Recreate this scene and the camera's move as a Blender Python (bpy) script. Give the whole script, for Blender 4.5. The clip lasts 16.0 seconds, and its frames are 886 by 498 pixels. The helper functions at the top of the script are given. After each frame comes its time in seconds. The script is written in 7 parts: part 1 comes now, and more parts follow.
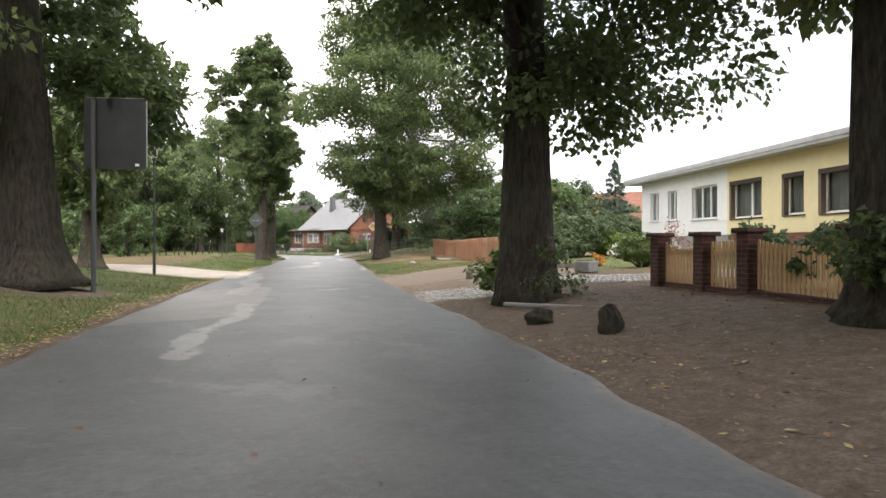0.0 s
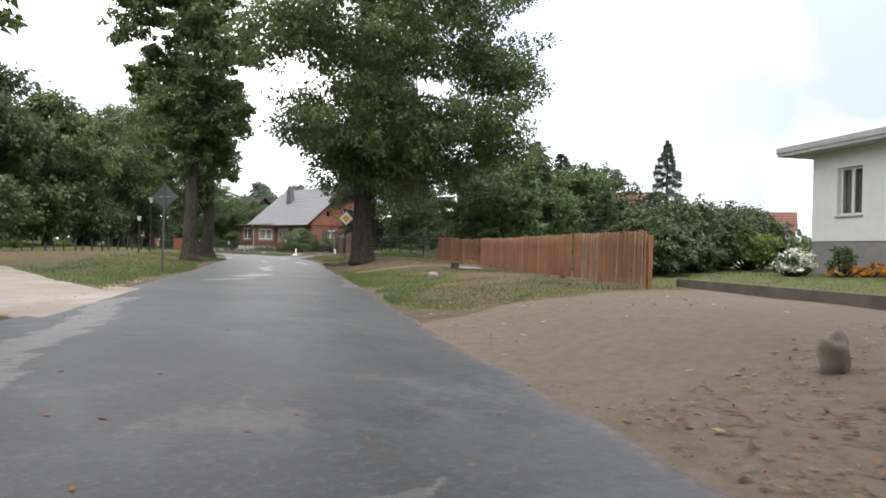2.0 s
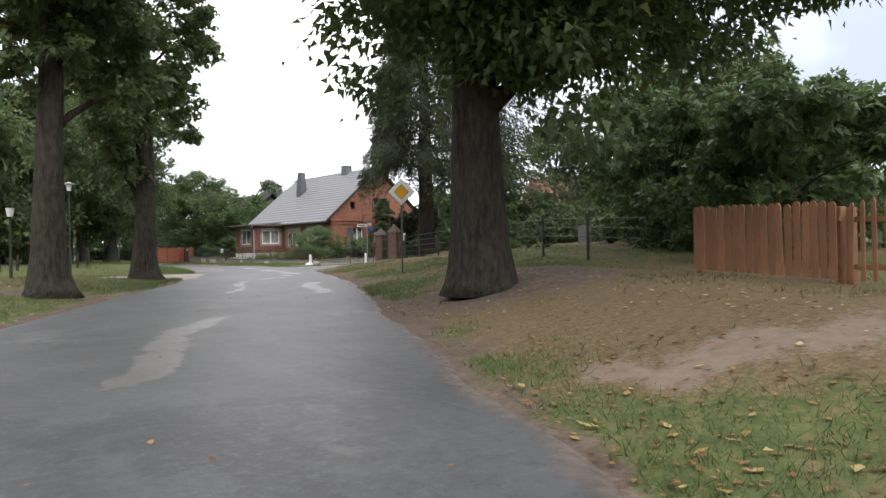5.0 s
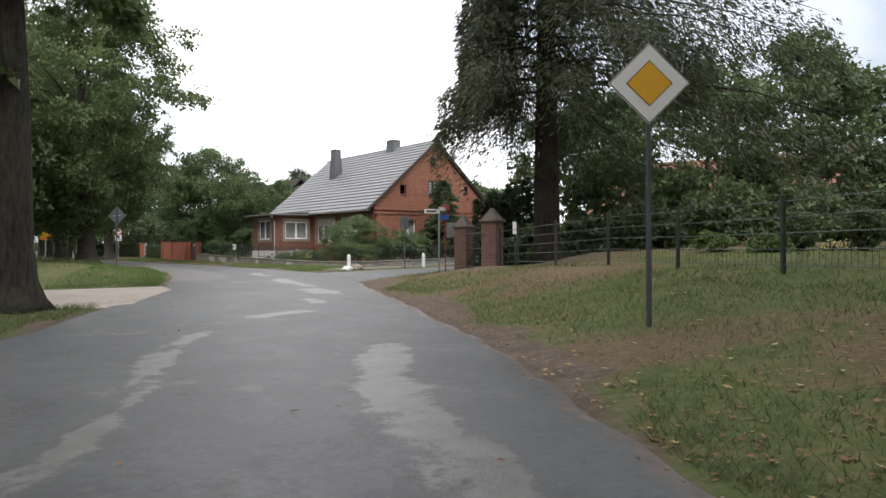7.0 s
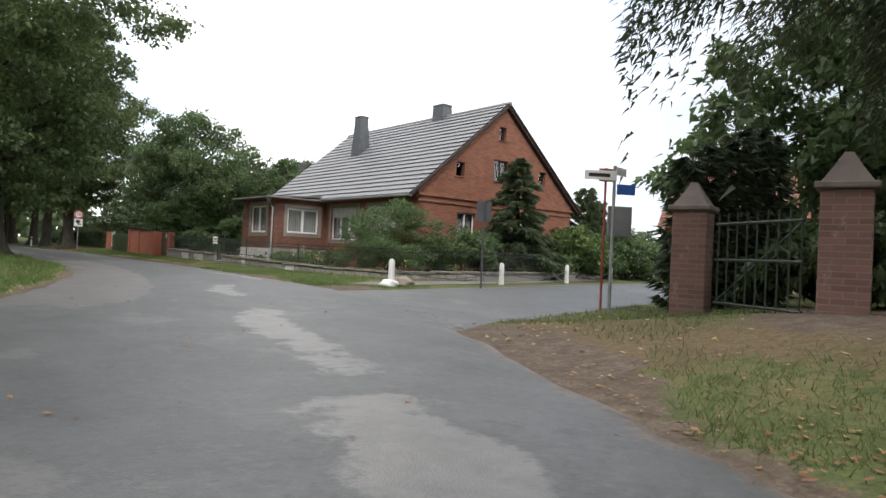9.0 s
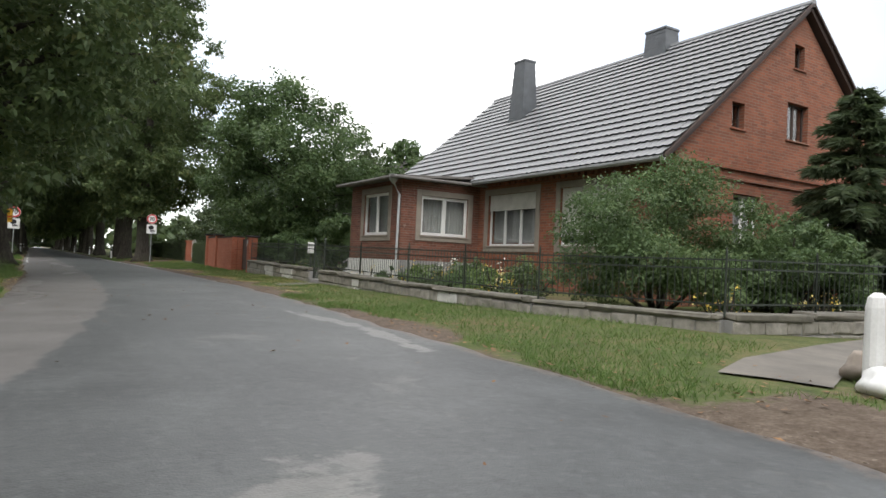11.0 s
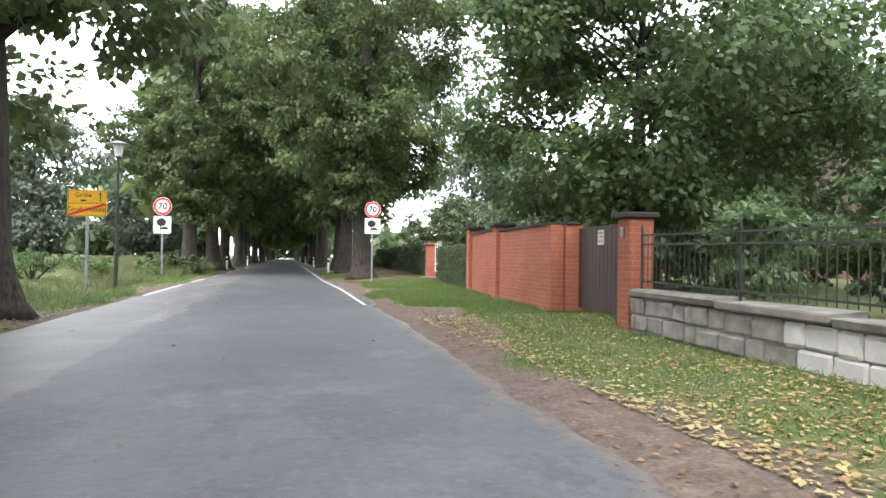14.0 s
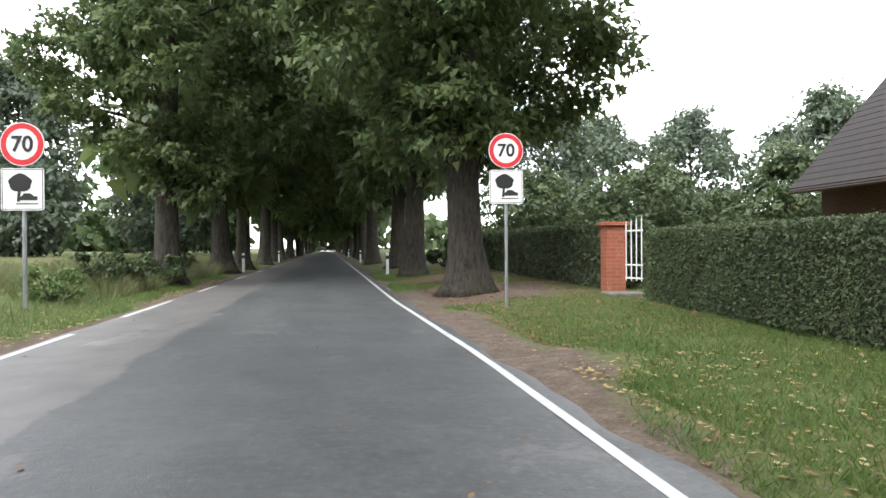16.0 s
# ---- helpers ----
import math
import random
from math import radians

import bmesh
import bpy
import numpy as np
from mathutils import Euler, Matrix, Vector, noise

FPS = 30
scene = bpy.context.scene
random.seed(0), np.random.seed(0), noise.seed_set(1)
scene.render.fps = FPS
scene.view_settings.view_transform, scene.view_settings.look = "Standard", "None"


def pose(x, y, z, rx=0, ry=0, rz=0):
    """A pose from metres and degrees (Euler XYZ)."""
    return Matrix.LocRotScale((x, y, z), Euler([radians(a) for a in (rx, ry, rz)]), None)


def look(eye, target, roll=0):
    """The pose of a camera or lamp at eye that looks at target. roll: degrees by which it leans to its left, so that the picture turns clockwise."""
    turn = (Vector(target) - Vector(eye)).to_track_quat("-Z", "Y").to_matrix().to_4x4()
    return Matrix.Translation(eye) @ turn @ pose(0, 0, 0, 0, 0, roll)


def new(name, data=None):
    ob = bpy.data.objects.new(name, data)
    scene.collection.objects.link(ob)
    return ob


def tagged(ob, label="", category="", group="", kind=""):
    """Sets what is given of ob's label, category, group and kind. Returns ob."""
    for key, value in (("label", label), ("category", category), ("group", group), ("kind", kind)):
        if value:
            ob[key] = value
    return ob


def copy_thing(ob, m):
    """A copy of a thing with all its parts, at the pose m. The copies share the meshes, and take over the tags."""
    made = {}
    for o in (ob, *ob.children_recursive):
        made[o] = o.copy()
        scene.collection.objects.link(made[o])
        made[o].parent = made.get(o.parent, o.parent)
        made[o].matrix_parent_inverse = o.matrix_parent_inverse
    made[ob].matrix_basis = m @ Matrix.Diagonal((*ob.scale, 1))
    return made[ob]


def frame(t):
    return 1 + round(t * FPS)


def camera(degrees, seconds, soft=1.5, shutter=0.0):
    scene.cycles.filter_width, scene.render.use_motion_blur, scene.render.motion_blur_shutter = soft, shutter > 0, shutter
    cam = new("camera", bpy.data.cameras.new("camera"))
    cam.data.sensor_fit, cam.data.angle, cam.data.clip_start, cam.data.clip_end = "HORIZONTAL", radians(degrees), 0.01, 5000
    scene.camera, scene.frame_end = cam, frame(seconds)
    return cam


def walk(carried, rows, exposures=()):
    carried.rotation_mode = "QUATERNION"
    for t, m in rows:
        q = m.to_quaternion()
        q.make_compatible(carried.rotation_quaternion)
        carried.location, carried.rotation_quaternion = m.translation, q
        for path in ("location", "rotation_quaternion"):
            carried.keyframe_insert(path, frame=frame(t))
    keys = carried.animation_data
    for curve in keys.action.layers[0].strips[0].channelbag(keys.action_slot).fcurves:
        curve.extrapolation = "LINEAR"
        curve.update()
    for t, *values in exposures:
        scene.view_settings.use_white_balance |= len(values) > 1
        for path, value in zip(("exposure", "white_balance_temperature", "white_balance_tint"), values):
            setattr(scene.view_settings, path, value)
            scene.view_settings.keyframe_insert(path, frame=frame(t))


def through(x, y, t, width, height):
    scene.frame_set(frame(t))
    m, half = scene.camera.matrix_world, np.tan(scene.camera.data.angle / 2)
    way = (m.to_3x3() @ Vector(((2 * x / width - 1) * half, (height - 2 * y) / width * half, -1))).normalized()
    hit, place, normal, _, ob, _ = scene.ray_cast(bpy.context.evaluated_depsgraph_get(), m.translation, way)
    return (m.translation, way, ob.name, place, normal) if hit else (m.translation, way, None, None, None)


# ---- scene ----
cam = camera(67.5, 16.0)
PATH = [
    (0, (3.55, -1.235, 0.182), (4.76, 0.358, 0.175), 0.0),
    (0.5, (5.116, 1.967, 0.197), (6.338, 3.55, 0.198), 0.6),
    (1, (6.657, 5.214, 0.147), (7.897, 6.783, 0.156), 0.9),
    (1.5, (8.308, 8.351, 0.124), (9.576, 9.897, 0.134), 1.5),
    (2, (10.066, 11.52, 0.109), (11.377, 13.03, 0.111), 1.5),
    (2.5, (11.815, 14.586, 0.098), (13.164, 16.062, 0.099), 1.5),
    (3, (13.637, 17.675, 0.085), (15.014, 19.126, 0.081), 1.1),
    (3.5, (15.327, 20.637, 0.081), (16.7, 22.091, 0.075), 0.9),
    (4, (17.085, 23.777, 0.055), (18.427, 25.26, 0.053), -0.2),
    (6.5, (25.103, 39.224, 0.182), (26.306, 40.822, 0.175), -0.3),
    (7, (26.675, 42.506, 0.185), (27.874, 44.107, 0.179), -0.3),
    (7.5, (28.192, 45.633, 0.16), (29.405, 47.224, 0.159), 0.5),
    (8, (29.613, 48.842, 0.114), (30.846, 50.417, 0.12), 1.8),
    (10.5, (35.577, 64.139, -0.098), (36.602, 65.856, -0.054), 3.0),
    (11, (36.428, 67.433, -0.077), (37.373, 69.195, -0.031), 2.7),
    (11.5, (37.182, 70.598, -0.062), (38.049, 72.4, -0.018), 2.9),
    (12, (37.805, 73.88, -0.019), (38.589, 75.719, 0.02), 2.3),
    (12.5, (38.251, 77.101, 0.017), (38.948, 78.975, 0.056), 2.2),
    (13, (38.495, 80.537, 0.026), (39.075, 82.45, 0.067), 1.3),
    (13.5, (38.574, 83.801, 0.043), (39.029, 85.748, 0.076), 0.6),
    (14, (38.438, 87.28, 0.083), (38.766, 89.253, 0.112), 0.9),
    (14.5, (38.256, 90.582, 0.102), (38.49, 92.568, 0.133), 0.7),
    (15, (38.039, 94.061, 0.137), (38.237, 96.051, 0.158), 0.3),
    (15.5, (37.85, 97.333, 0.184), (38.053, 99.322, 0.194), 0.1),
    (16, (37.602, 100.893, 0.229), (37.813, 102.882, 0.223), -0.4),
]
EXPOSURE = [(0, 0.95, 6750, 14), (1.5, 0.62, 6500, 14), (2.5, 0.28, 6500, 14), (4, 0.3, 6450, 15), (6.5, 0.2, 6500, 14), (8, 0.12, 6500, 13), (10.5, 0.1, 6500, 11), (11.5, 0.32, 6450, 11), (12.5, 0.9, 6200, 14), (13.5, 1.45, 6200, 14), (14.5, 1.6, 6200, 13), (15, 1.47, 6200, 11), (16, 1.12, 6300, 12)]
walk(cam, [(t, look(eye, target, roll)) for t, eye, target, roll in PATH], EXPOSURE)


# ---- world and light: bright overcast ----
world = bpy.data.worlds.new("overcast")
scene.world = world
world.use_nodes = True
wn, wl = world.node_tree.nodes, world.node_tree.links
wn.clear()
wo = wn.new("ShaderNodeOutputWorld")
bg = wn.new("ShaderNodeBackground")
sky = wn.new("ShaderNodeTexSky")
sky.sky_type, sky.sun_disc = "NISHITA", False
sky.sun_elevation, sky.sun_rotation = radians(52), radians(211)
gain = wn.new("ShaderNodeVectorMath")
gain.operation = "SCALE"
gain.inputs["Scale"].default_value = 0.13
wl.new(sky.outputs[0], gain.inputs[0])
tco = wn.new("ShaderNodeTexCoord")
cl = wn.new("ShaderNodeTexNoise")
cl.inputs["Scale"].default_value, cl.inputs["Detail"].default_value = 2.2, 4.0
wl.new(tco.outputs["Generated"], cl.inputs["Vector"])
cr = wn.new("ShaderNodeValToRGB")
cr.color_ramp.elements[0].position, cr.color_ramp.elements[0].color = 0.36, (0.4, 0.4, 0.4, 1)
cr.color_ramp.elements[1].position, cr.color_ramp.elements[1].color = 0.55, (1, 1, 1, 1)
wl.new(cl.outputs["Fac"], cr.inputs[0])
wm = wn.new("ShaderNodeMix")
wm.data_type = "RGBA"
wl.new(cr.outputs[0], wm.inputs["Factor"])
wl.new(gain.outputs[0], wm.inputs["A"])
wm.inputs["B"].default_value = (1.0, 1.0, 1.0, 1)
# thinner, bluer cloud towards the east
east = wn.new("ShaderNodeVectorMath")
east.operation = "DOT_PRODUCT"
east.inputs[1].default_value = (0.95, 0.22, 0.18)
wl.new(tco.outputs["Generated"], east.inputs[0])
thin = wn.new("ShaderNodeMapRange")
thin.inputs[1].default_value, thin.inputs[2].default_value, thin.inputs[4].default_value = 0.72, 1.0, 1.0
wl.new(east.outputs["Value"], thin.inputs[0])
soft = wn.new("ShaderNodeMapRange")
soft.inputs[1].default_value, soft.inputs[2].default_value = 0.28, 0.50
wl.new(cl.outputs["Fac"], soft.inputs[0])
both = wn.new("ShaderNodeMath")
both.operation = "MULTIPLY"
wl.new(thin.outputs[0], both.inputs[0])
wl.new(soft.outputs[0], both.inputs[1])
wc = wn.new("ShaderNodeMix")
wc.data_type = "RGBA"
wl.new(both.outputs[0], wc.inputs["Factor"])
wl.new(wm.outputs["Result"], wc.inputs["A"])
wc.inputs["B"].default_value = (0.30, 0.35, 0.40, 1)
wl.new(wc.outputs["Result"], bg.inputs["Color"])
bg.inputs["Strength"].default_value = 1.9
wl.new(bg.outputs[0], wo.inputs[0])

sun = new("sun", bpy.data.lights.new("sun", "SUN"))
sun.data.energy, sun.data.angle, sun.data.color = 1.5, radians(25), (1.0, 0.97, 0.92)
sun.matrix_world = look((0, 0, 30), (12, 20, 0))

# ---- materials ----
def mat(name, build):
    m = bpy.data.materials.new(name)
    m.use_nodes = True
    nt = m.node_tree
    nt.nodes.clear()
    build(N(nt))
    return m


class N:
    """Small wrapper to write node graphs briefly."""

    def __init__(self, nt):
        self.nt = nt
        self.out = nt.nodes.new("ShaderNodeOutputMaterial")

    def node(self, kind, data_type="", blend_type="", operation="", attribute_name=""):
        n = self.nt.nodes.new("ShaderNode" + kind)
        if data_type:
            n.data_type = data_type
        if blend_type:
            n.blend_type = blend_type
        if operation:
            n.operation = operation
        if attribute_name:
            n.attribute_name = attribute_name
        return n

    def link(self, a, b):
        self.nt.links.new(a, b)

    def coords(self, obj=True):
        return self.node("TexCoord").outputs["Object"]

    def position(self):
        return self.node("NewGeometry").outputs["Position"]

    def scaled(self, vec, s):
        n = self.node("Mapping")
        n.inputs["Scale"].default_value = s if isinstance(s, tuple) else (s, s, s)
        self.link(vec, n.inputs["Vector"])
        return n.outputs[0]

    def noise(self, vec, scale, detail=4.0, rough=0.55):
        n = self.node("TexNoise")
        n.inputs["Scale"].default_value, n.inputs["Detail"].default_value, n.inputs["Roughness"].default_value = scale, detail, rough
        self.link(vec, n.inputs["Vector"])
        return n.outputs["Fac"]

    def ramp(self, fac, stops):
        n = self.node("ValToRGB")
        e = n.color_ramp.elements
        while len(e) < len(stops):
            e.new(0.5)
        for k, (p, c) in zip(e, stops):
            k.position, k.color = p, (*c, 1) if len(c) == 3 else c
        self.link(fac, n.inputs[0])
        return n.outputs[0]

    def value(self, fac, a, b, lo=0.0, hi=1.0):
        n = self.node("MapRange")
        n.inputs[1].default_value, n.inputs[2].default_value = a, b
        n.inputs[3].default_value, n.inputs[4].default_value = lo, hi
        self.link(fac, n.inputs[0])
        return n.outputs[0]

    def mix(self, fac, a, b, how="MIX"):
        n = self.node("Mix", data_type="RGBA", blend_type=how)
        for v, slot in ((fac, "Factor"), (a, "A"), (b, "B")):
            if hasattr(v, "is_output"):
                self.link(v, n.inputs[slot])
            elif slot == "Factor":
                n.inputs[slot].default_value = v
            else:
                n.inputs[slot].default_value = (*v, 1)
        return n.outputs["Result"]

    def math(self, op, a, b=0.0):
        n = self.node("Math", operation=op)
        for v, i in ((a, 0), (b, 1)):
            if hasattr(v, "is_output"):
                self.link(v, n.inputs[i])
            else:
                n.inputs[i].default_value = v
        return n.outputs[0]

    def surface(self, color, rough=0.7, metal=0.0, bump=None, strength=0.3, dist=0.01, spec=0.5):
        p = self.node("BsdfPrincipled")
        for v, slot in ((color, "Base Color"), (rough, "Roughness"), (metal, "Metallic"), (spec, "Specular IOR Level")):
            if hasattr(v, "is_output"):
                self.link(v, p.inputs[slot])
            elif slot == "Base Color":
                p.inputs[slot].default_value = (*v, 1)
            else:
                p.inputs[slot].default_value = v
        if bump is not None:
            b = self.node("Bump")
            b.inputs["Strength"].default_value, b.inputs["Distance"].default_value = strength, dist
            self.link(bump, b.inputs["Height"])
            self.link(b.outputs[0], p.inputs["Normal"])
        self.link(p.outputs[0], self.out.inputs[0])
        return p


def plain(name, color, rough=0.6, metal=0.0, vary=0.15, scale=3.0, fine=40.0, spec=0.5, each=0.0):
    """A surface of one paint or stone with mottling at two scales and fine relief."""
    def build(n):
        v = n.position() if each else n.coords()
        a, b = n.noise(v, scale), n.noise(v, fine, 2)
        lo, hi = tuple(c * (1 - vary) for c in color), tuple(min(1, c * (1 + vary)) for c in color)
        c = n.ramp(a, [(0.3, lo), (0.7, hi)])
        c = n.mix(n.value(b, 0.35, 0.65, 0, 0.25), c, tuple(k * 0.7 for k in color))
        if each:
            c = n.mix(n.math("MULTIPLY", n.node("ObjectInfo").outputs["Random"], each), c, tuple(k * 0.45 for k in color))
        n.surface(c, n.value(a, 0.3, 0.7, rough - 0.08, min(1, rough + 0.08)), metal, b, 0.15, 0.004, spec)
    return mat(name, build)


def leaf_mat(name, stops, gloss=0.5, through=0.25):
    def build(n):
        r = n.node("NewGeometry").outputs["Random Per Island"]
        big = n.noise(n.position(), 0.45, 3)
        f = n.math("ADD", n.math("MULTIPLY", r, 0.6), n.math("MULTIPLY", n.value(big, 0.3, 0.7), 0.4))
        c = n.ramp(f, stops)
        p = n.surface(c, gloss, spec=0.35)
        t = n.node("BsdfTranslucent")
        n.link(n.mix(0.4, c, (0.18, 0.25, 0.095), "MIX"), t.inputs["Color"])
        mx = n.node("MixShader")
        mx.inputs[0].default_value = through
        n.link(p.outputs[0], mx.inputs[1])
        n.link(t.outputs[0], mx.inputs[2])
        n.link(mx.outputs[0], n.out.inputs[0])
    return mat(name, build)


LINDEN = leaf_mat("linden_leaves", [(0.0, (0.051, 0.081, 0.034)), (0.5, (0.092, 0.134, 0.052)), (0.85, (0.151, 0.183, 0.067)), (1.0, (0.277, 0.255, 0.093))], through=0.38)
GREEN = leaf_mat("garden_leaves", [(0.0, (0.048, 0.086, 0.034)), (0.5, (0.086, 0.141, 0.055)), (1.0, (0.164, 0.222, 0.086))], through=0.36)
BRIGHT = leaf_mat("shrub_leaves", [(0.0, (0.055, 0.098, 0.030)), (0.5, (0.105, 0.163, 0.044)), (1.0, (0.204, 0.267, 0.081))])
DARK = leaf_mat("dark_leaves", [(0.0, (0.043, 0.068, 0.033)), (0.6, (0.079, 0.111, 0.049)), (1.0, (0.146, 0.176, 0.075))], through=0.3)
NEEDLE = leaf_mat("needles", [(0.0, (0.046, 0.070, 0.039)), (0.6, (0.081, 0.110, 0.057)), (1.0, (0.157, 0.179, 0.094))], 0.6, 0.38)
DARKNEEDLE = leaf_mat("dark_needles", [(0.0, (0.026, 0.044, 0.024)), (0.6, (0.048, 0.07, 0.036)), (1.0, (0.085, 0.105, 0.055))], 0.6, 0.15)
LARCH = leaf_mat("larch_needles", [(0.0, (0.026, 0.032, 0.019)), (0.6, (0.047, 0.055, 0.028)), (1.0, (0.088, 0.094, 0.047))], 0.6, 0.25)
BLUE = leaf_mat("blue_needles", [(0.0, (0.055, 0.08, 0.065)), (0.6, (0.10, 0.135, 0.11)), (1.0, (0.18, 0.215, 0.18))], 0.6, 0.45)
LUSH = leaf_mat("lush_grass_blades", [(0.0, (0.058, 0.115, 0.024)), (0.6, (0.1, 0.172, 0.036)), (0.85, (0.15, 0.19, 0.055)), (1.0, (0.25, 0.21, 0.1))], 0.6, 0.3)
GRASS = leaf_mat("grass_blades", [(0.0, (0.045, 0.078, 0.024)), (0.5, (0.085, 0.122, 0.038)), (0.75, (0.13, 0.14, 0.055)), (0.9, (0.19, 0.155, 0.08)), (1.0, (0.27, 0.21, 0.12))], 0.6, 0.3)
TALL = leaf_mat("tall_dry_grass", [(0.0, (0.06, 0.09, 0.03)), (0.5, (0.12, 0.135, 0.055)), (0.85, (0.18, 0.15, 0.075)), (1.0, (0.28, 0.21, 0.12))], 0.6, 0.3)
FALLEN = leaf_mat("fallen_leaves", [(0.0, (0.16, 0.09, 0.03)), (0.4, (0.32, 0.22, 0.07)), (0.75, (0.40, 0.33, 0.14)), (1.0, (0.46, 0.40, 0.24))], 0.6, 0.1)
BROWNLEAF = leaf_mat("brown_leaf_litter", [(0.0, (0.10, 0.05, 0.025)), (0.5, (0.20, 0.10, 0.045)), (0.85, (0.30, 0.17, 0.075)), (1.0, (0.42, 0.31, 0.17))], 0.7, 0.1)
# leaf green greyed and blued: distance haze painted into the colour
HAZEGREEN = leaf_mat("hazed_leaves", [(0.0, (0.062, 0.085, 0.06)), (0.5, (0.10, 0.13, 0.092)), (1.0, (0.17, 0.205, 0.15))], 0.6, 0.3)
GRIT = leaf_mat("soil_grit", [(0.0, (0.05, 0.036, 0.027)), (0.6, (0.12, 0.092, 0.07)), (0.9, (0.22, 0.18, 0.145)), (1.0, (0.38, 0.34, 0.29))], 0.95, 0.0)
FLOWER = leaf_mat("petals", [(0.0, (0.55, 0.16, 0.03)), (0.5, (0.75, 0.55, 0.08)), (1.0, (0.8, 0.74, 0.62))], 0.5, 0.2)

HEDGE = leaf_mat("hedge_leaves", [(0.0, (0.038, 0.058, 0.026)), (0.6, (0.066, 0.095, 0.040)), (1.0, (0.12, 0.15, 0.065))], 0.55, 0.2)
ORANGE = leaf_mat("orange_petals", [(0.0, (0.10, 0.16, 0.04)), (0.3, (0.62, 0.24, 0.03)), (0.8, (0.75, 0.38, 0.05)), (1.0, (0.8, 0.55, 0.12))], 0.5, 0.2)
REDLEAF = leaf_mat("red_leaves", [(0.0, (0.12, 0.035, 0.03)), (0.5, (0.26, 0.07, 0.05)), (1.0, (0.45, 0.17, 0.09))], 0.5, 0.25)
SHOOT = leaf_mat("fresh_shoots", [(0.0, (0.09, 0.15, 0.035)), (0.5, (0.17, 0.26, 0.06)), (1.0, (0.30, 0.38, 0.11))], 0.5, 0.5)
WHITEPETAL = leaf_mat("white_petals", [(0.0, (0.6, 0.6, 0.5)), (1.0, (0.85, 0.85, 0.8))], 0.5, 0.2)


def bark_build(dark, light):
    def build(n):
        v = n.scaled(n.coords(), (1, 1, 0.22))
        a, b = n.noise(v, 15, 7, 0.72), n.noise(n.coords(), 1.1, 3)
        c = n.ramp(a, [(0.35, dark), (0.62, light)])
        c = n.mix(n.value(b, 0.45, 0.7, 0, 0.5), c, (0.075, 0.078, 0.05))
        n.surface(c, 0.92, bump=a, strength=1.0, dist=0.06, spec=0.15)
    return build


BARK = mat("linden_bark", bark_build((0.020, 0.018, 0.015), (0.074, 0.065, 0.053)))
FIRBARK = mat("fir_bark", bark_build((0.012, 0.010, 0.009), (0.042, 0.033, 0.027)))


def asphalt_build(k, bleach):
    def build(n):
        v = n.position()
        big, mid, fine, grit = n.noise(v, 0.22, 5, 0.6), n.noise(v, 1.3, 6, 0.68), n.noise(v, 90, 2), n.noise(v, 16, 4, 0.7)
        t = lambda g: (g * k * 0.95, g * k, g * k * 0.985)
        spot = n.noise(v, 5.5, 7, 0.75)
        c = n.ramp(n.math("ADD", n.math("MULTIPLY", mid, 0.55), n.math("MULTIPLY", spot, 0.45)), [(0.36, t(0.040)), (0.50, t(0.062)), (0.64, t(0.092))])
        c = n.mix(n.value(big, 0.50, 0.62, 0, 0.5), c, t(0.090))
        c = n.mix(n.value(big, 0.46, 0.36, 0, 0.45), c, t(0.042))
        track = n.noise(n.scaled(v, (1.1, 0.22, 1)), 0.9, 5, 0.6)
        c = n.mix(n.value(track, 0.52, 0.64, 0, 0.4), c, t(0.10))
        worn = n.noise(n.scaled(v, (0.6, 0.45, 1)), 1.1, 9, 0.78)
        c = n.mix(n.value(worn, 0.565, 0.61, 0, bleach), c, (0.145 * k, 0.144 * k, 0.133 * k))
        tar = n.noise(n.scaled(v, (0.8, 0.5, 1)), 0.8, 8, 0.72)
        c = n.mix(n.value(tar, 0.575, 0.60, 0, 0.55), c, t(0.033))
        c = n.mix(n.value(grit, 0.54, 0.66, 0, 0.5), c, t(0.125))
        c = n.mix(n.value(grit, 0.44, 0.32, 0, 0.55), c, t(0.026))
        c = n.mix(n.value(fine, 0.3, 0.7, 0, 0.25), c, t(0.10))
        wr = n.node("Attribute", attribute_name="wear").outputs["Fac"]
        rag = n.math("ADD", n.math("MULTIPLY", wr, 0.8), n.math("MULTIPLY", n.math("SUBTRACT", n.noise(v, 1.7, 9, 0.75), 0.5), 2.2))
        patch = n.value(rag, 0.44, 0.62)
        c = n.mix(n.math("MULTIPLY", patch, 0.6), c, n.ramp(n.noise(v, 3.5, 8, 0.78), [(0.3, (0.10, 0.099, 0.092)), (0.7, (0.24, 0.23, 0.21))]))
        old = n.math("ADD", n.node("Attribute", attribute_name="old").outputs["Fac"], n.math("MULTIPLY", n.math("SUBTRACT", n.noise(v, 1.0, 6, 0.7), 0.5), 0.7))
        c = n.mix(n.value(old, 0.47, 0.53, 0, 0.8), c, n.ramp(mid, [(0.3, (0.105, 0.098, 0.092)), (0.7, (0.17, 0.16, 0.15))]))
        dust = n.math("ADD", n.node("Attribute", attribute_name="dust").outputs["Fac"], n.math("MULTIPLY", n.math("SUBTRACT", n.noise(v, 2.4, 9, 0.8), 0.5), 1.8))
        c = n.mix(n.value(dust, 0.5, 0.72, 0, 0.75), c, n.ramp(n.noise(v, 9, 6, 0.75), [(0.34, (0.065, 0.048, 0.037)), (0.66, (0.20, 0.16, 0.128))]))
        n.surface(c, n.value(patch, 0, 1, 0.52, 0.40), bump=n.math("ADD", fine, grit), strength=0.35, dist=0.008, spec=0.4)
    return build


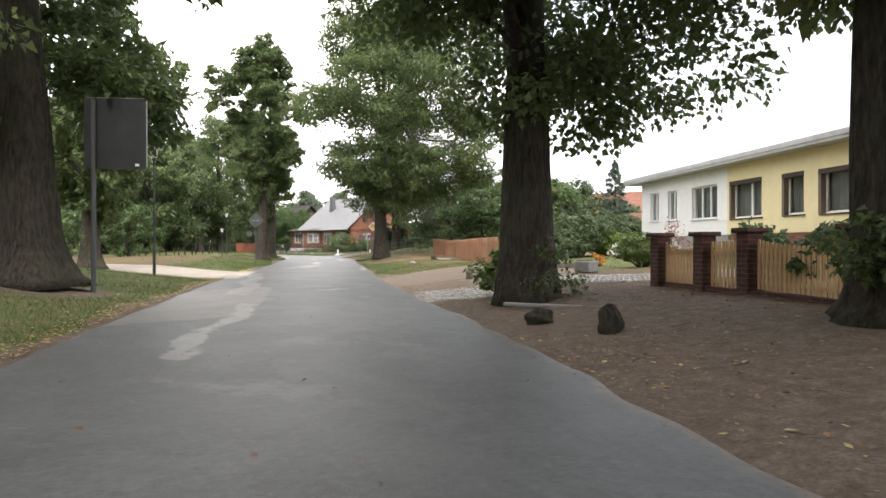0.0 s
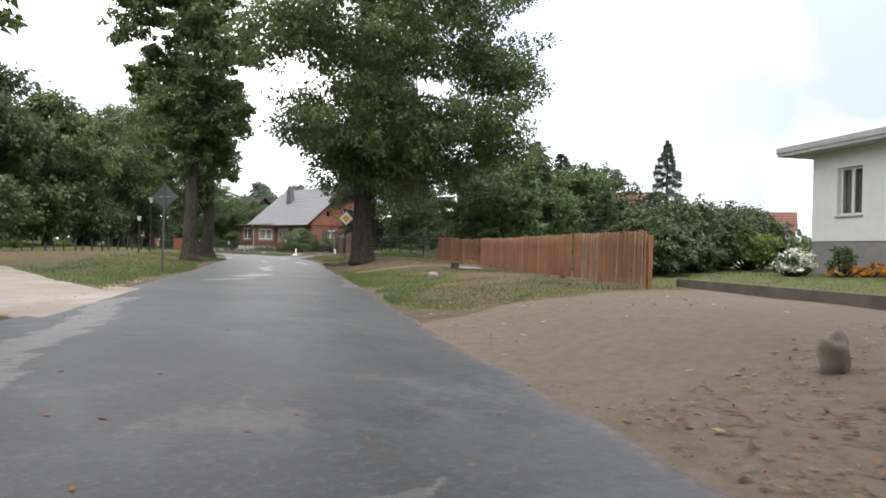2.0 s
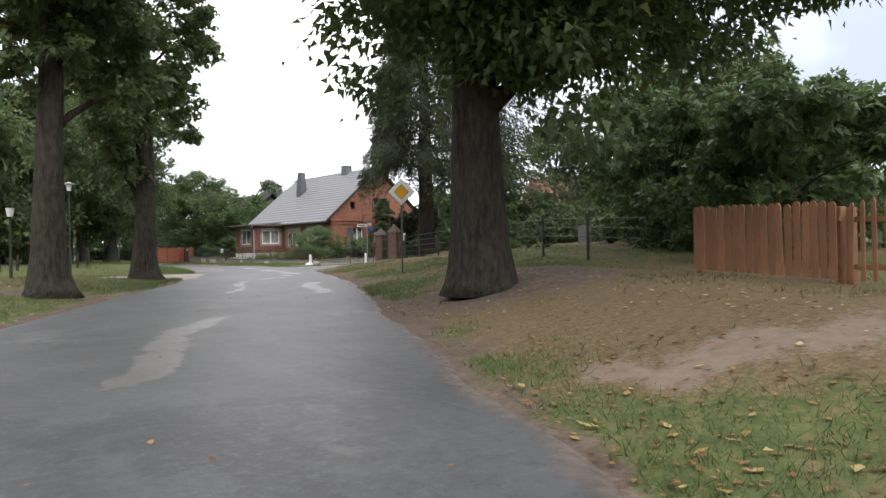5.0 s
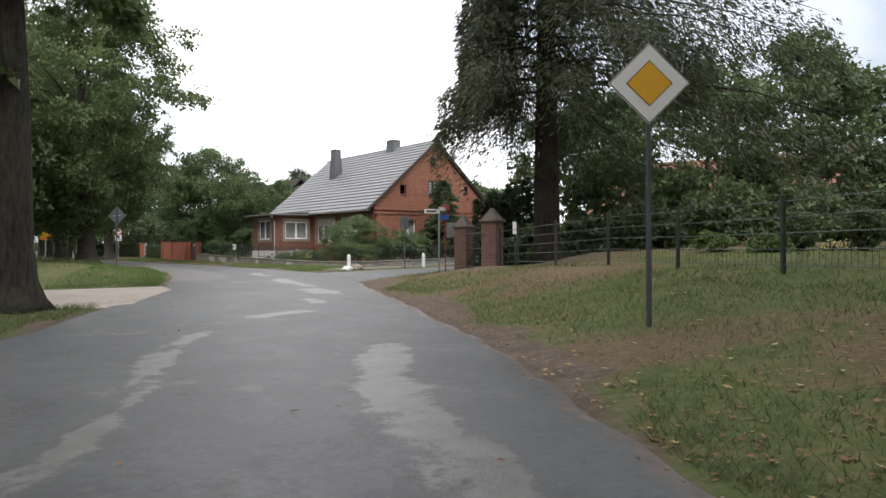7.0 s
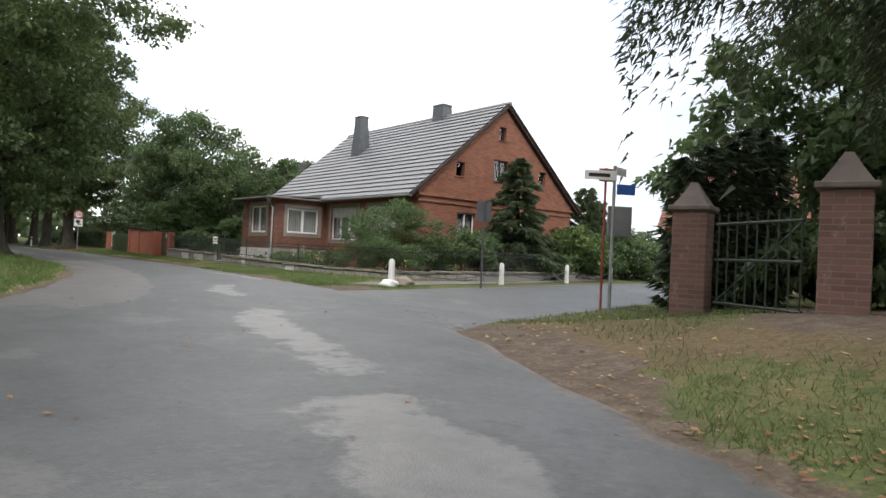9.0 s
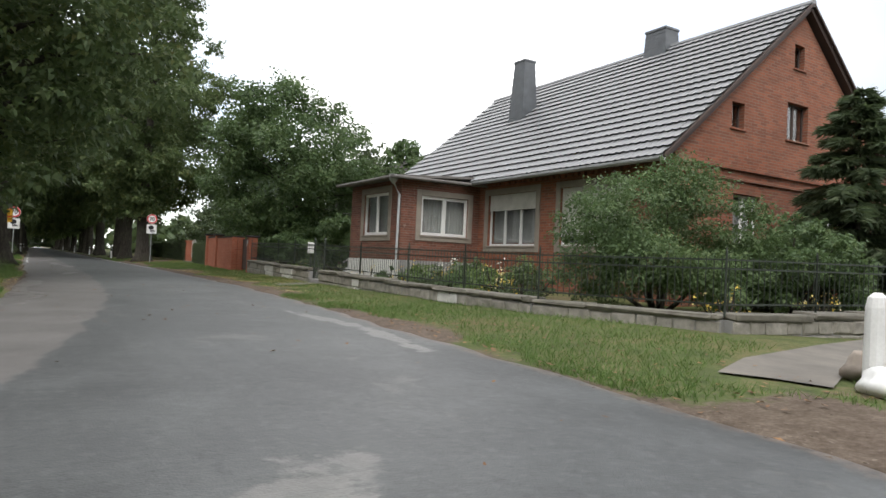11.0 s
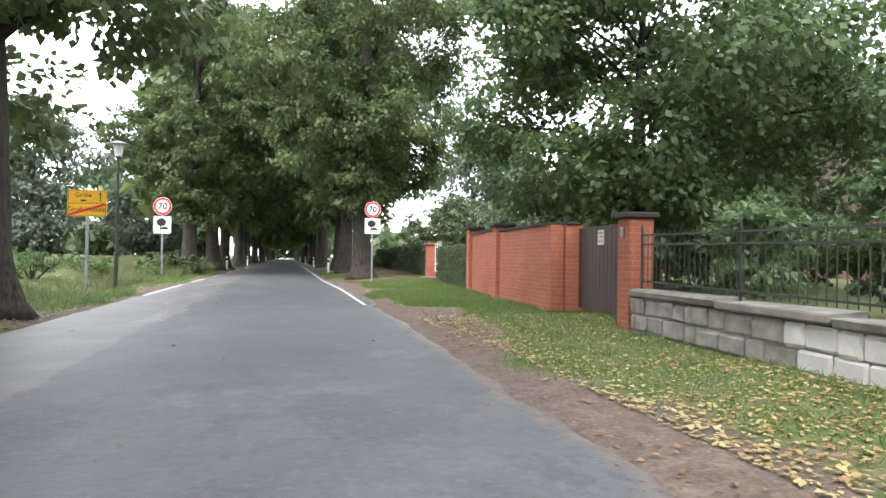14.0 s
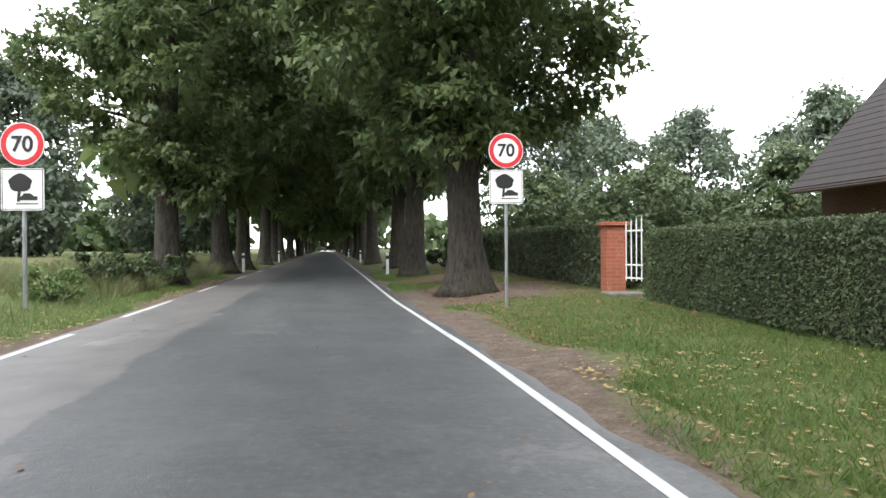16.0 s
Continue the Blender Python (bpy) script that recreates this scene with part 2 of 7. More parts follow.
def ground_mix(n):
    v = n.position()
    at = n.node("Attribute", attribute_name="soil")
    sep = n.node("SeparateColor")
    n.link(at.outputs["Color"], sep.inputs[0])
    big, mid, fine = n.noise(v, 0.35, 4), n.noise(v, 2.2, 5, 0.65), n.noise(v, 28, 3, 0.7)
    weed, straw = n.noise(v, 1.1, 6, 0.7), n.noise(v, 11, 5, 0.75)
    grass = n.ramp(n.math("ADD", n.math("MULTIPLY", mid, 0.5), n.math("MULTIPLY", straw, 0.5)), [(0.34, (0.045, 0.062, 0.022)), (0.5, (0.085, 0.112, 0.036)), (0.66, (0.135, 0.15, 0.058))])
    grass = n.mix(n.value(n.math("ADD", n.math("MULTIPLY", weed, 0.55), n.math("MULTIPLY", straw, 0.45)), 0.49, 0.60, 0, 0.7), grass, (0.175, 0.135, 0.07))
    dry = n.ramp(n.math("ADD", n.math("MULTIPLY", fine, 0.4), n.math("MULTIPLY", straw, 0.6)), [(0.34, (0.07, 0.05, 0.028)), (0.5, (0.135, 0.10, 0.055)), (0.68, (0.21, 0.165, 0.095))])
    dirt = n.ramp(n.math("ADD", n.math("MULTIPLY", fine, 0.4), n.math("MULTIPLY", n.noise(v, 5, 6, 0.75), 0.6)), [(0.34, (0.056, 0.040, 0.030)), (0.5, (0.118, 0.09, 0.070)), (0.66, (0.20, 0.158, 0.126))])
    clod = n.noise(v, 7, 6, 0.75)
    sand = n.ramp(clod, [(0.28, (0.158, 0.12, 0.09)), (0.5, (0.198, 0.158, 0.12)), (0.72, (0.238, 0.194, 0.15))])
    wob = n.math("ADD", n.math("MULTIPLY", n.math("SUBTRACT", mid, 0.5), 1.3), n.math("MULTIPLY", n.math("SUBTRACT", fine, 0.5), 0.7))
    c = n.mix(n.value(n.math("ADD", sep.outputs[1], wob), 0.35, 0.65), grass, dry)
    c = n.mix(n.value(n.math("ADD", sep.outputs[0], wob), 0.38, 0.62), c, dirt)
    c = n.mix(n.value(n.math("ADD", sep.outputs[2], wob), 0.38, 0.62), c, sand)
    c = n.mix(n.value(big, 0.35, 0.7, 0, 0.25), c, (0.10, 0.085, 0.05))
    n.surface(c, 0.92, bump=n.math("MULTIPLY", fine, n.value(sep.outputs[2], 0.2, 0.7, 1, 0.3)), strength=0.5, dist=0.03, spec=0.15)


def concrete(n):
    v = n.position()
    a, b, f = n.noise(v, 0.5, 4), n.noise(v, 4, 4), n.noise(v, 60, 2)
    c = n.ramp(a, [(0.3, (0.26, 0.225, 0.185)), (0.7, (0.40, 0.355, 0.295))])
    c = n.mix(n.value(b, 0.5, 0.7, 0, 0.5), c, (0.20, 0.16, 0.12))
    n.surface(c, 0.85, bump=f, strength=0.3, dist=0.006)


def brick_build(c1, c2, mortar, row=0.075, length=0.25, axis="auto"):
    """Brick courses on upright walls; the pattern runs along the wall whichever way it faces."""
    def build(n):
        pos = n.node("SeparateXYZ")
        n.link(n.coords(), pos.inputs[0])
        nor = n.node("SeparateXYZ")
        n.link(n.node("TexCoord").outputs["Normal"], nor.inputs[0])
        face = n.value(n.math("ABSOLUTE", nor.outputs[0]), 0.5, 0.51)
        u = n.node("Mix", data_type="FLOAT")
        n.link(face, u.inputs["Factor"])
        n.link(pos.outputs[0], u.inputs["A"])
        n.link(pos.outputs[1], u.inputs["B"])
        cv = n.node("CombineXYZ")
        n.link(u.outputs["Result"], cv.inputs[0])
        n.link(pos.outputs[2], cv.inputs[1])
        b = n.node("TexBrick")
        b.inputs["Scale"].default_value = 1.0
        b.inputs["Brick Width"].default_value, b.inputs["Row Height"].default_value = length, row
        b.inputs["Mortar Size"].default_value, b.inputs["Mortar Smooth"].default_value = 0.008, 0.3
        b.inputs["Color1"].default_value, b.inputs["Color2"].default_value = (*c1, 1), (*c2, 1)
        b.inputs["Mortar"].default_value = (*mortar, 1)
        n.link(cv.outputs[0], b.inputs["Vector"])
        big, sm = n.noise(n.coords(), 0.8, 4), n.noise(n.coords(), 9, 4)
        c = n.mix(n.value(big, 0.4, 0.75, 0, 0.5), b.outputs["Color"], tuple(k * 0.55 for k in c1))
        c = n.mix(n.value(sm, 0.62, 0.72, 0, 0.35), c, (0.42, 0.33, 0.27))
        h = n.math("SUBTRACT", n.math("MULTIPLY", sm, 0.3), b.outputs["Fac"])
        n.surface(c, 0.85, bump=h, strength=0.6, dist=0.012, spec=0.3)
    return build


ASPHALT, GROUND, CONCRETE = mat("asphalt", asphalt_build(1.12, 0.5)), mat("ground_soil", ground_mix), mat("worn_concrete", concrete)
SIDEASPHALT = mat("old_side_asphalt", asphalt_build(1.35, 0.6))
BRICK = mat("old_red_brick", brick_build((0.30, 0.108, 0.060), (0.18, 0.072, 0.046), (0.22, 0.16, 0.12)))
GARDENBRICK = mat("garden_brick", brick_build((0.36, 0.115, 0.065), (0.30, 0.09, 0.05), (0.33, 0.17, 0.11)))
DARKBRICK = mat("maroon_brick", brick_build((0.105, 0.042, 0.033), (0.075, 0.034, 0.028), (0.13, 0.10, 0.085)))
OLDBRICK = mat("weathered_brick", brick_build((0.22, 0.12, 0.095), (0.15, 0.085, 0.07), (0.21, 0.17, 0.15)))
PORCHBRICK = mat("porch_brick", brick_build((0.225, 0.088, 0.058), (0.125, 0.056, 0.041), (0.215, 0.165, 0.13)))
WHITE = plain("white_paint", (0.74, 0.74, 0.72), 0.55, vary=0.06)
RENDERW = plain("white_render", (0.80, 0.80, 0.79), 0.9, vary=0.05)
RENDERY = plain("yellow_render", (0.80, 0.70, 0.42), 0.9, vary=0.05)
GREYSTUCCO = plain("grey_stucco", (0.27, 0.265, 0.255), 0.9)
FASCIA = plain("grey_fascia", (0.42, 0.43, 0.43), 0.6)
SURROUND = plain("sand_surround", (0.27, 0.235, 0.195), 0.85)
DARKFELT = plain("dark_felt", (0.15, 0.14, 0.13), 0.8, vary=0.25)
MAROON = plain("red_brown_paint", (0.20, 0.075, 0.055), 0.8, vary=0.15)
UMBER = plain("brown_paint", (0.16, 0.12, 0.095), 0.7, vary=0.15)
CREAM = plain("cream_paint", (0.52, 0.49, 0.42), 0.6)
SLATE = plain("slate_cladding", (0.10, 0.108, 0.115), 0.5, vary=0.25)
ROOFTILE = plain("grey_glazed_tile", (0.215, 0.22, 0.225), 0.45, vary=0.10, scale=0.8, each=0.03)
DARKTILE = plain("dark_brown_tile", (0.042, 0.037, 0.035), 0.85, vary=0.25, spec=0.2)
REDTILE = plain("red_clay_tile", (0.20, 0.088, 0.06), 0.8, vary=0.3)
PICKET = plain("orange_brown_picket", (0.30, 0.145, 0.073), 0.75, vary=0.3, scale=1.2, each=0.45)
GREYPICKET = plain("bleached_picket", (0.34, 0.24, 0.165), 0.8, vary=0.3, scale=2.0, each=0.5)
YPICKET = plain("yellow_wood", (0.60, 0.40, 0.20), 0.7)
GREYWOOD = plain("weathered_grey_wood", (0.13, 0.115, 0.095), 0.85, vary=0.35, scale=3, fine=60)
DARKWOOD = plain("dark_brown_wood", (0.055, 0.035, 0.028), 0.7, vary=0.3)
GREENIRON = plain("green_iron", (0.045, 0.055, 0.044), 0.45, 0.3)
WIRE = plain("green_coated_wire", (0.085, 0.115, 0.10), 0.4, 0.2)
GALV = plain("galvanised_steel", (0.36, 0.37, 0.37), 0.45, 0.6)
SIGNBACK = plain("grey_sign_back", (0.085, 0.09, 0.095), 0.5, 0.3)
DARKBACK = plain("dark_sign_back", (0.035, 0.037, 0.04), 0.45, 0.2)
SIGNWHITE = plain("sign_white", (0.80, 0.80, 0.78), 0.4, vary=0.03)
SIGNRED = plain("sign_red", (0.62, 0.03, 0.035), 0.4, vary=0.05)
SIGNBLACK = plain("sign_black", (0.02, 0.02, 0.02), 0.45)
SIGNYELLOW = plain("sign_yellow", (0.78, 0.42, 0.03), 0.4, vary=0.04)
DULLRED = plain("faded_red", (0.30, 0.06, 0.045), 0.6)
SIGNBLUE = plain("sign_blue", (0.03, 0.12, 0.42), 0.4)
COPING = plain("weathered_coping", (0.18, 0.168, 0.138), 0.95, vary=0.4, scale=4, fine=50, each=0.3)
PAVING = plain("worn_paving", (0.165, 0.15, 0.128), 0.9, vary=0.3, scale=2.0, fine=30)
WALLSTONE = plain("rough_grey_wall_stone", (0.29, 0.272, 0.235), 0.95, vary=0.35, scale=7, fine=60, each=0.2)
PATCH = plain("whitewashed_patch", (0.60, 0.59, 0.56), 0.9, vary=0.12, scale=5)
STONE = plain("field_stone", (0.29, 0.245, 0.20), 0.9, vary=0.35, scale=6, each=0.4)
COBBLE = plain("cobblestone", (0.52, 0.50, 0.46), 0.8, vary=0.25, scale=5, each=0.35)
CAPSTONE = plain("brown_capstone", (0.17, 0.14, 0.12), 0.9, vary=0.3)
CURTAIN = plain("lace_curtain", (0.27, 0.27, 0.265), 0.9)
SHUTTER = plain("roller_shutter", (0.50, 0.49, 0.45), 0.6)
LINE = plain("road_line_paint", (0.50, 0.50, 0.48), 0.6, vary=0.15, fine=18)


def glass_build(n):
    p = n.surface((0.92, 0.95, 0.94), 0.02)
    p.inputs["Transmission Weight"].default_value = 1.0
    p.inputs["IOR"].default_value = 1.45


GLASS = mat("window_glass", glass_build)


def lampglass(n):
    n.surface((0.75, 0.76, 0.75), 0.3)


LAMPGLASS = mat("frosted_lamp_glass", lampglass)

# ---- mesh helpers ----
def thing(name, x, y, z, rz=0.0, label="", category="", group="", kind=""):
    e = new(name)
    e.empty_display_size = 0.2
    e.matrix_basis = pose(x, y, z, 0, 0, rz)
    return tagged(e, label, category, group, kind)


def mesh_ob(name, me, parent=None, label="", m=None):
    ob = new(name, me)
    if parent is not None:
        ob.parent = parent
    if m is not None:
        ob.matrix_basis = m
    return tagged(ob, label)


def part(name, bm, material, parent=None, label="", smooth=False, m=None):
    me = bpy.data.meshes.new(name)
    bm.to_mesh(me)
    bm.free()
    me.materials.append(material)
    if smooth:
        me.polygons.foreach_set("use_smooth", [True] * len(me.polygons))
    return mesh_ob(name, me, parent, label, m)


def raw(name, verts, faces, material, parent=None, label="", smooth=False):
    me = bpy.data.meshes.new(name)
    me.from_pydata([tuple(v) for v in verts], [], [tuple(f) for f in faces])
    me.materials.append(material)
    if smooth:
        me.polygons.foreach_set("use_smooth", [True] * len(me.polygons))
    me.update()
    return mesh_ob(name, me, parent, label)


def quads(name, verts, material, per=4, parent=None, label=""):
    """One mesh out of an array of separate faces with the same number of corners."""
    verts = np.asarray(verts, np.float32).reshape(-1, 3)
    me = bpy.data.meshes.new(name)
    k = len(verts) // per
    me.vertices.add(len(verts))
    me.vertices.foreach_set("co", verts.ravel())
    me.loops.add(len(verts))
    me.loops.foreach_set("vertex_index", np.arange(len(verts), dtype=np.int32))
    me.polygons.add(k)
    me.polygons.foreach_set("loop_start", np.arange(k, dtype=np.int32) * per)
    me.polygons.foreach_set("loop_total", np.full(k, per, dtype=np.int32))
    me.update(calc_edges=True)
    me.materials.append(material)
    return mesh_ob(name, me, parent, label)


def box(x0, y0, z0, x1, y1, z1, bevel=0.0, bm=None):
    bm = bm or bmesh.new()
    r = bmesh.ops.create_cube(bm, size=1)
    vs = r["verts"]
    for v in vs:
        v.co = Vector(((x0 + x1) / 2 + v.co.x * (x1 - x0), (y0 + y1) / 2 + v.co.y * (y1 - y0), (z0 + z1) / 2 + v.co.z * (z1 - z0)))
    if bevel:
        es = list({e for v in vs for e in v.link_edges})
        bmesh.ops.bevel(bm, geom=es, offset=bevel, segments=1, affect="EDGES")
    return bm


def tube(points, radii, seg=8, bm=None, cap=True):
    bm = bm or bmesh.new()
    rings = []
    pts = [Vector(p) for p in points]
    for i, p in enumerate(pts):
        d = (pts[min(i + 1, len(pts) - 1)] - pts[max(i - 1, 0)]).normalized()
        a = d.orthogonal().normalized() if abs(d.z) < 0.9 else Vector((1, 0, 0)) - d * d.x
        a.normalize()
        b = d.cross(a)
        rings.append([bm.verts.new(p + (a * math.cos(k * 2 * math.pi / seg) + b * math.sin(k * 2 * math.pi / seg)) * radii[i]) for k in range(seg)])
    for r0, r1 in zip(rings, rings[1:]):
        for k in range(seg):
            bm.faces.new((r0[k], r0[(k + 1) % seg], r1[(k + 1) % seg], r1[k]))
    if cap:
        bm.faces.new(rings[0][::-1])
        bm.faces.new(rings[-1])
    return bm


def disc(r, thick, seg=32, ring=0.0, bm=None):
    """A disc (or ring, with an inner radius) that stands upright and faces -y; its front lies at y = 0."""
    bm = bm or bmesh.new()
    cs = [(math.cos(k * 2 * math.pi / seg), math.sin(k * 2 * math.pi / seg)) for k in range(seg)]
    fo = [bm.verts.new((r * c, 0, r * s)) for c, s in cs]
    bo = [bm.verts.new((r * c, thick, r * s)) for c, s in cs]
    if ring:
        fi = [bm.verts.new((ring * c, 0, ring * s)) for c, s in cs]
        bi = [bm.verts.new((ring * c, thick, ring * s)) for c, s in cs]
    for k in range(seg):
        j = (k + 1) % seg
        bm.faces.new((fo[k], bo[k], bo[j], fo[j]))
        if ring:
            bm.faces.new((fo[k], fo[j], fi[j], fi[k]))
            bm.faces.new((bo[j], bo[k], bi[k], bi[j]))
            bm.faces.new((fi[k], fi[j], bi[j], bi[k]))
    if not ring:
        bm.faces.new(fo)
        bm.faces.new(bo[::-1])
    return bm


def plate(outline, thick, bm=None):
    """A flat plate with an outline in x and z that faces -y; its front lies at y = 0."""
    bm = bm or bmesh.new()
    f = [bm.verts.new((x, 0, z)) for x, z in outline]
    b = [bm.verts.new((x, thick, z)) for x, z in outline]
    bm.faces.new(f)
    bm.faces.new(b[::-1])
    for k in range(len(f)):
        j = (k + 1) % len(f)
        bm.faces.new((f[k], b[k], b[j], f[j]))
    return bm


def text_part(name, words, size, material, parent, m, depth=0.002, bold=0.0):
    cu = bpy.data.curves.new(name, "FONT")
    cu.body, cu.size, cu.align_x, cu.align_y, cu.extrude = words, size, "CENTER", "CENTER", depth
    cu.offset = bold
    tmp = bpy.data.objects.new(name, cu)
    me = bpy.data.meshes.new_from_object(tmp)
    me.materials.clear()
    me.materials.append(material)
    bpy.data.objects.remove(tmp)
    return mesh_ob(name, me, parent, "", m)


# ---- ground plan ----
ROAD = -0.92
RY = [-40, -10, 0.9, 5.9, 11.9, 18.2, 23.8, 28.6, 40.3, 46.2, 50.3, 55.8, 60.9, 66, 70, 74, 78, 84.6, 90.4, 97, 104, 107.8, 114.8, 144, 420]
RX = [-13.5, 1.6, 7.1, 9.7, 12.6, 15.7, 18.7, 21.2, 27.4, 30.6, 32.6, 35, 37.2, 39.2, 39.8, 39.9, 40.15, 40.2, 39.95, 39.6, 39.3, 38.95, 38.4, 36.4, 18.0]
LY = [-40, -10, 6.2, 8.7, 12.5, 19.4, 30.2, 37.3, 47.2, 53.1, 58, 62, 69.7, 75.3, 80, 88, 94.6, 108, 117.4, 154, 420]
LX = [-20, -4.0, 4.0, 5.1, 6.9, 10.2, 15.9, 19.6, 24.4, 27.6, 29.7, 31.5, 33.7, 34.9, 35.2, 35.0, 34.5, 33.5, 32.9, 30.6, 12.2]
LANE = [(12.5, 20), (11.6, 30), (12.0, 40), (7, 50), (-12, 58)]
DRIVE = [(31.3, 59.6), (26, 60.2), (14, 61.9)]
FOOT = [(41.3, 70.85), (42.2, 71.3), (44.4, 71.95), (47.5, 72.75), (53.0, 74.85), (58.5, 77.0)]
SIDE = [(35.6, 64.1), (45, 67.6), (56, 71.6), (80, 80.2)]


def away(x, y, line):
    """Distance of points from a polyline."""
    best = np.full(np.shape(x), 1e9)
    for (ax, ay), (bx, by) in zip(line, line[1:]):
        dx, dy = bx - ax, by - ay
        s = np.clip(((x - ax) * dx + (y - ay) * dy) / (dx * dx + dy * dy), 0, 1)
        best = np.minimum(best, np.hypot(x - ax - s * dx, y - ay - s * dy))
    return best


def step(a, lo, hi):
    s = np.clip((a - lo) / (hi - lo), 0, 1)
    return s * s * (3 - 2 * s)


def road_gap(x, y):
    """Signed distance from the carriageway: negative on it, and which side (1: right)."""
    xr, xl = np.interp(y, RY, RX), np.interp(y, LY, LX)
    tilt = np.interp(y, [-20, 60, 75, 100, 140], [0.87, 0.9, 1, 1, 1])
    return np.maximum(xl - x, x - xr) * tilt, np.where(x > (xl + xr) / 2, 1, -1)


WAVES = [(0.35 * 1.33 ** k * math.cos(2.4 * k + 0.4), 0.35 * 1.33 ** k * math.sin(2.4 * k + 0.4), 1.7 * k * k, 0.55 * 0.9 ** k) for k in range(9)]


def wave(x, y):
    """Uneven ground: ripples of many lengths and directions."""
    return sum(h * np.sin(x * a + y * b + c) for a, b, c, h in WAVES)


def height(x, y):
    x, y = np.asarray(x, float), np.asarray(y, float)
    g, side = road_gap(x, y)
    g = np.minimum(g, np.minimum(away(x, y, SIDE) - 2.8, np.minimum(away(x, y, DRIVE) - 3.1, away(x, y, LANE) - 1.8)))
    bank = np.where(side > 0, np.interp(y, [30, 40, 52, 57, 61, 66, 70, 108, 118], [1, 1.7, 1.9, 1.6, 0.9, 0.8, 0.35, 0.35, 0.8]), 1.0)
    knoll = np.where(side > 0, np.interp(y, [38, 44, 55, 58], [0, 0.3, 0.3, 0]), 0.0) * step(g, 3.9, 6.2)
    return knoll + ROAD - 0.03 + 0.05 * step(g, -0.05, 0.15) + 0.33 * bank * step(g, 0.1, 3.6) + 0.03 * wave(x, y) * step(g, 0.3, 1.5) + 0.25 * step(g, 4, 14)


def up(x, y):
    return float(height(x, y))


# ---- ground: one sheet out to the horizon ----
def axis(lo, hi, step_, far):
    mid = np.arange(lo, hi + 1e-6, step_)
    out = np.geomspace(1.0, far, 26)
    return np.concatenate([(lo - out)[::-1], mid, hi + out])


gx, gy = axis(-8, 62, 0.56, 1600), axis(-14, 135, 0.58, 1600)
GX, GY = np.meshgrid(gx, gy)
GZ = height(GX, GY)
nx, ny = len(gx), len(gy)
gi = np.arange(nx * ny).reshape(ny, nx)
gf = np.stack([gi[:-1, :-1], gi[:-1, 1:], gi[1:, 1:], gi[1:, :-1]], -1).reshape(-1, 4)
gme = bpy.data.meshes.new("ground")
gme.vertices.add(nx * ny)
gme.vertices.foreach_set("co", np.stack([GX, GY, GZ], -1).astype(np.float32).ravel())
gme.loops.add(gf.size)
gme.loops.foreach_set("vertex_index", gf.astype(np.int32).ravel())
gme.polygons.add(len(gf))
gme.polygons.foreach_set("loop_start", np.arange(len(gf), dtype=np.int32) * 4)
gme.polygons.foreach_set("loop_total", np.full(len(gf), 4, dtype=np.int32))
gme.polygons.foreach_set("use_smooth", np.ones(len(gf), bool))
gme.update(calc_edges=True)


def soils(x, y):
    """How much bare earth, dry grass and light sand there is at a place."""
    g, side = road_gap(x, y)
    right = side > 0
    w = wave(x, y)
    dirt = np.where(right, step(np.interp(y, [16, 18.4, 19.4, 26, 45, 50, 60], [1.5, 1.3, 0.5, 0.3, 0.3, 0.85, 0.8]) + 0.3 * w - g, 0, 0.6), step(0.35 + 0.15 * w - g, 0, 0.3))
    dirt = np.where(right & (y > 68), step(np.interp(y, [79, 84, 97, 102, 110], [0.8, 1.35, 1.3, 0.8, 0.65]) + 0.4 * w - g, 0, 0.9) * (y > 79), dirt)
    dirt = np.where(right & (y > 66), np.maximum(dirt, step(0.28 + 0.22 * w - g, 0, 0.25)), dirt)
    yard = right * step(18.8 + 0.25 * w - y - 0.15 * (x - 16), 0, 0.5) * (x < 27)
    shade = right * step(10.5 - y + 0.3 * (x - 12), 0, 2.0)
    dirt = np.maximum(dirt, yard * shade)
    lawn = step((x - 19.6) * 0.894 - (y - 12.6) * 0.447, -0.1, 0.2) * step((x - 11.3) * 0.42 + (y - 11) * 0.905, 1.2, 1.5) * right
    dirt = dirt * (1 - lawn)
    for tx, ty, r in ((28.2, 38.2, 2.0), (12.3, 7.5, 4.5), (5.3, 14.4, 1.6), (23.1, 47.1, 1.2), (27.5, 55.9, 1.2), (41.5, 57, 4.0), (40.5, 69.7, 1.5), (41.6, 70.3, 1.2), (39.6, 116, 3.5), (40.5, 122, 3.0), (33.4, 98, 1.6)):
        dirt = np.maximum(dirt, 0.95 * step(r + 0.5 * w - np.hypot(x - tx, y - ty), 0, r * 0.6))
    dry = 0.42 + 0.25 * w + np.where(right, 0.25 * step(y, 20, 26) * step(70 - y, 0, 4), -0.25)
    dry = np.where(right & (y > 22) & (y < 64), 0.14 + 0.4 * w + np.interp(y, [38, 46], [0.6, 0.32]) * step(g + 0.7 * w, 0.7, 2.4), dry)
    dry = np.where(right & (y > 68), np.interp(y, [94, 100], [0.18, 0.06]) + 0.2 * w, dry)
    dry = np.where(~right & (g < 3), 0.15 + 0.2 * w, dry)
    dry = np.where(~right & (y > 40) & (y < 62) & (g > 2.5), 0.75, dry)
    dry = np.where(g > 18, 0.1 + 0.2 * w, dry)
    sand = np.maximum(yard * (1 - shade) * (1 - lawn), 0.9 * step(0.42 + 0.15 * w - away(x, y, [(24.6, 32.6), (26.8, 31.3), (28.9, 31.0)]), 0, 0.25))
    return np.clip(dirt, 0, 1), np.clip(dry, 0, 1), np.clip(sand, 0, 1)


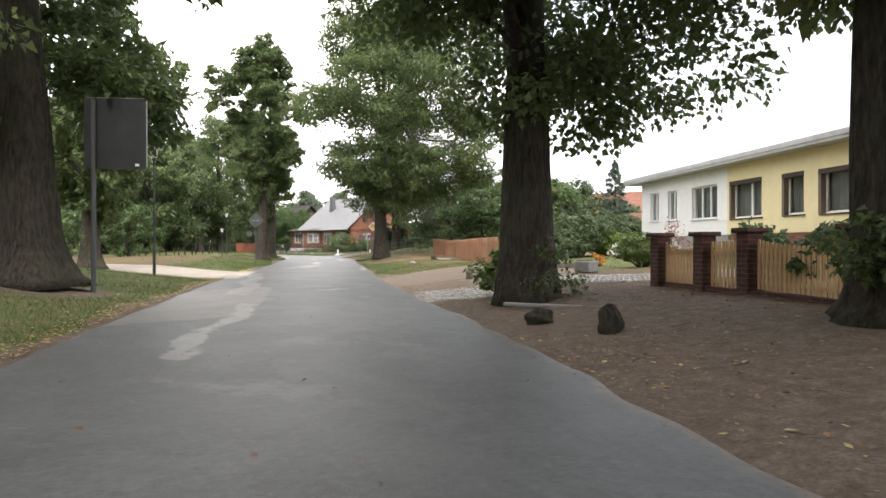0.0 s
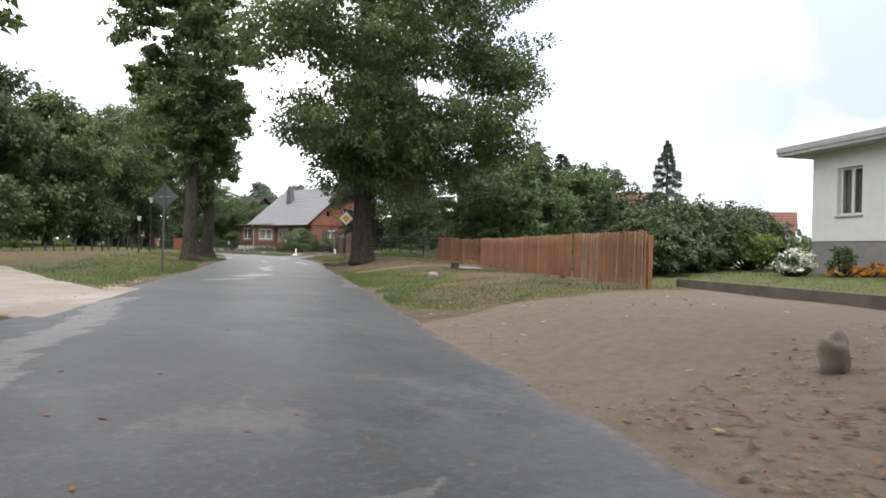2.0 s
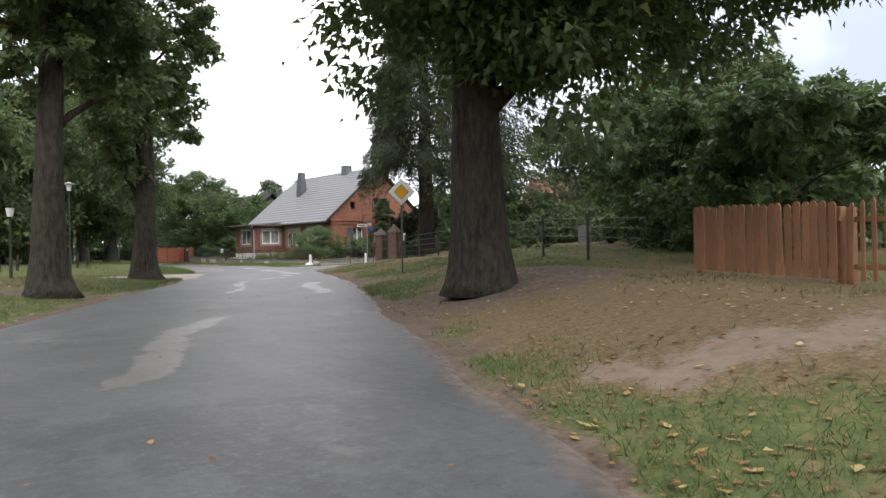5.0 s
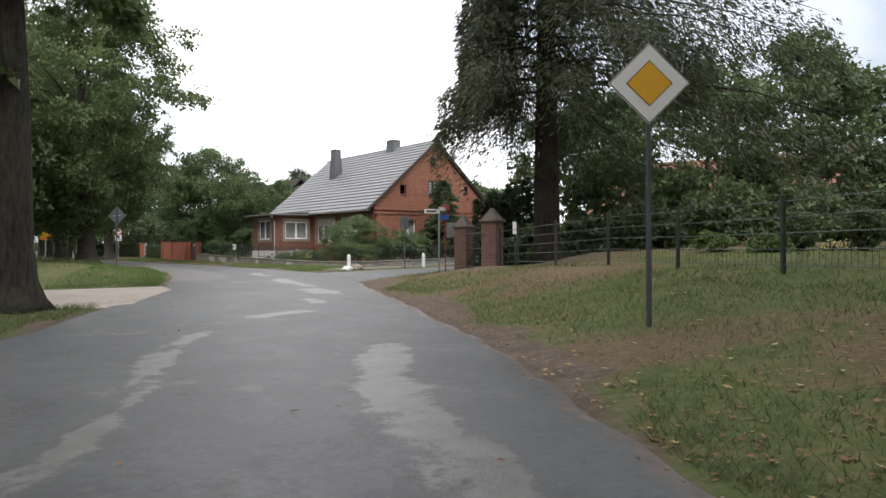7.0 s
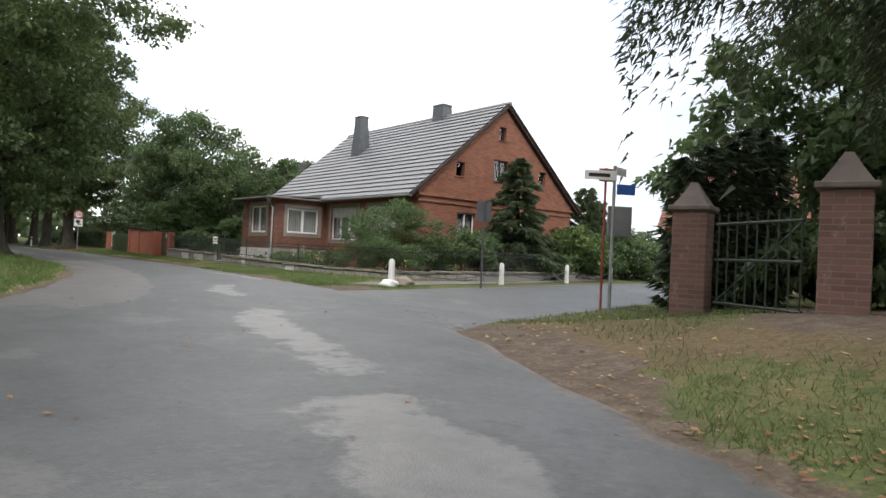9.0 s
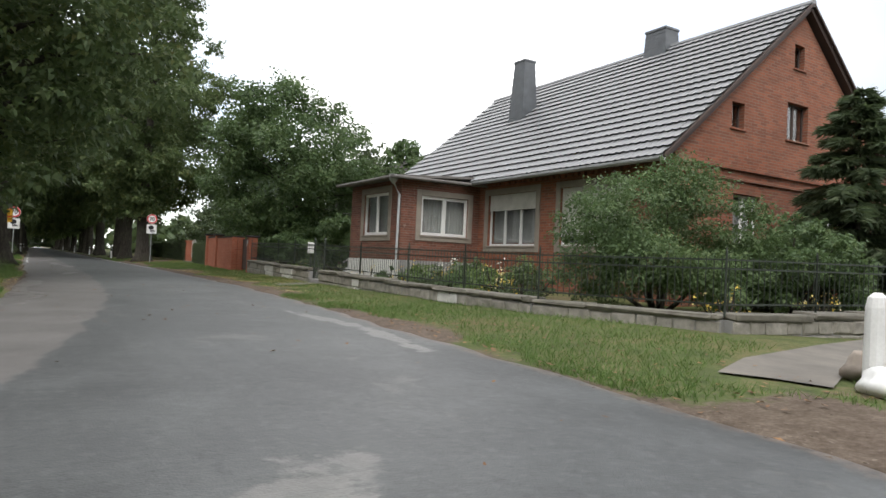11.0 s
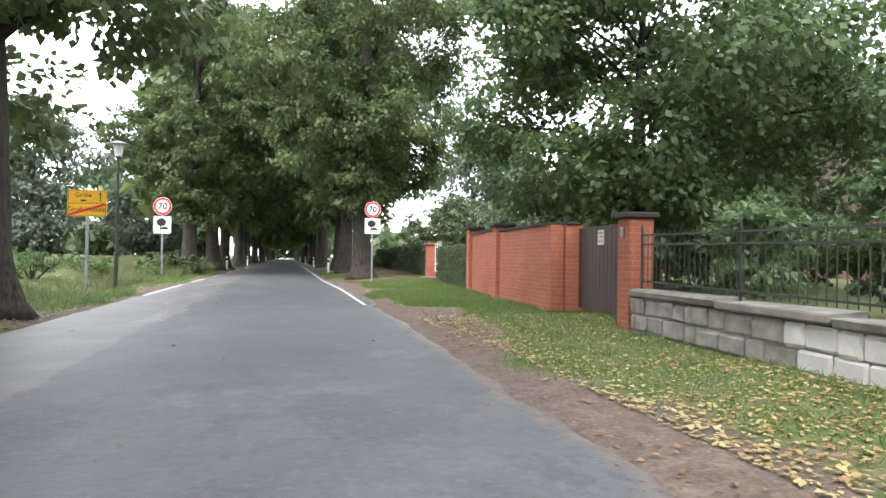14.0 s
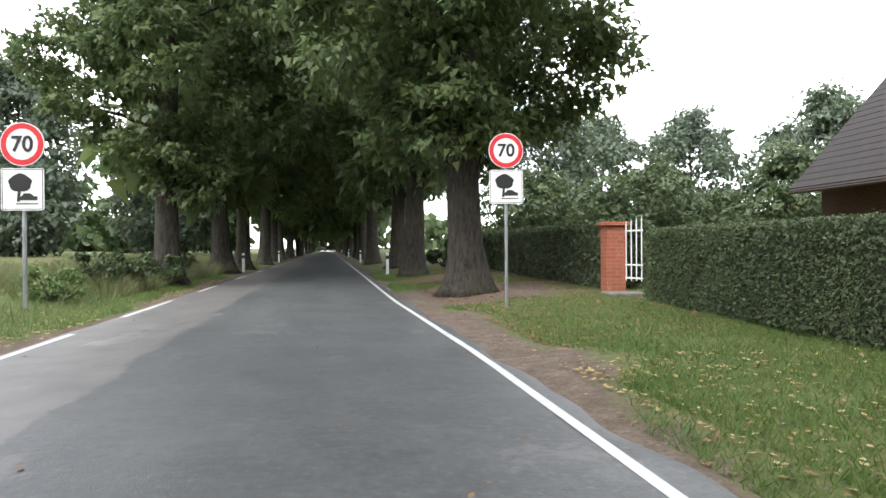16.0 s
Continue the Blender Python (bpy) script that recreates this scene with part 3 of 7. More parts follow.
soil = gme.color_attributes.new("soil", "FLOAT_COLOR", "POINT")
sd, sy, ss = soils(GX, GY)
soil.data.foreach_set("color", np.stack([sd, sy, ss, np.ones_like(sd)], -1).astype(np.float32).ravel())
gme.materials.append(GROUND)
tagged(new("ground", gme), "grass verge with bare earth, dry patches and leaf litter", "ground", kind="structure")


def ribbon(name, rows, material, label, kind="structure", category="road"):
    """A strip of road through rows of places, each row from its left to its right edge."""
    rows = np.asarray(rows, float)
    k, c = rows.shape[:2]
    idx = np.arange(k * c).reshape(k, c)
    f = np.stack([idx[:-1, :-1], idx[:-1, 1:], idx[1:, 1:], idx[1:, :-1]], -1).reshape(-1, 4)
    ob = raw(name, rows.reshape(-1, 3), f, material, smooth=True)
    return tagged(ob, label, category, kind=kind)


# bleached repairs in the asphalt: place, length, width, heading
MENDS = ((36.8, 68.4, 3.9, 0.55, 78), (39.35, 75.2, 5.0, 0.36, 92), (27.9, 48.2, 7.0, 0.32, 65), (29.3, 46.4, 6.6, 0.6, 64), (19.5, 31.8, 2.6, 1.0, 50), (17.8, 29.6, 1.9, 0.8, 20),
         (11.2, 18.6, 13.5, 0.6, 67), (11.4, 13.4, 1.3, 0.25, 15), (6.8, 8.2, 7.2, 0.35, 62), (32.5, 54.8, 1.5, 0.5, 75), (35.2, 61.8, 6.0, 0.7, 76), (36.1, 90.8, 2.4, 0.35, 85), (34.6, 110.8, 4.0, 0.5, 78), (35.4, 101.2, 9.5, 0.45, 98), (20.3, 27.3, 4.2, 0.5, 60), (35.4, 82, 9.0, 0.5, 92), (22.8, 37.5, 6.0, 0.5, 62), (34.0, 57.5, 2.6, 0.9, 70), (31.0, 52.6, 1.6, 0.5, 30))


def mended(x, y):
    best = np.zeros(np.shape(x))
    for px, py, ln, wd, rz in MENDS:
        c, sn = math.cos(radians(rz)), math.sin(radians(rz))
        u, w = (x - px) * c + (y - py) * sn, (y - py) * c - (x - px) * sn
        w = w + 0.12 * np.sin(u * 1.3 + px)
        best = np.maximum(best, step(1 - np.abs(w) / (wd * 0.8), 0, 0.8) * step(1.1 - np.abs(u) / (ln / 2), 0, 0.35))
    return best


ys = np.concatenate([np.arange(-40, -6, 1.0), np.arange(-6, 118, 0.2), np.arange(118, 150, 0.8), np.geomspace(150, 420, 50)])
rng = np.random.default_rng(4)
soft_ = np.array([0.1, 0.25, 0.3, 0.25, 0.1])
jl, jr = (np.convolve(rng.normal(0, 0.05, len(ys)), soft_, "same") for _ in range(2))
s_ = np.concatenate([[0, 0.02, 0.05, 0.085], np.linspace(0.12, 0.88, 23), [0.915, 0.95, 0.98, 1]])
rows = []
for y_, a_, b_ in zip(ys, jl, jr):
    xl_, xr_ = np.interp(y_, LY, LX) + a_, np.interp(y_, RY, RX) + b_ + 0.06 * wave(3.1, y_ * 1.9)
    x_ = xl_ + (xr_ - xl_) * s_
    rows.append(np.stack([x_, np.full(31, y_), ROAD + 0.045 * (1 - (2 * s_ - 1) ** 2) - 0.03 * ((s_ == 0) | (s_ == 1))], 1))
rows = np.array(rows)
road = ribbon("road", rows, ASPHALT, "worn grey patched asphalt village road")
wear = road.data.attributes.new("wear", "FLOAT", "POINT")
olds = road.data.attributes.new("old", "FLOAT", "POINT")
olds.data.foreach_set("value", (np.maximum(step(0.42 - s_[None, :], 0, 0.2) * step(rows[:, :1, 1], 62, 68), 0.9 * step(0.46 - s_[None, :], 0, 0.14) * step(rows[:, :1, 1], 7.5, 10) * step(17 - rows[:, :1, 1], 0, 2.5))).astype(np.float32).ravel())
dusty = road.data.attributes.new("dust", "FLOAT", "POINT")
wide_ = rows[:, -1:, 0] - rows[:, :1, 0]
rim = np.maximum(step(s_[None, :] * wide_, wide_ - 0.55, wide_ + 0.05), 0.8 * step((1 - s_[None, :]) * wide_, wide_ - 0.4, wide_ + 0.05))
dusty.data.foreach_set("value", (0.95 * rim * np.where(rows[:, :1, 1] > 101, 0.6, 1.0)).astype(np.float32).ravel())
crumbled = 0.62 * step(s_[None, :], 0.93, 1.0) * step(rows[:, :1, 1], 8, 14) * step(66 - rows[:, :1, 1], 0, 6)
wear.data.foreach_set("value", np.maximum(mended(rows[..., 0], rows[..., 1]), crumbled).astype(np.float32).ravel())


def along(line, half, lift, wobble=0.1):
    out = []
    pts = []
    for (ax, ay), (bx, by) in zip(line, line[1:]):
        k = max(2, int(math.hypot(bx - ax, by - ay) / 0.6))
        pts += [(ax + (bx - ax) * i / k, ay + (by - ay) * i / k) for i in range(k)]
    pts.append(line[-1])
    for i, (px, py) in enumerate(pts):
        q0, q1 = pts[max(i - 1, 0)], pts[min(i + 1, len(pts) - 1)]
        d = Vector((q1[0] - q0[0], q1[1] - q0[1])).normalized()
        h = half + wobble * wave(px, py)
        out.append([(px - d.y * h * s, py + d.x * h * s, ROAD + lift + (0.008 if abs(s) < 1 else -0.06)) for s in (1.06, 0.97, 0, -0.97, -1.06)])
    return out


ribbon("side_lane", along([(14.2, 19.5), *LANE[1:]], 2.0, 0.006), CONCRETE, "sandy worn concrete side lane", category="lane")
ribbon("driveway", along(DRIVE, 3.2, 0.004, 0.02), CONCRETE, "light concrete slab driveway", category="driveway")
ribbon("side_street", along(SIDE, 2.9, 0.002, 0.1), SIDEASPHALT, "grey asphalt side street", category="road")

paving = []
for i, (x_, y_) in enumerate(FOOT):
    q0, q1 = FOOT[max(i - 1, 0)], FOOT[min(i + 1, len(FOOT) - 1)]
    d_ = Vector((q1[0] - q0[0], q1[1] - q0[1])).normalized()
    paving.append([(x_ - d_.y * e_, y_ + d_.x * e_, up(x_ - d_.y * e_, y_ + d_.x * e_) + 0.02) for e_ in (0.42, 0, -0.42)])
ribbon("footpath", paving, PAVING, "worn grey concrete footpath along the garden wall", category="path")

# ---- trees ----
def crown_leaves(rg, centres, sizes, count, size, droop=0.5, flat=0.75, sprays=18, kite=False):
    """Corners of hanging leaves: each clump is a cloud of small flat sprays with gaps between them."""
    centres, sizes = np.asarray(centres), np.asarray(sizes)
    k = len(centres) * sprays
    own = np.repeat(np.arange(len(centres)), sprays)
    sd = rg.normal(size=(k, 3))
    sd /= np.linalg.norm(sd, axis=1)[:, None]
    spot = centres[own] + sd * (sizes[own] * rg.uniform(0.15, 1.0, k) ** 0.55 * rg.uniform(0.85, 1.15, k))[:, None] * np.array([1, 1, flat])
    reach = sizes[own] * rg.uniform(0.26, 0.5, k) * (1.7 if size > 0.3 else 1.0)
    pick = rg.choice(k, count, p=reach ** 2 / (reach ** 2).sum())
    d = rg.normal(size=(count, 3))
    d /= np.linalg.norm(d, axis=1)[:, None]
    p = spot[pick] + d * (reach[pick] * rg.uniform(0.1, 1.0, count) ** 0.5 * (1 + 0.2 * rg.normal(size=count)))[:, None] * np.array([1, 1, 0.62])
    tip = d * 0.5 + sd[pick] * 0.5 + rg.normal(0, 0.5, (count, 3)) + np.array([0, 0, -droop])
    tip /= np.linalg.norm(tip, axis=1)[:, None]
    a = np.cross(tip, rg.normal(0, 0.55, (count, 3)) + sd[pick] * 0.3 + np.array([0, 0, 1.0]))
    a /= np.linalg.norm(a, axis=1)[:, None] + 1e-9
    s = size * rg.uniform(0.6, 1.3, count)[:, None]
    if kite:
        bend = np.cross(tip, a) * s * 0.12
        return np.stack([p - tip * s * 0.5, p - tip * s * 0.05 + a * s * 0.46 + bend, p + tip * s * 0.62, p - tip * s * 0.05 - a * s * 0.46 + bend], 1)
    return np.stack([p - tip * s * 0.5 + a * s * 0.44, p - tip * s * 0.5 - a * s * 0.44, p + tip * s * 0.68], 1)


def build_tree(name, x, y, seed, tall, trunk, low, wide, leaves, size, leafmat=LINDEN, label="", lean=(0, 0), clumps=60, limbs=10, z=None, squash=1.0, group="", sprouts=0, kite=False, flare=0.75, flat=0.75, droop=0.5, top=0.55, shift=(0, 0), bark=BARK):
    """A broad-leaved tree: tapered trunk with root flare, limbs, and a crown of leaf clumps with gaps."""
    rg = np.random.default_rng(seed)
    z = up(x, y) if z is None else z
    t = thing(name, x, y, z - 0.05, 0, label, "tree", group)
    hs = np.linspace(0, 1, 14)
    pts, rad = [], []
    for h in hs:
        pts.append((lean[0] * h * tall * 0.6 + 0.10 * math.sin(h * 5 + seed), lean[1] * h * tall * 0.6 + 0.10 * math.cos(h * 4 + seed * 2), h * tall * 0.85))
        rad.append(trunk * (1 - 0.86 * h) * (1 + flare * math.exp(-h * tall / 0.35)))
    extra = [(0.0, 0.0, 0.22), (0.0, 0.0, 0.55)]
    pts[1:1] = [(pts[0][0], pts[0][1], e[2]) for e in extra]
    rad[1:1] = [trunk * (1 + flare * math.exp(-e[2] / 0.35)) for e in extra]
    bm = tube(pts, rad, 18)
    for v in bm.verts:
        ang = math.atan2(v.co.y, v.co.x)
        k = 1 + 0.07 * math.sin(ang * 5 + seed + v.co.z * 0.6) + 0.21 * flare * math.sin(ang * 4 + seed) * math.exp(-max(v.co.z, 0) / 0.5)
        v.co.x, v.co.y = v.co.x * k, v.co.y * k
    cz = low + (tall - low) * 0.5
    cc, cs = [], []
    for i in range(clumps):
        u = rg.uniform(-1, 1)
        ph = i * 2.399963 + rg.uniform(-0.5, 0.5)
        prof = math.sqrt(max(0.0, 1 - abs(u) ** 2.4)) * (1 + 0.22 * math.sin(3 * ph + seed) + 0.15 * rg.normal())
        rr = wide * prof * rg.uniform(0.2, 1.0) ** 0.6
        if u > top:
            rr *= 0.8
        cc.append((lean[0] * 5 + shift[0] + rr * math.cos(ph), lean[1] * 5 + shift[1] + rr * math.sin(ph) * squash, cz + u * (tall - low) * 0.52 + (0.35 * rg.normal())))
        cs.append(wide * rg.uniform(0.20, 0.36))
    order = sorted(range(clumps), key=lambda i: cc[i][2])
    for i in order[:: max(1, clumps // limbs)]:
        c = Vector(cc[i])
        h0 = max(low * 0.75, min(c.z - 0.8, tall * 0.7)) * rg.uniform(0.75, 0.98)
        f = h0 / (tall * 0.85)
        base = Vector((lean[0] * f * tall * 0.6, lean[1] * f * tall * 0.6, h0))
        mid = base.lerp(c, 0.5) + Vector((0, 0, 0.10 * (c - base).length))
        r0 = trunk * (1 - 0.8 * f) * 0.42
        part("limb", tube([base, base.lerp(mid, 0.5) + Vector((0, 0, 0.1)), mid, c], [r0, r0 * 0.75, r0 * 0.5, r0 * 0.15], 7), bark, t, smooth=True)
    part("trunk", bm, bark, t, smooth=True)
    lv = crown_leaves(rg, cc, cs, leaves, size, droop, flat, kite=kite)
    if sprouts:
        sc = [(trunk * 1.5 * math.cos(a), trunk * 1.5 * math.sin(a), rg.uniform(0.3, 1.1)) for a in rg.uniform(0, 6.3, 9)]
        lv = np.concatenate([lv, crown_leaves(rg, sc, [0.35] * 9, sprouts, 0.075, kite=kite)])
    quads("crown", lv, leafmat, 4 if kite else 3, t)
    return t


def build_conifer(name, x, y, seed, tall, trunk, low, wide, count, size, leafmat=NEEDLE, label="", z=None, sparse=1.0, bark=FIRBARK, droop=0.35, group="", top=0.02, toward=None, hang=0.0):
    """A conifer: straight trunk and whorls of drooping boughs with needle sprays."""
    rg = np.random.default_rng(seed)
    z = up(x, y) if z is None else z
    t = thing(name, x, y, z - 0.05, 0, label, "tree", group)
    bm = tube([(0, 0, h * tall) for h in (0, 0.02, 0.05, 0.3, 0.6, 0.85, 1)], [trunk * k for k in (1.5, 1.2, 1.05, 0.85, 0.55, 0.25, 0.04)], 12)
    boughs = int(10 + (tall - low) * 7 * sparse)
    bb = bmesh.new()
    ps, ds = [], []
    per = count // boughs
    for i in range(boughs):
        f = (i + rg.uniform()) / boughs
        h = low + (tall - low) * f
        ln = wide * ((1 - f) ** 0.8 + top) * rg.uniform(0.6, 1.2)
        ph = i * 2.4 + rg.uniform(-0.3, 0.3)
        if toward is not None:
            ln *= 1 + 0.42 * math.cos(ph - radians(toward))
        d = Vector((math.cos(ph), math.sin(ph), 0))
        rise = 0.25 if f > 0.6 else 0.05
        pts = [Vector((0, 0, h)) + d * ln * s + Vector((0, 0, ln * (rise * s - droop * s * s))) for s in (0, 0.35, 0.7, 1)]
        rb = [trunk * 0.16 * (1 - f * 0.6) * k for k in (1, 0.7, 0.45, 0.12)]
        if tall > 10 and group == "":
            part("bough", tube(pts, rb, 5), bark, t, smooth=True)
        else:
            tube(pts, rb, 5, bb)
        s = rg.uniform(0.28 if hang else 0.15, 1.05, per) ** 0.8
        side = np.array([-d.y, d.x, 0.0])
        p = np.array([0, 0, h]) + np.outer(s * ln, np.array(d)) + np.stack([0 * s, 0 * s, ln * (rise * s - droop * s * s)], 1)
        off = rg.normal(0, 0.14 + 0.25 * hang, per) * ln * (1.15 - s)
        p = p + np.outer(off, side) + np.stack([0 * s, 0 * s, -np.abs(rg.normal(0, 0.09, per)) * ln * 0.8 - 0.15 * np.abs(off)], 1)
        p[:, 2] -= hang * rg.exponential(1.0, per) * (0.4 + s)
        ps.append(p)
        ds.append(np.tile(np.array(d), (per, 1)) + np.outer(np.sign(off) * 0.8, side) + rg.normal(0, 0.3 + 0.5 * hang, (per, 3)) + np.array([0, 0, -0.5 - 1.6 * hang]))
    p, d = np.concatenate(ps), np.concatenate(ds)
    d /= np.linalg.norm(d, axis=1)[:, None]
    a = np.cross(d, rg.normal(size=d.shape))
    a /= np.linalg.norm(a, axis=1)[:, None] + 1e-9
    sz = size * rg.uniform(0.6, 1.4, len(p))[:, None]
    lv = np.stack([p + a * sz * 0.16, p + d * sz * 1.25, p - a * sz * 0.16], 1)
    part("trunk", bm, bark, t, smooth=True)
    if bb.verts:
        tagged(part("branchwork", bb, bark, t, smooth=True), kind="stuff")
    quads("crown", lv, leafmat, 3, t)
    return t


def build_bush(name, x, y, seed, wide, deep, tall, leaves, size, leafmat=GREEN, label="", z=None, category="shrub", clumps=26, rz=0.0, round_=False, group="", kite=False):
    """A shrub: several stems from the ground and clumps of leaves, with a rough outline unless it is clipped round."""
    rg = np.random.default_rng(seed)
    z = up(x, y) if z is None else z
    t = thing(name, x, y, z - 0.03, rz, label, category, group)
    cc, cs = [], []
    for i in range(clumps):
        ph, k = i * 2.4, math.sqrt((i + 0.5) / clumps)
        h = tall * (0.25 + 0.6 * rg.uniform()) * (1.0 - 0.45 * k * k)
        if round_:
            d = rg.normal(size=3)
            d /= np.linalg.norm(d)
            cc.append((d[0] * wide * 0.36, d[1] * deep * 0.36, tall * 0.5 + d[2] * tall * 0.34))
            cs.append(0.14 * tall + 0.02)
        else:
            cc.append((wide * 0.5 * k * math.cos(ph), deep * 0.5 * k * math.sin(ph), max(h, 0.12 * tall)))
            cs.append(0.5 * min(wide, tall) * rg.uniform(0.25, 0.5))
    for i in range(0, clumps, max(1, clumps // 8)):
        c = Vector(cc[i])
        part("stem", tube([(c.x * 0.15, c.y * 0.15, 0), (c.x * 0.6, c.y * 0.6, c.z * 0.5), c], [0.02 + 0.012 * tall, 0.015 + 0.006 * tall, 0.006], 5), BARK, t)
    lv = crown_leaves(rg, cc, cs, leaves, size, kite=kite)
    lv[..., 2] = np.maximum(lv[..., 2], 0.02)
    quads("foliage", lv, leafmat, 4 if kite else 3, t)
    return t


# near lindens along the road
build_tree("linden_tree", 28.2, 38.3, 3, 17, 0.50, 4.5, 6.3, 140000, 0.15, LINDEN, "large old linden with dark furrowed trunk on the verge", clumps=95, limbs=16, shift=(0.5, -1.1), flare=0.42, group="roadside lindens")
build_tree("linden_tree", 12.2, 7.6, 5, 15, 0.52, 4.3, 5.5, 95000, 0.13, LINDEN, "large old linden shading bare earth beside the cobbled entry", clumps=100, limbs=18, shift=(0.7, -0.6), flare=0.3, kite=True, sprouts=900, group="roadside lindens")
build_tree("linden_tree", 4.9, 14.5, 8, 15, 0.58, 3.0, 4.6, 80000, 0.155, LINDEN, "thick-trunked old linden on the grass verge", clumps=70, limbs=14, shift=(-0.9, 1.2), sprouts=500, group="roadside lindens")
build_tree("linden_tree", 11.4, 1.3, 9, 14, 0.42, 4.2, 4.6, 42000, 0.19, LINDEN, "old linden with shoots round its trunk", clumps=60, sprouts=2600, group="roadside lindens")
build_tree("linden_tree", 23.1, 47.1, 11, 16, 0.36, 5.6, 3.2, 52000, 0.17, LINDEN, "narrow linden with yellowing leaves by the road", clumps=70, group="roadside lindens")
build_tree("linden_tree", 27.4, 55.9, 13, 17, 0.40, 4.8, 3.3, 60000, 0.16, LINDEN, "linden beside the concrete driveway", shift=(-0.7, 0.2), clumps=70, group="roadside lindens")
build_tree("linden_tree", 33.3, 87.3, 14, 17.5, 0.48, 2.9, 5.3, 72000, 0.17, LINDEN, "broad old linden overhanging the road", shift=(0.3, 0), clumps=110, limbs=16, group="roadside lindens")
build_tree("linden_tree", 33.3, 98.0, 15, 16, 0.40, 3.6, 4.6, 52000, 0.165, LINDEN, "first linden of the avenue, leaning over the road edge", kite=True, shift=(-1.2, 0), clumps=80, group="avenue lindens")
build_tree("linden_tree", 9.4, 34.4, 17, 14, 0.45, 3.2, 3.8, 36000, 0.21, LINDEN, "linden at the bend of the side lane", clumps=60, group="roadside lindens")

# two added lindens, never in view: their crowns only darken the first stretch
build_tree("linden_tree", 6.2, -6.5, 18, 15, 0.5, 4.0, 6.4, 14000, 0.42, LINDEN, "unseen linden added behind the start to shade the road", clumps=60, group="roadside lindens")
build_tree("linden_tree", -4.6, 1.0, 19, 15, 0.5, 4.0, 6.4, 14000, 0.42, LINDEN, "unseen linden added behind the start to shade the road", clumps=60, group="roadside lindens")

# the avenue
build_tree("avenue_linden", 39.7, 115.5, 22, 18, 0.42, 3.7, 4.4, 90000, 0.16, LINDEN, "old linden of the dense roadside avenue", clumps=110, group="avenue lindens")
build_tree("avenue_linden", 31.6, 121.5, 23, 16.5, 0.38, 3.8, 3.7, 65000, 0.16, LINDEN, "old linden of the dense roadside avenue", clumps=80, group="avenue lindens")
vc = build_tree("avenue_linden", 39.1, 125.5, 25, 16, 0.40, 4.0, 4.2, 24000, 0.33, LINDEN, "old linden of the dense roadside avenue", clumps=60, group="avenue lindens")
vd = build_tree("avenue_linden", 30.9, 131, 27, 15, 0.42, 3.8, 4.6, 3200, 0.9, LINDEN, "old linden of the dense roadside avenue", clumps=50, group="avenue lindens")
for i in range(18):
    y_ = 134 + i * 9.5
    for side_, base_ in ((1, 39.9), (-1, 32.4)):
        yy = y_ + (3 if side_ < 0 else 0)
        x_ = base_ - 0.067 * (yy - 115) + 0.3 * math.sin(i * 3.7 + side_)
        src = vc if i < 4 else vd
        copy_thing(src, pose(x_, yy, up(x_, yy) - 0.05, 0, 0, (i * 77 + 40 * side_) % 360))

# ---- walls with openings, windows ----
def wall_bm(u0, u1, zb, top, holes=(), thick=0.3, peaks=(), bm=None):
    """An upright wall along x from u0 to u1 with real openings (x0, z0, x1, z1); its outer face lies at y = 0, its depth goes to +y.
    top: its height as a function of x; peaks: further places at which the top line bends."""
    bm = bm or bmesh.new()
    us = sorted({u0, u1, *peaks, *[h[0] for h in holes], *[h[2] for h in holes]})

    def quad(a, b, c, d):
        f = [bm.verts.new(p) for p in (a, b, c, d)]
        bm.faces.new(f)

    for a, b in zip(us, us[1:]):
        cuts = sorted([(h[1], h[3]) for h in holes if h[0] <= a + 1e-6 and h[2] >= b - 1e-6])
        lo = (zb, zb)
        spans = []
        for z0, z1 in cuts:
            spans.append((lo, (z0, z0)))
            lo = (z1, z1)
        spans.append((lo, (top(a), top(b))))
        for (la, lb), (ha, hb) in spans:
            quad((a, 0, la), (b, 0, lb), (b, 0, hb), (a, 0, ha))
            quad((b, thick, lb), (a, thick, la), (a, thick, ha), (b, thick, hb))
        quad((a, 0, top(a)), (b, 0, top(b)), (b, thick, top(b)), (a, thick, top(a)))
    for x0, z0, x1, z1 in holes:
        quad((x0, 0, z0), (x1, 0, z0), (x1, thick, z0), (x0, thick, z0))
        quad((x0, thick, z1), (x1, thick, z1), (x1, 0, z1), (x0, 0, z1))
        quad((x0, 0, z0), (x0, thick, z0), (x0, thick, z1), (x0, 0, z1))
        quad((x1, thick, z0), (x1, 0, z0), (x1, 0, z1), (x1, thick, z1))
    for u, flip in ((u0, 1), (u1, -1)):
        q = [(u, 0, zb), (u, thick, zb), (u, thick, top(u)), (u, 0, top(u))]
        quad(*(q if flip < 0 else q[::-1]))
    bmesh.ops.remove_doubles(bm, verts=bm.verts, dist=0.0005)
    bmesh.ops.recalc_face_normals(bm, faces=bm.faces)
    return bm


def bars(rects, y0, y1, bevel=0.0):
    bm = bmesh.new()
    for x0, z0, x1, z1 in rects:
        box(x0, y0, z0, x1, y1, z1, bevel, bm)
    return bm


def curtain_bm(x0, z0, x1, z1, y):
    bm = bmesh.new()
    k = max(8, int((x1 - x0) / 0.035))
    vs = [(x0 + (x1 - x0) * i / k, y + 0.018 * math.sin(i * 1.9) + 0.008 * math.sin(i * 0.7)) for i in range(k + 1)]
    lo = [bm.verts.new((a, b, z0)) for a, b in vs]
    hi = [bm.verts.new((a, b, z1)) for a, b in vs]
    for i in range(k):
        bm.faces.new((lo[i], lo[i + 1], hi[i + 1], hi[i]))
    return bm


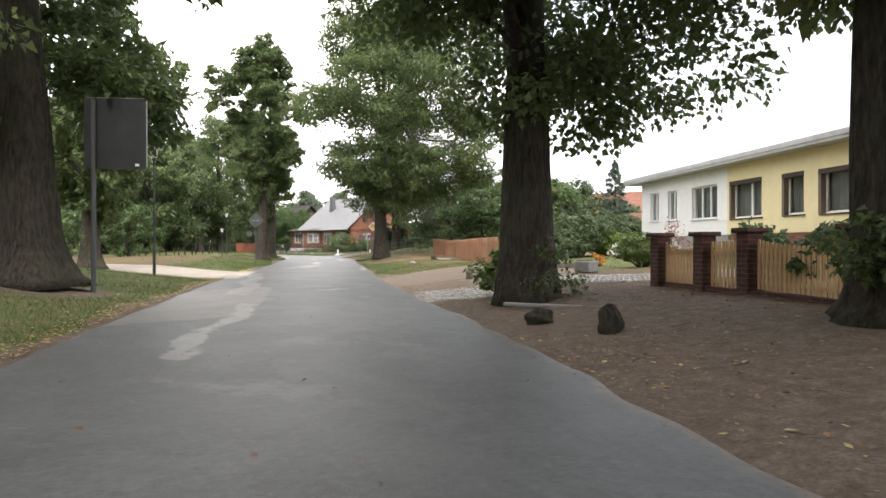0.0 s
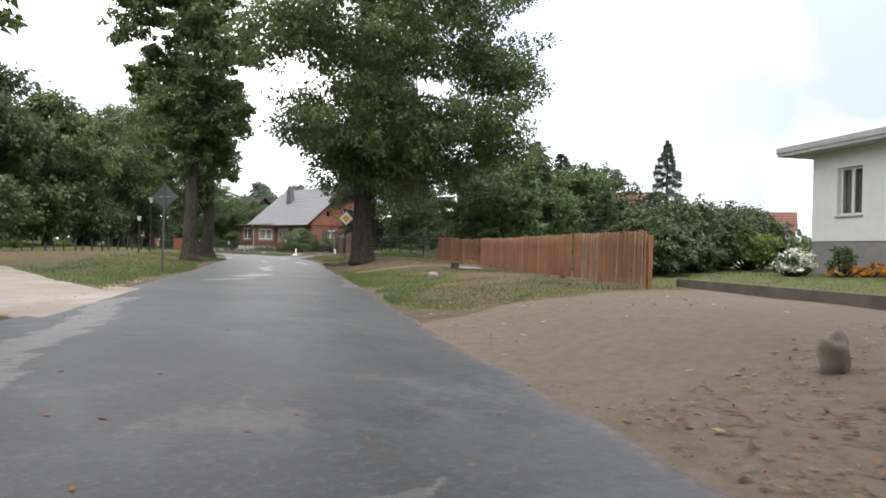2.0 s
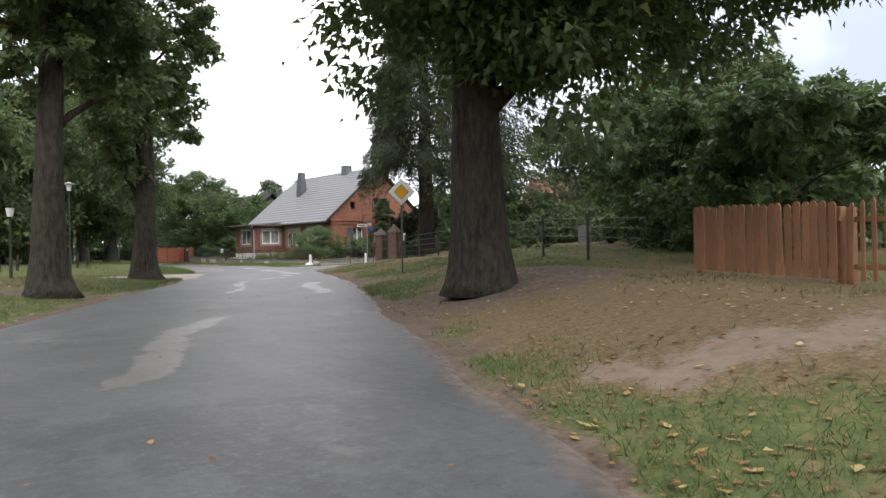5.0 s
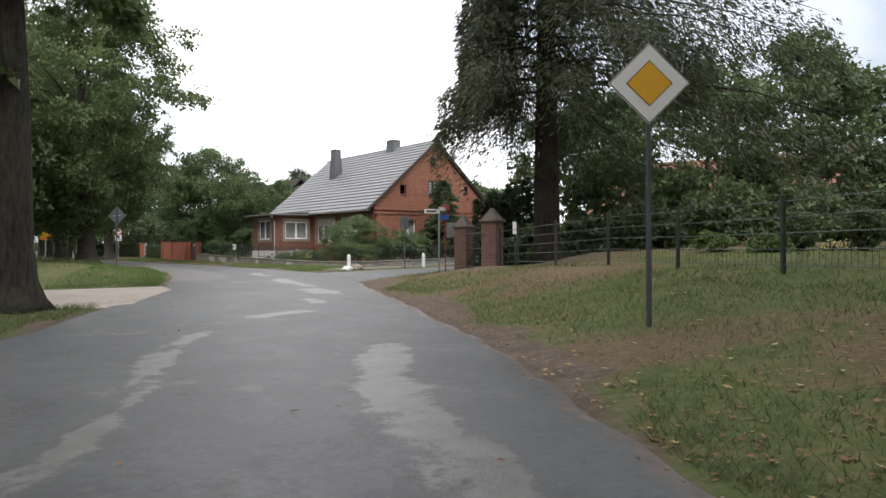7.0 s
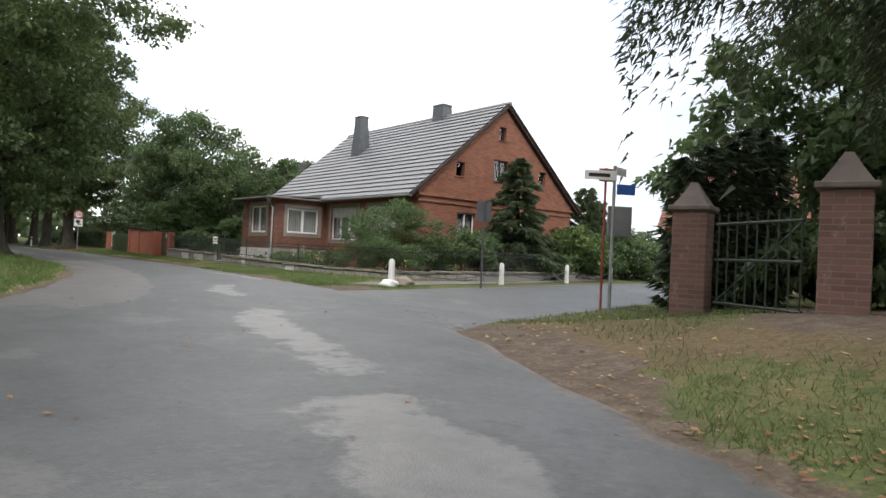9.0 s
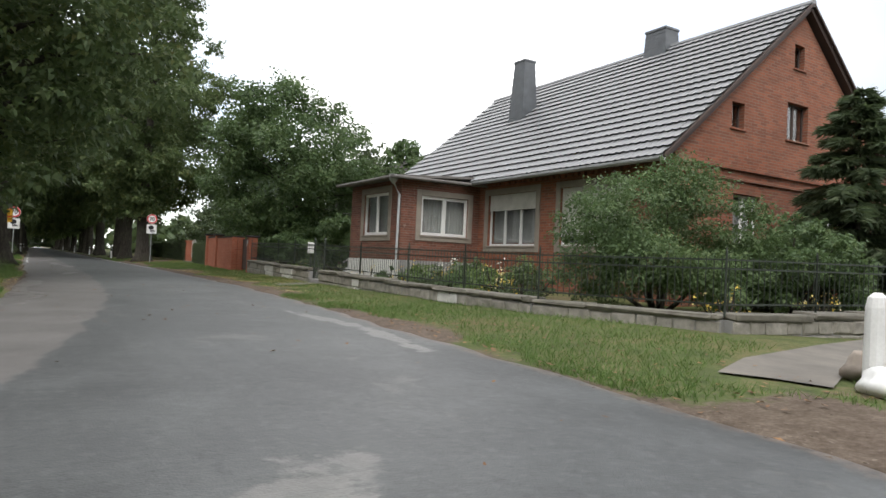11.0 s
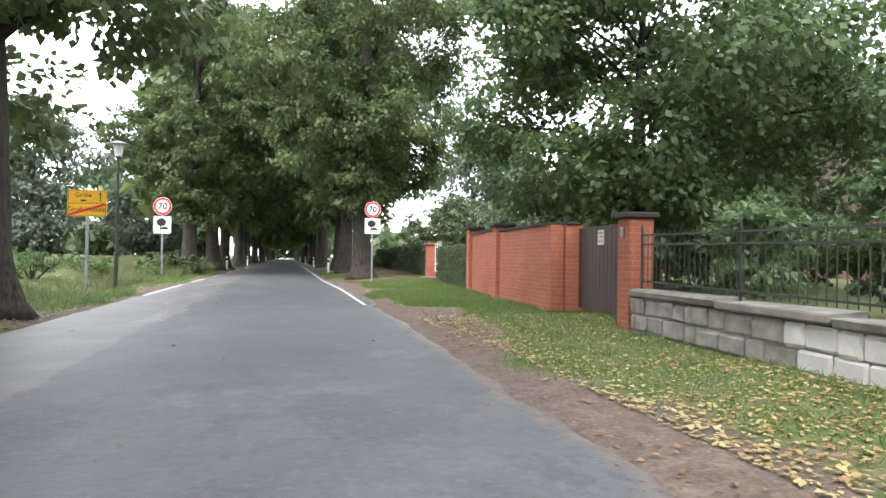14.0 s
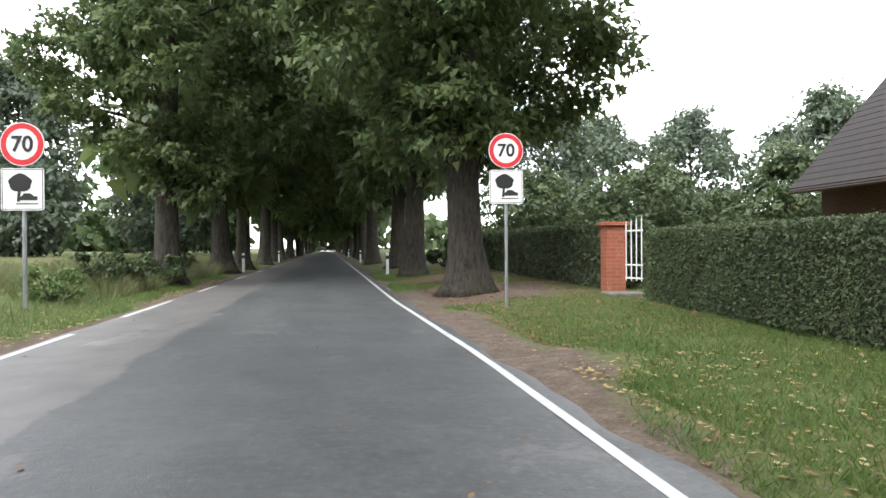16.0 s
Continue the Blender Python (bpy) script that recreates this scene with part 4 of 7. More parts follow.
def window(name, m, x0, z0, x1, z1, splits=(0.5,), depth=0.12, border=None, bmat=None, frame_mat=None, curtain=True, shutter=0.0, sill=True, fw=0.06, label="white window with pale curtains"):
    """A window in an opening of a wall of which m is the pose: frame, panes, sill, and the curtain and shutter behind or before it."""
    w = tagged(new(name), label, "window", kind="structure")
    w.matrix_basis = m
    fm = frame_mat or WHITE
    xs = [x0] + [x0 + (x1 - x0) * s for s in splits] + [x1]
    rects = [(x0, z0, x1, z0 + fw), (x0, z1 - fw, x1, z1)]
    rects += [(x0, z0 + fw, x0 + fw, z1 - fw), (x1 - fw, z0 + fw, x1, z1 - fw)]
    rects += [(a - fw * 0.75, z0 + fw, a + fw * 0.75, z1 - fw) for a in xs[1:-1]]
    part("window_frame", bars(rects, depth, depth + 0.06, 0.006), fm, w)
    for a, b in zip(xs, xs[1:]):
        g = part("pane", box(a + fw * 0.7, depth + 0.025, z0 + fw * 0.8, b - fw * 0.7, depth + 0.031, z1 - fw * 0.8), GLASS, w)
        g.visible_shadow = False
    if curtain:
        part("curtain", curtain_bm(x0 + 0.02, z0 + 0.1, x1 - 0.02, z1, depth + 0.16), CURTAIN, w)
    if shutter:
        bm = bmesh.new()
        k = max(1, int(shutter / 0.05))
        for i in range(k):
            box(x0 + 0.01, depth - 0.035, z1 - shutter + i * 0.05 + 0.002, x1 - 0.01, depth - 0.015, z1 - shutter + i * 0.05 + 0.049, 0.006, bm)
        part("roller_shutter", bm, SHUTTER, w)
    if sill:
        part("window_sill", box(x0 - 0.06, -0.05, z0 - 0.05, x1 + 0.06, depth + 0.02, z0 - 0.003, 0.008), bmat or FASCIA, w)
    if border:
        b = border
        part("surround", bars([(x0 - b, z0 - b, x0 - 0.002, z1 + b), (x1 + 0.002, z0 - b, x1 + b, z1 + b), (x0 - 0.002, z1 + 0.002, x1 + 0.002, z1 + b), (x0 - 0.002, z0 - b, x1 + 0.002, z0 - 0.052)], -0.025, 0.05, 0.006), bmat, w)
    return w


# ---- the old brick house ----
HB = -0.85
TURNED = Matrix.Translation((49.2, 79.5, 0)) @ pose(0, 0, 0, 0, 0, 3.5) @ Matrix.Translation((-49.0, -79.5, 0))
house = thing("brick_house", 52.8, 85.3, HB, 0, "old red brick farmhouse with grey tiled roof and glazed brick porch", "house")
house.matrix_basis = TURNED @ house.matrix_basis
HM = Matrix.Translation((-52.8, -85.3, -HB))


def hp(name, bm, material, m, label=""):
    return part(name, bm, material, house, label, m=HM @ m)


SOUTH, WEST = pose(0, 78.3, 0), pose(47.8, 0, 0, 0, 0, -90)
EASTM, NORTHM = pose(57.8, 0, 0, 0, 0, 90), pose(0, 92.0, 0, 0, 0, 180)
roofline = lambda x: min(2.79 + (x - 47.8) * 0.85, 2.79 + (57.8 - x) * 0.85)
gh = [(52.15, 3.62, 53.12, 4.62), (49.83, 3.6, 50.32, 4.24), (52.4, 5.55, 52.86, 6.2), (55.25, 3.75, 55.75, 4.4), (50.0, 0.5, 51.1, 2.0), (54.0, 0.5, 55.1, 2.0)]
hp("wall", wall_bm(47.8, 57.8, HB, roofline, gh, 0.3, (52.8,)), BRICK, SOUTH)
fh = [(-85.47, 0.58, -83.12, 2.17), (-82.08, 0.58, -79.8, 2.17), (-91.4, 0.58, -90.2, 2.17)]
hp("wall", wall_bm(-92.0, -78.3, HB, lambda x: 2.79, fh, 0.3), BRICK, WEST)
hp("wall", wall_bm(-57.8, -47.8, HB, lambda x: roofline(-x), (), 0.3, (-52.8,)), BRICK, NORTHM)
hp("wall", wall_bm(78.3, 92.0, HB, lambda x: 2.79, (), 0.3), BRICK, EASTM)
hp("string_course", box(47.74, 78.22, 2.55, 57.86, 78.3, 2.68, 0.01), BRICK, Matrix())
hp("string_course", box(47.76, 78.24, 2.30, 57.84, 78.3, 2.37, 0.01), BRICK, Matrix())
bmd = bmesh.new()
for i in range(55):
    box(47.70, 78.35 + i * 0.25, 2.45, 47.8, 78.47 + i * 0.25, 2.62, 0, bmd)
tagged(hp("dentil_course", bmd, BRICK, Matrix()), kind="stuff")
for i, (a, b, c, d) in enumerate(gh[:4]):
    window("window_gable", TURNED @ SOUTH, a, b, c, d, (0.5,) if i == 0 else (), 0.14, frame_mat=DARKWOOD, curtain=False, bmat=BRICK, fw=0.045, label="small dark attic window in the brick gable")
for a, b, c, d in gh[4:]:
    window("window_gable_ground", TURNED @ SOUTH, a, b, c, d, (0.5,), 0.14, bmat=SURROUND, label="ground floor window behind shrubs")
window("window_front", TURNED @ WEST, *fh[0], (0.33, 0.66), 0.09, 0.19, SURROUND, shutter=0.5, label="white three-part window with half-lowered roller shutter")
window("window_front", TURNED @ WEST, *fh[1], (0.5,), 0.09, 0.18, SURROUND, shutter=1.35, label="window with its pale roller shutter almost down")
window("window_front", TURNED @ WEST, *fh[2], (), 0.14, 0.2, SURROUND)
# roof: boards, gutters, then tiles
def slope(x0, z0, x1, z1, y0, y1, thick, bm=None):
    bm = bm or bmesh.new()
    d = Vector((x1 - x0, 0, z1 - z0)).normalized()
    n = Vector((-d.z, 0, d.x)) * thick
    if n.z < 0:
        n = -n
    p = [Vector((x0, y, z0)) for y in (y0, y1)] + [Vector((x1, y, z1)) for y in (y1, y0)]
    lo = [bm.verts.new(q) for q in p]
    hi = [bm.verts.new(q + n) for q in p]
    bm.faces.new(hi)
    bm.faces.new(lo[::-1])
    for k in range(4):
        j = (k + 1) % 4
        bm.faces.new((lo[k], lo[j], hi[j], hi[k]))
    bmesh.ops.recalc_face_normals(bm, faces=bm.faces)
    return bm


hp("roof_board", slope(47.3, 2.45, 52.8, 7.125, 78.12, 92.3, 0.10), DARKWOOD, Matrix())
hp("roof_board", slope(58.3, 2.45, 52.8, 7.125, 78.12, 92.3, 0.10), DARKWOOD, Matrix())
hp("gutter", tube([(47.2, 78.1, 2.51), (47.2, 92.3, 2.53)], [0.065, 0.065], 10), GALV, Matrix())
hp("ridge", tube([(52.8, 78.05, 7.31), (52.8, 92.35, 7.31)], [0.11, 0.11], 8), ROOFTILE, Matrix(), "grey ridge tiles")


def tile_mesh(w, l):
    """One pantile: a wavy sheet with a lip, running up the slope in +x."""
    bm = bmesh.new()
    us = (0, 0.2, 0.42, 0.65, 0.85, 1)
    hz = (0.018, 0.006, 0.0, 0.002, 0.014, 0.02)
    a = [bm.verts.new((0, u * w, h + 0.055)) for u, h in zip(us, hz)]
    b = [bm.verts.new((l, u * w, h)) for u, h in zip(us, hz)]
    c = [bm.verts.new((0.08, u * w, h - 0.02)) for u, h in zip(us, hz)]
    for i in range(5):
        bm.faces.new((a[i], b[i], b[i + 1], a[i + 1]))
        bm.faces.new((c[i], a[i], a[i + 1], c[i + 1]))
    bmesh.ops.recalc_face_normals(bm, faces=bm.faces)
    me = bpy.data.meshes.new("tile")
    bm.to_mesh(me)
    bm.free()
    me.materials.append(ROOFTILE)
    return me


TW, TROWS = 0.235, 20
sl = Vector((5.62, 0, 4.777))
tl = sl.length / TROWS
ang = math.degrees(math.atan2(sl.z, sl.x))
tme = tile_mesh(TW, tl * 1.06)
cv = np.empty(len(tme.vertices) * 3, np.float32)
tme.vertices.foreach_get("co", cv)
cv = cv.reshape(-1, 3)
cf = np.array([tuple(p.vertices) for p in tme.polygons])
rest_v, rest_f, near = [], [], 0
rgt = np.random.default_rng(12)
for r in range(TROWS):
    for c in range(60):
        px, py, pz = 47.18 + sl.x * r / TROWS, 78.10 + c * TW, 2.43 + sl.z * r / TROWS + 0.115
        m = pose(px, py, pz + rgt.normal(0, 0.002), 0, -ang + rgt.normal(0, 0.2), 0)
        if c < 14 and near < 280:
            near += 1
            mesh_ob("tile", tme, house, m=HM @ m)
        else:
            mm = np.array(HM @ m)
            rest_f.append(cf + len(rest_v) * len(cv))
            rest_v.append(cv @ mm[:3, :3].T + mm[:3, 3])
back = Matrix.Translation((105.6, 0, 0)) @ Matrix.Diagonal((-1, 1, 1, 1))
for r in range(TROWS):
    for c in range(60):
        px, py, pz = 47.18 + sl.x * r / TROWS, 78.10 + c * TW, 2.43 + sl.z * r / TROWS + 0.115
        mm = np.array(HM @ back @ pose(px, py, pz, 0, -ang, 0))
        rest_f.append(cf + len(rest_v) * len(cv))
        rest_v.append(cv @ mm[:3, :3].T + mm[:3, 3])
tagged(raw("roof_tiles", np.concatenate(rest_v), np.concatenate(rest_f), ROOFTILE, house, "grey glazed pantiles in rows"), kind="stuff")
for s0, s1 in ((47.2, 52.8), (58.4, 52.8)):
    hp("verge_board", slope(s0, 2.50, s1, 7.26, 78.04, 78.12, 0.06), DARKWOOD, Matrix())


def chimney(x, y, z0, z1, w0, d0, taper):
    bm = box(-w0 / 2, -d0 / 2, z0, w0 / 2, d0 / 2, z1)
    for v in bm.verts:
        if v.co.z > (z0 + z1) / 2:
            v.co.x, v.co.y = v.co.x * taper, v.co.y * taper
    k = hp("chimney", bm, SLATE, pose(x, y, 0), "slate-clad chimney, tapering upwards")
    part("chimney_cap", box(-w0 * taper / 2 - 0.04, -d0 * taper / 2 - 0.04, z1 - 0.02, w0 * taper / 2 + 0.04, d0 * taper / 2 + 0.04, z1 + 0.06, 0.01), SLATE, k)
    bm = bmesh.new()
    for i in range(9):
        f = i / 9
        ww, dd = w0 * (1 + (taper - 1) * f) / 2 + 0.006, d0 * (1 + (taper - 1) * f) / 2 + 0.006
        zz = z0 + (z1 - z0) * f
        box(-ww, -dd, zz, ww, dd, zz + (z1 - z0) / 9 * 0.9, 0, bm)
    tagged(part("slate_course", bm, SLATE, k), kind="stuff")


chimney(50.75, 87.7, 5.2, 7.55, 0.68, 0.85, 0.68)
chimney(52.8, 83.1, 6.6, 7.9, 0.7, 0.95, 0.84)

# porch
PW, PS = pose(44.92, 0.25, 0, 0, 0, -90), pose(0.37, 86.0, 0)
pw_h, ps_h = [(-88.36, 0.77, -86.56, 2.12)], [(45.27, 0.8, 46.99, 2.02)]
hp("porch_wall", wall_bm(-89.4, -85.75, 0.0, lambda x: 2.45, pw_h, 0.25), PORCHBRICK, PW)
hp("porch_wall", wall_bm(44.80, 47.64, 0.0, lambda x: 2.45, ps_h, 0.25), PORCHBRICK, PS)
hp("porch_wall", box(44.80, 89.15, 0.0, 47.64, 89.4, 2.45), PORCHBRICK, pose(0.37, 0.25, 0))
hp("plinth", box(44.54, 85.72, HB, 47.64, 89.43, -0.003, 0.01), GREYSTUCCO, pose(0.37, 0.25, 0), "grey rendered plinth")
hp("plinth", box(44.515, 85.72, HB, 44.536, 89.43, -0.003), WHITE, pose(0.37, 0.25, 0), "white painted plinth")
bmr = box(44.15, 85.35, 2.43, 47.78, 89.5, 2.5)
for v in bmr.verts:
    if v.co.x > 47:
        v.co.z += 0.28
hp("porch_roof", bmr, DARKFELT, pose(0.22, 0.25, 0), "low grey felt roof of the porch")
hp("porch_gutter", tube([(44.12, 85.3, 2.45), (44.12, 89.53, 2.45)], [0.05, 0.05], 8), DARKFELT, pose(0.28, 0.25, 0))
hp("porch_gutter", tube([(44.12, 85.32, 2.45), (47.7, 85.32, 2.48)], [0.05, 0.05], 8), DARKFELT, pose(0.28, 0.25, 0))
hp("rain_hopper", tube([(44.22, 85.5, 2.25), (44.22, 85.5, 2.38), (44.22, 85.5, 2.52)], [0.05, 0.14, 0.16], 8), GALV, pose(0.28, 0.25, 0))
hp("downpipe", tube([(44.22, 85.5, 2.3), (44.5, 85.62, 1.95), (44.5, 85.65, -0.6)], [0.04, 0.04, 0.04], 8), FASCIA, pose(0.28, 0.25, 0))
window("window_porch", TURNED @ PW, *pw_h[0], (0.5,), 0.05, 0.19, SURROUND, fw=0.09, label="white two-part porch window with a sand surround")
window("window_porch", TURNED @ PS, *ps_h[0], (0.5,), 0.05, 0.18, SURROUND, fw=0.09, label="white two-part porch window with a sand surround")
steps = thing("porch_steps", 45.9, 91.7, up(45.9, 91.7), -90, "white concrete entrance steps with a metal handrail", "steps")
for i in range(4):
    part("step", box(-0.6, -0.75 + 0.28 * i, 0.0 if i == 0 else 0.17 * i + 0.001, 0.6, 1.2, 0.17 * (i + 1), 0.01), WHITE, steps)
part("handrail", tube([(0.57, -1.0, 0.55), (0.57, 1.0, 1.6)], [0.025, 0.025], 6), GALV, steps)
part("handrail", tube([(0.57, -1.0, 0.2), (0.57, 1.0, 1.2)], [0.02, 0.02], 6), GALV, steps)
part("rail_post", tube([(0.57, -0.6, 0.0), (0.57, -0.6, 0.78)], [0.022, 0.022], 6), GALV, steps)

# ---- bungalow ----
BU = pose(32.0, 19.5, 0, 0, 0, 60.6 - 90)
BF = BU @ pose(0, 0, 0, 0, 0, -90)   # wall frame: x runs along the facade towards the south-west
bung = new("bungalow")
bung.matrix_basis = BU
tagged(bung, "long flat-roofed bungalow, half white and half pale yellow", "house")
BL = BU.inverted() @ BF
bw = [(0.97, 1.4, 1.86, 2.8), (2.78, 1.38, 3.66, 2.76), (5.0, 1.33, 7.02, 2.73)]
bw2 = [(8.02, 1.26, 9.95, 2.68), (11.2, 1.25, 12.2, 2.64), (13.0, 1.22, 14.4, 2.6), (16.5, 1.22, 18.5, 2.6)]
part("wall", wall_bm(0, 7.75, 0.66, lambda x: 3.32, bw, 0.3), RENDERW, bung, "white rendered wall", m=BL)
part("wall", wall_bm(7.75, 22, 0.66, lambda x: 3.32, bw2, 0.3), RENDERY, bung, "pale yellow rendered wall", m=BL)
bp = [(0.85, -0.12, 1.45, 0.22), (3.0, -0.12, 3.6, 0.22), (6.6, -0.15, 7.2, 0.2)]
part("plinth", wall_bm(0.02, 7.75, -0.7, lambda x: 0.655, bp, 0.28), GREYSTUCCO, bung, "grey stucco plinth", m=BL @ pose(0, 0.02, 0))
part("plinth", box(7.752, 0.02, -0.7, 22, 0.32, 0.655), MAROON, bung, "red-brown painted plinth", m=BL)
part("wall", box(0.0, -0.0, -0.6, 9, 0.25, 3.32), RENDERW, bung, m=Matrix.Translation((0.31, -0.26, 0)))
part("wall", box(0.31, -22, -0.6, 9.3, -21.8, 3.32), RENDERY, bung)
part("wall", box(9.1, -21.79, -0.6, 9.3, -0.27, 3.32), RENDERY, bung)
bmr = box(-0.6, -22.5, 3.325, 9.6, 0.85, 3.42)
box(-0.63, -22.5, 3.42, 9.6, 0.88, 3.60, 0.01, bmr)
part("roof", bmr, FASCIA, bung, "flat roof with grey fascia")
for h in bw:
    window("window_bungalow", BF, *h, (0.33, 0.66) if h[2] - h[0] > 1.5 else (0.5,), 0.12, bmat=FASCIA, fw=0.07)
for h in bw2:
    w_ = window("window_bungalow", BF, *h, (0.58,) if h[2] - h[0] > 1.5 else (), 0.16, bmat=DARKWOOD, fw=0.075, label="white window in a dark brown reveal below a shutter box")
    part("shutter_box", box(h[0] - 0.12, -0.02, h[3] - 0.13, h[2], 0.15, h[3] + 0.03, 0.01), DARKWOOD, w_)
    part("reveal", box(h[0] - 0.12, -0.012, h[1], h[0] + 0.01, 0.2, h[3] - 0.131), UMBER, w_)
for h in bp:
    window("window_cellar", BF @ pose(0, 0.02, 0), *h, (), 0.08, curtain=False, sill=False, fw=0.04, label="small cellar window in the grey plinth")

# ---- bungalow front fence ----
def pillar(x, y, h, w, rz, label="dark red brick gate pillar with a concrete cap", material=None, cap=GREYSTUCCO, pyramid=0.0, group="brick pillars"):
    p = thing("brick_pillar", x, y, up(x, y) - 0.05, rz, label, "pillar", group)
    part("shaft", box(-w / 2, -w / 2, 0, w / 2, w / 2, h, 0.012), material or PORCHBRICK, p)
    part("cap", box(-w / 2 - 0.06, -w / 2 - 0.06, h + 0.002, w / 2 + 0.06, w / 2 + 0.06, h + 0.08, 0.015), cap, p)
    if pyramid:
        bm = bmesh.new()
        for a, b, k0, k1 in ((0.082, 0.10 + pyramid * 0.55, 1.0, 0.5), (0.10 + pyramid * 0.55, 0.1 + pyramid, 0.5, 0.18)):
            lo = [bm.verts.new((sx * w / 2 * k0, sy * w / 2 * k0, h + a)) for sx, sy in ((-1, -1), (1, -1), (1, 1), (-1, 1))]
            hi = [bm.verts.new((sx * w / 2 * k1, sy * w / 2 * k1, h + b)) for sx, sy in ((-1, -1), (1, -1), (1, 1), (-1, 1))]
            for k in range(4):
                bm.faces.new((lo[k], lo[(k + 1) % 4], hi[(k + 1) % 4], hi[k]))
        bm.faces.new(hi)
        part("finial", bm, cap, p)
    return p


def picket_panel(name, x0, y0, x1, y1, h, gap, wide, material, label, group="", sag=0.0, base=0.08, category="fence", posts=(), z=None, pale=0.0, gone=0.0, back=1, rg=None):
    """A fence panel between two places: rails, posts and pickets, each a part."""
    ln = math.hypot(x1 - x0, y1 - y0)
    rz = math.degrees(math.atan2(y1 - y0, x1 - x0))
    z0_, z1_ = (up(x0, y0), up(x1, y1)) if z is None else (z, z)
    f = thing(name, x0, y0, z0_, rz, label, category, group)
    gr = (z1_ - z0_) / ln
    for hz in (0.22, 0.78):
        bm = box(0, min(back * 0.022, back * 0.06), h * hz - 0.035, ln, max(back * 0.022, back * 0.06), h * hz + 0.035)
        for v in bm.verts:
            v.co.z += v.co.x * gr
        part("rail", bm, material, f)
    k = max(2, int(ln / gap))
    bm = plate([(-wide / 2, 0), (wide / 2, 0), (wide / 2, 0.96), (wide * 0.2, 1.0), (-wide * 0.2, 1.0), (-wide / 2, 0.96)], 0.02)
    me = bpy.data.meshes.new("picket")
    bm.to_mesh(me)
    bm.free()
    me.materials.append(material)
    me2 = me.copy()
    me2.materials[0] = GREYPICKET
    for i in range(k):
        u = (i + 0.5) * ln / k
        hh = h - sag * (1 - (2 * u / ln - 1) ** 2) + (rg.normal(0, 0.012) if rg is not None else 0)
        if rg is not None and gone and rg.uniform() < gone:
            continue
        ob = mesh_ob("picket", me2 if rg is not None and pale and rg.uniform() < pale else me, f)
        ob.matrix_basis = pose(u, 0, base + u * gr, 0, rg.normal(0, 0.8) if rg is not None else 0, 0) @ Matrix.Diagonal((1, 1, hh - base, 1))
    for u in posts:
        part("post", box(u * ln - 0.05, min(back * 0.062, back * 0.16), -0.1 + u * ln * gr, u * ln + 0.05, max(back * 0.062, back * 0.16), h * 0.93 + u * ln * gr, 0.01), material, f)
    return f


PL = [(14.75, 6.5), (14.15, 5.2), (13.6, 4.1), (12.45, 2.1)]
for x_, y_ in PL:
    pillar(x_, y_, 1.0, 0.28, 65, "dark red brick fence pillar with a flat cap", DARKBRICK, DARKBRICK)
for (a, b), (c, d), sg in zip(PL, PL[1:], (0.12, 0.0, 0.1)):
    picket_panel("yellow_picket_fence", a - 0.07, b - 0.15, c + 0.07, d + 0.15, 0.86, 0.10, 0.065, YPICKET, "light yellow wooden picket panel between brick pillars", "yellow fence", sg)
low = thing("fence_plinth", 14.75, 6.5, up(14, 5) - 0.1, 0, "dark red brick base of the garden fence", "wall")
part("base_course", box(0, -0.08, 0, 4.9, 0.08, 0.2, 0.01), DARKBRICK, low, m=pose(0.08, 0.0, 0, 0, 0, math.degrees(math.atan2(2.1 - 6.5, 12.45 - 14.75))))

# ---- brown picket fence round the orchard ----
rgf = np.random.default_rng(31)
FN = [(21.35, 18.56), (23.7, 22.6), (25.9, 26.3), (27.7, 28.9), (29.3, 31.3)]
for (a, b), (c, d) in zip(FN, FN[1:]):
    picket_panel("picket_fence", a, b, c, d, 1.12, 0.1, 0.046, PICKET, "weathered orange-brown wooden picket fence", "orchard fence", 0, 0.06, posts=(0.02, 0.5, 0.98), pale=0.28 if b < 20 else 0.05, gone=0.03 if b < 22 else 0.0, back=-1, rg=rgf)
picket_panel("fence_gate", 29.35, 31.4, 30.05, 33.3, 1.1, 0.16, 0.06, PICKET, "brown picket gate with wide gaps", "orchard fence", 0, 0.06, "gate", (0.0, 1.0), back=-1, rg=rgf)
FN2 = [(30.1, 33.4), (31.0, 36.0)]
for (a, b), (c, d) in zip(FN2, FN2[1:]):
    picket_panel("picket_fence", a, b, c, d, 1.12, 0.14, 0.115, PICKET, "orange-brown wooden picket fence on the village green", "orchard fence", 0, 0.06, posts=(0.02, 0.98), back=-1, rg=rgf)
tagged(part("paving_slab", box(-0.7, -0.35, 0, 0.7, 0.35, 0.06, 0.015), GREYSTUCCO, m=pose(27.0, 29.5, up(27.0, 29.5), 0, 0, 55)), "grey concrete slab lying before the gate", "slab")

# ---- signs ----
def post_sign(name, x, y, top, rz, label, post=GALV, r=0.03, base=None):
    z = (up(x, y) if base is None else base) - 0.05
    t = thing(name, x, y, z, rz, label, "road sign")
    part("post", tube([(0, 0.04, 0), (0, 0.04, top - z)], [r, r], 10), post, t)
    return t, top - z


def diamond(half):
    c = 0.06
    return [(half - c, -c), (half, 0), (half - c, c), (c, half - c), (0, half), (-c, half - c), (-half + c, c), (-half, 0), (-half + c, -c), (-c, -half + c), (0, -half), (c, -half + c)]


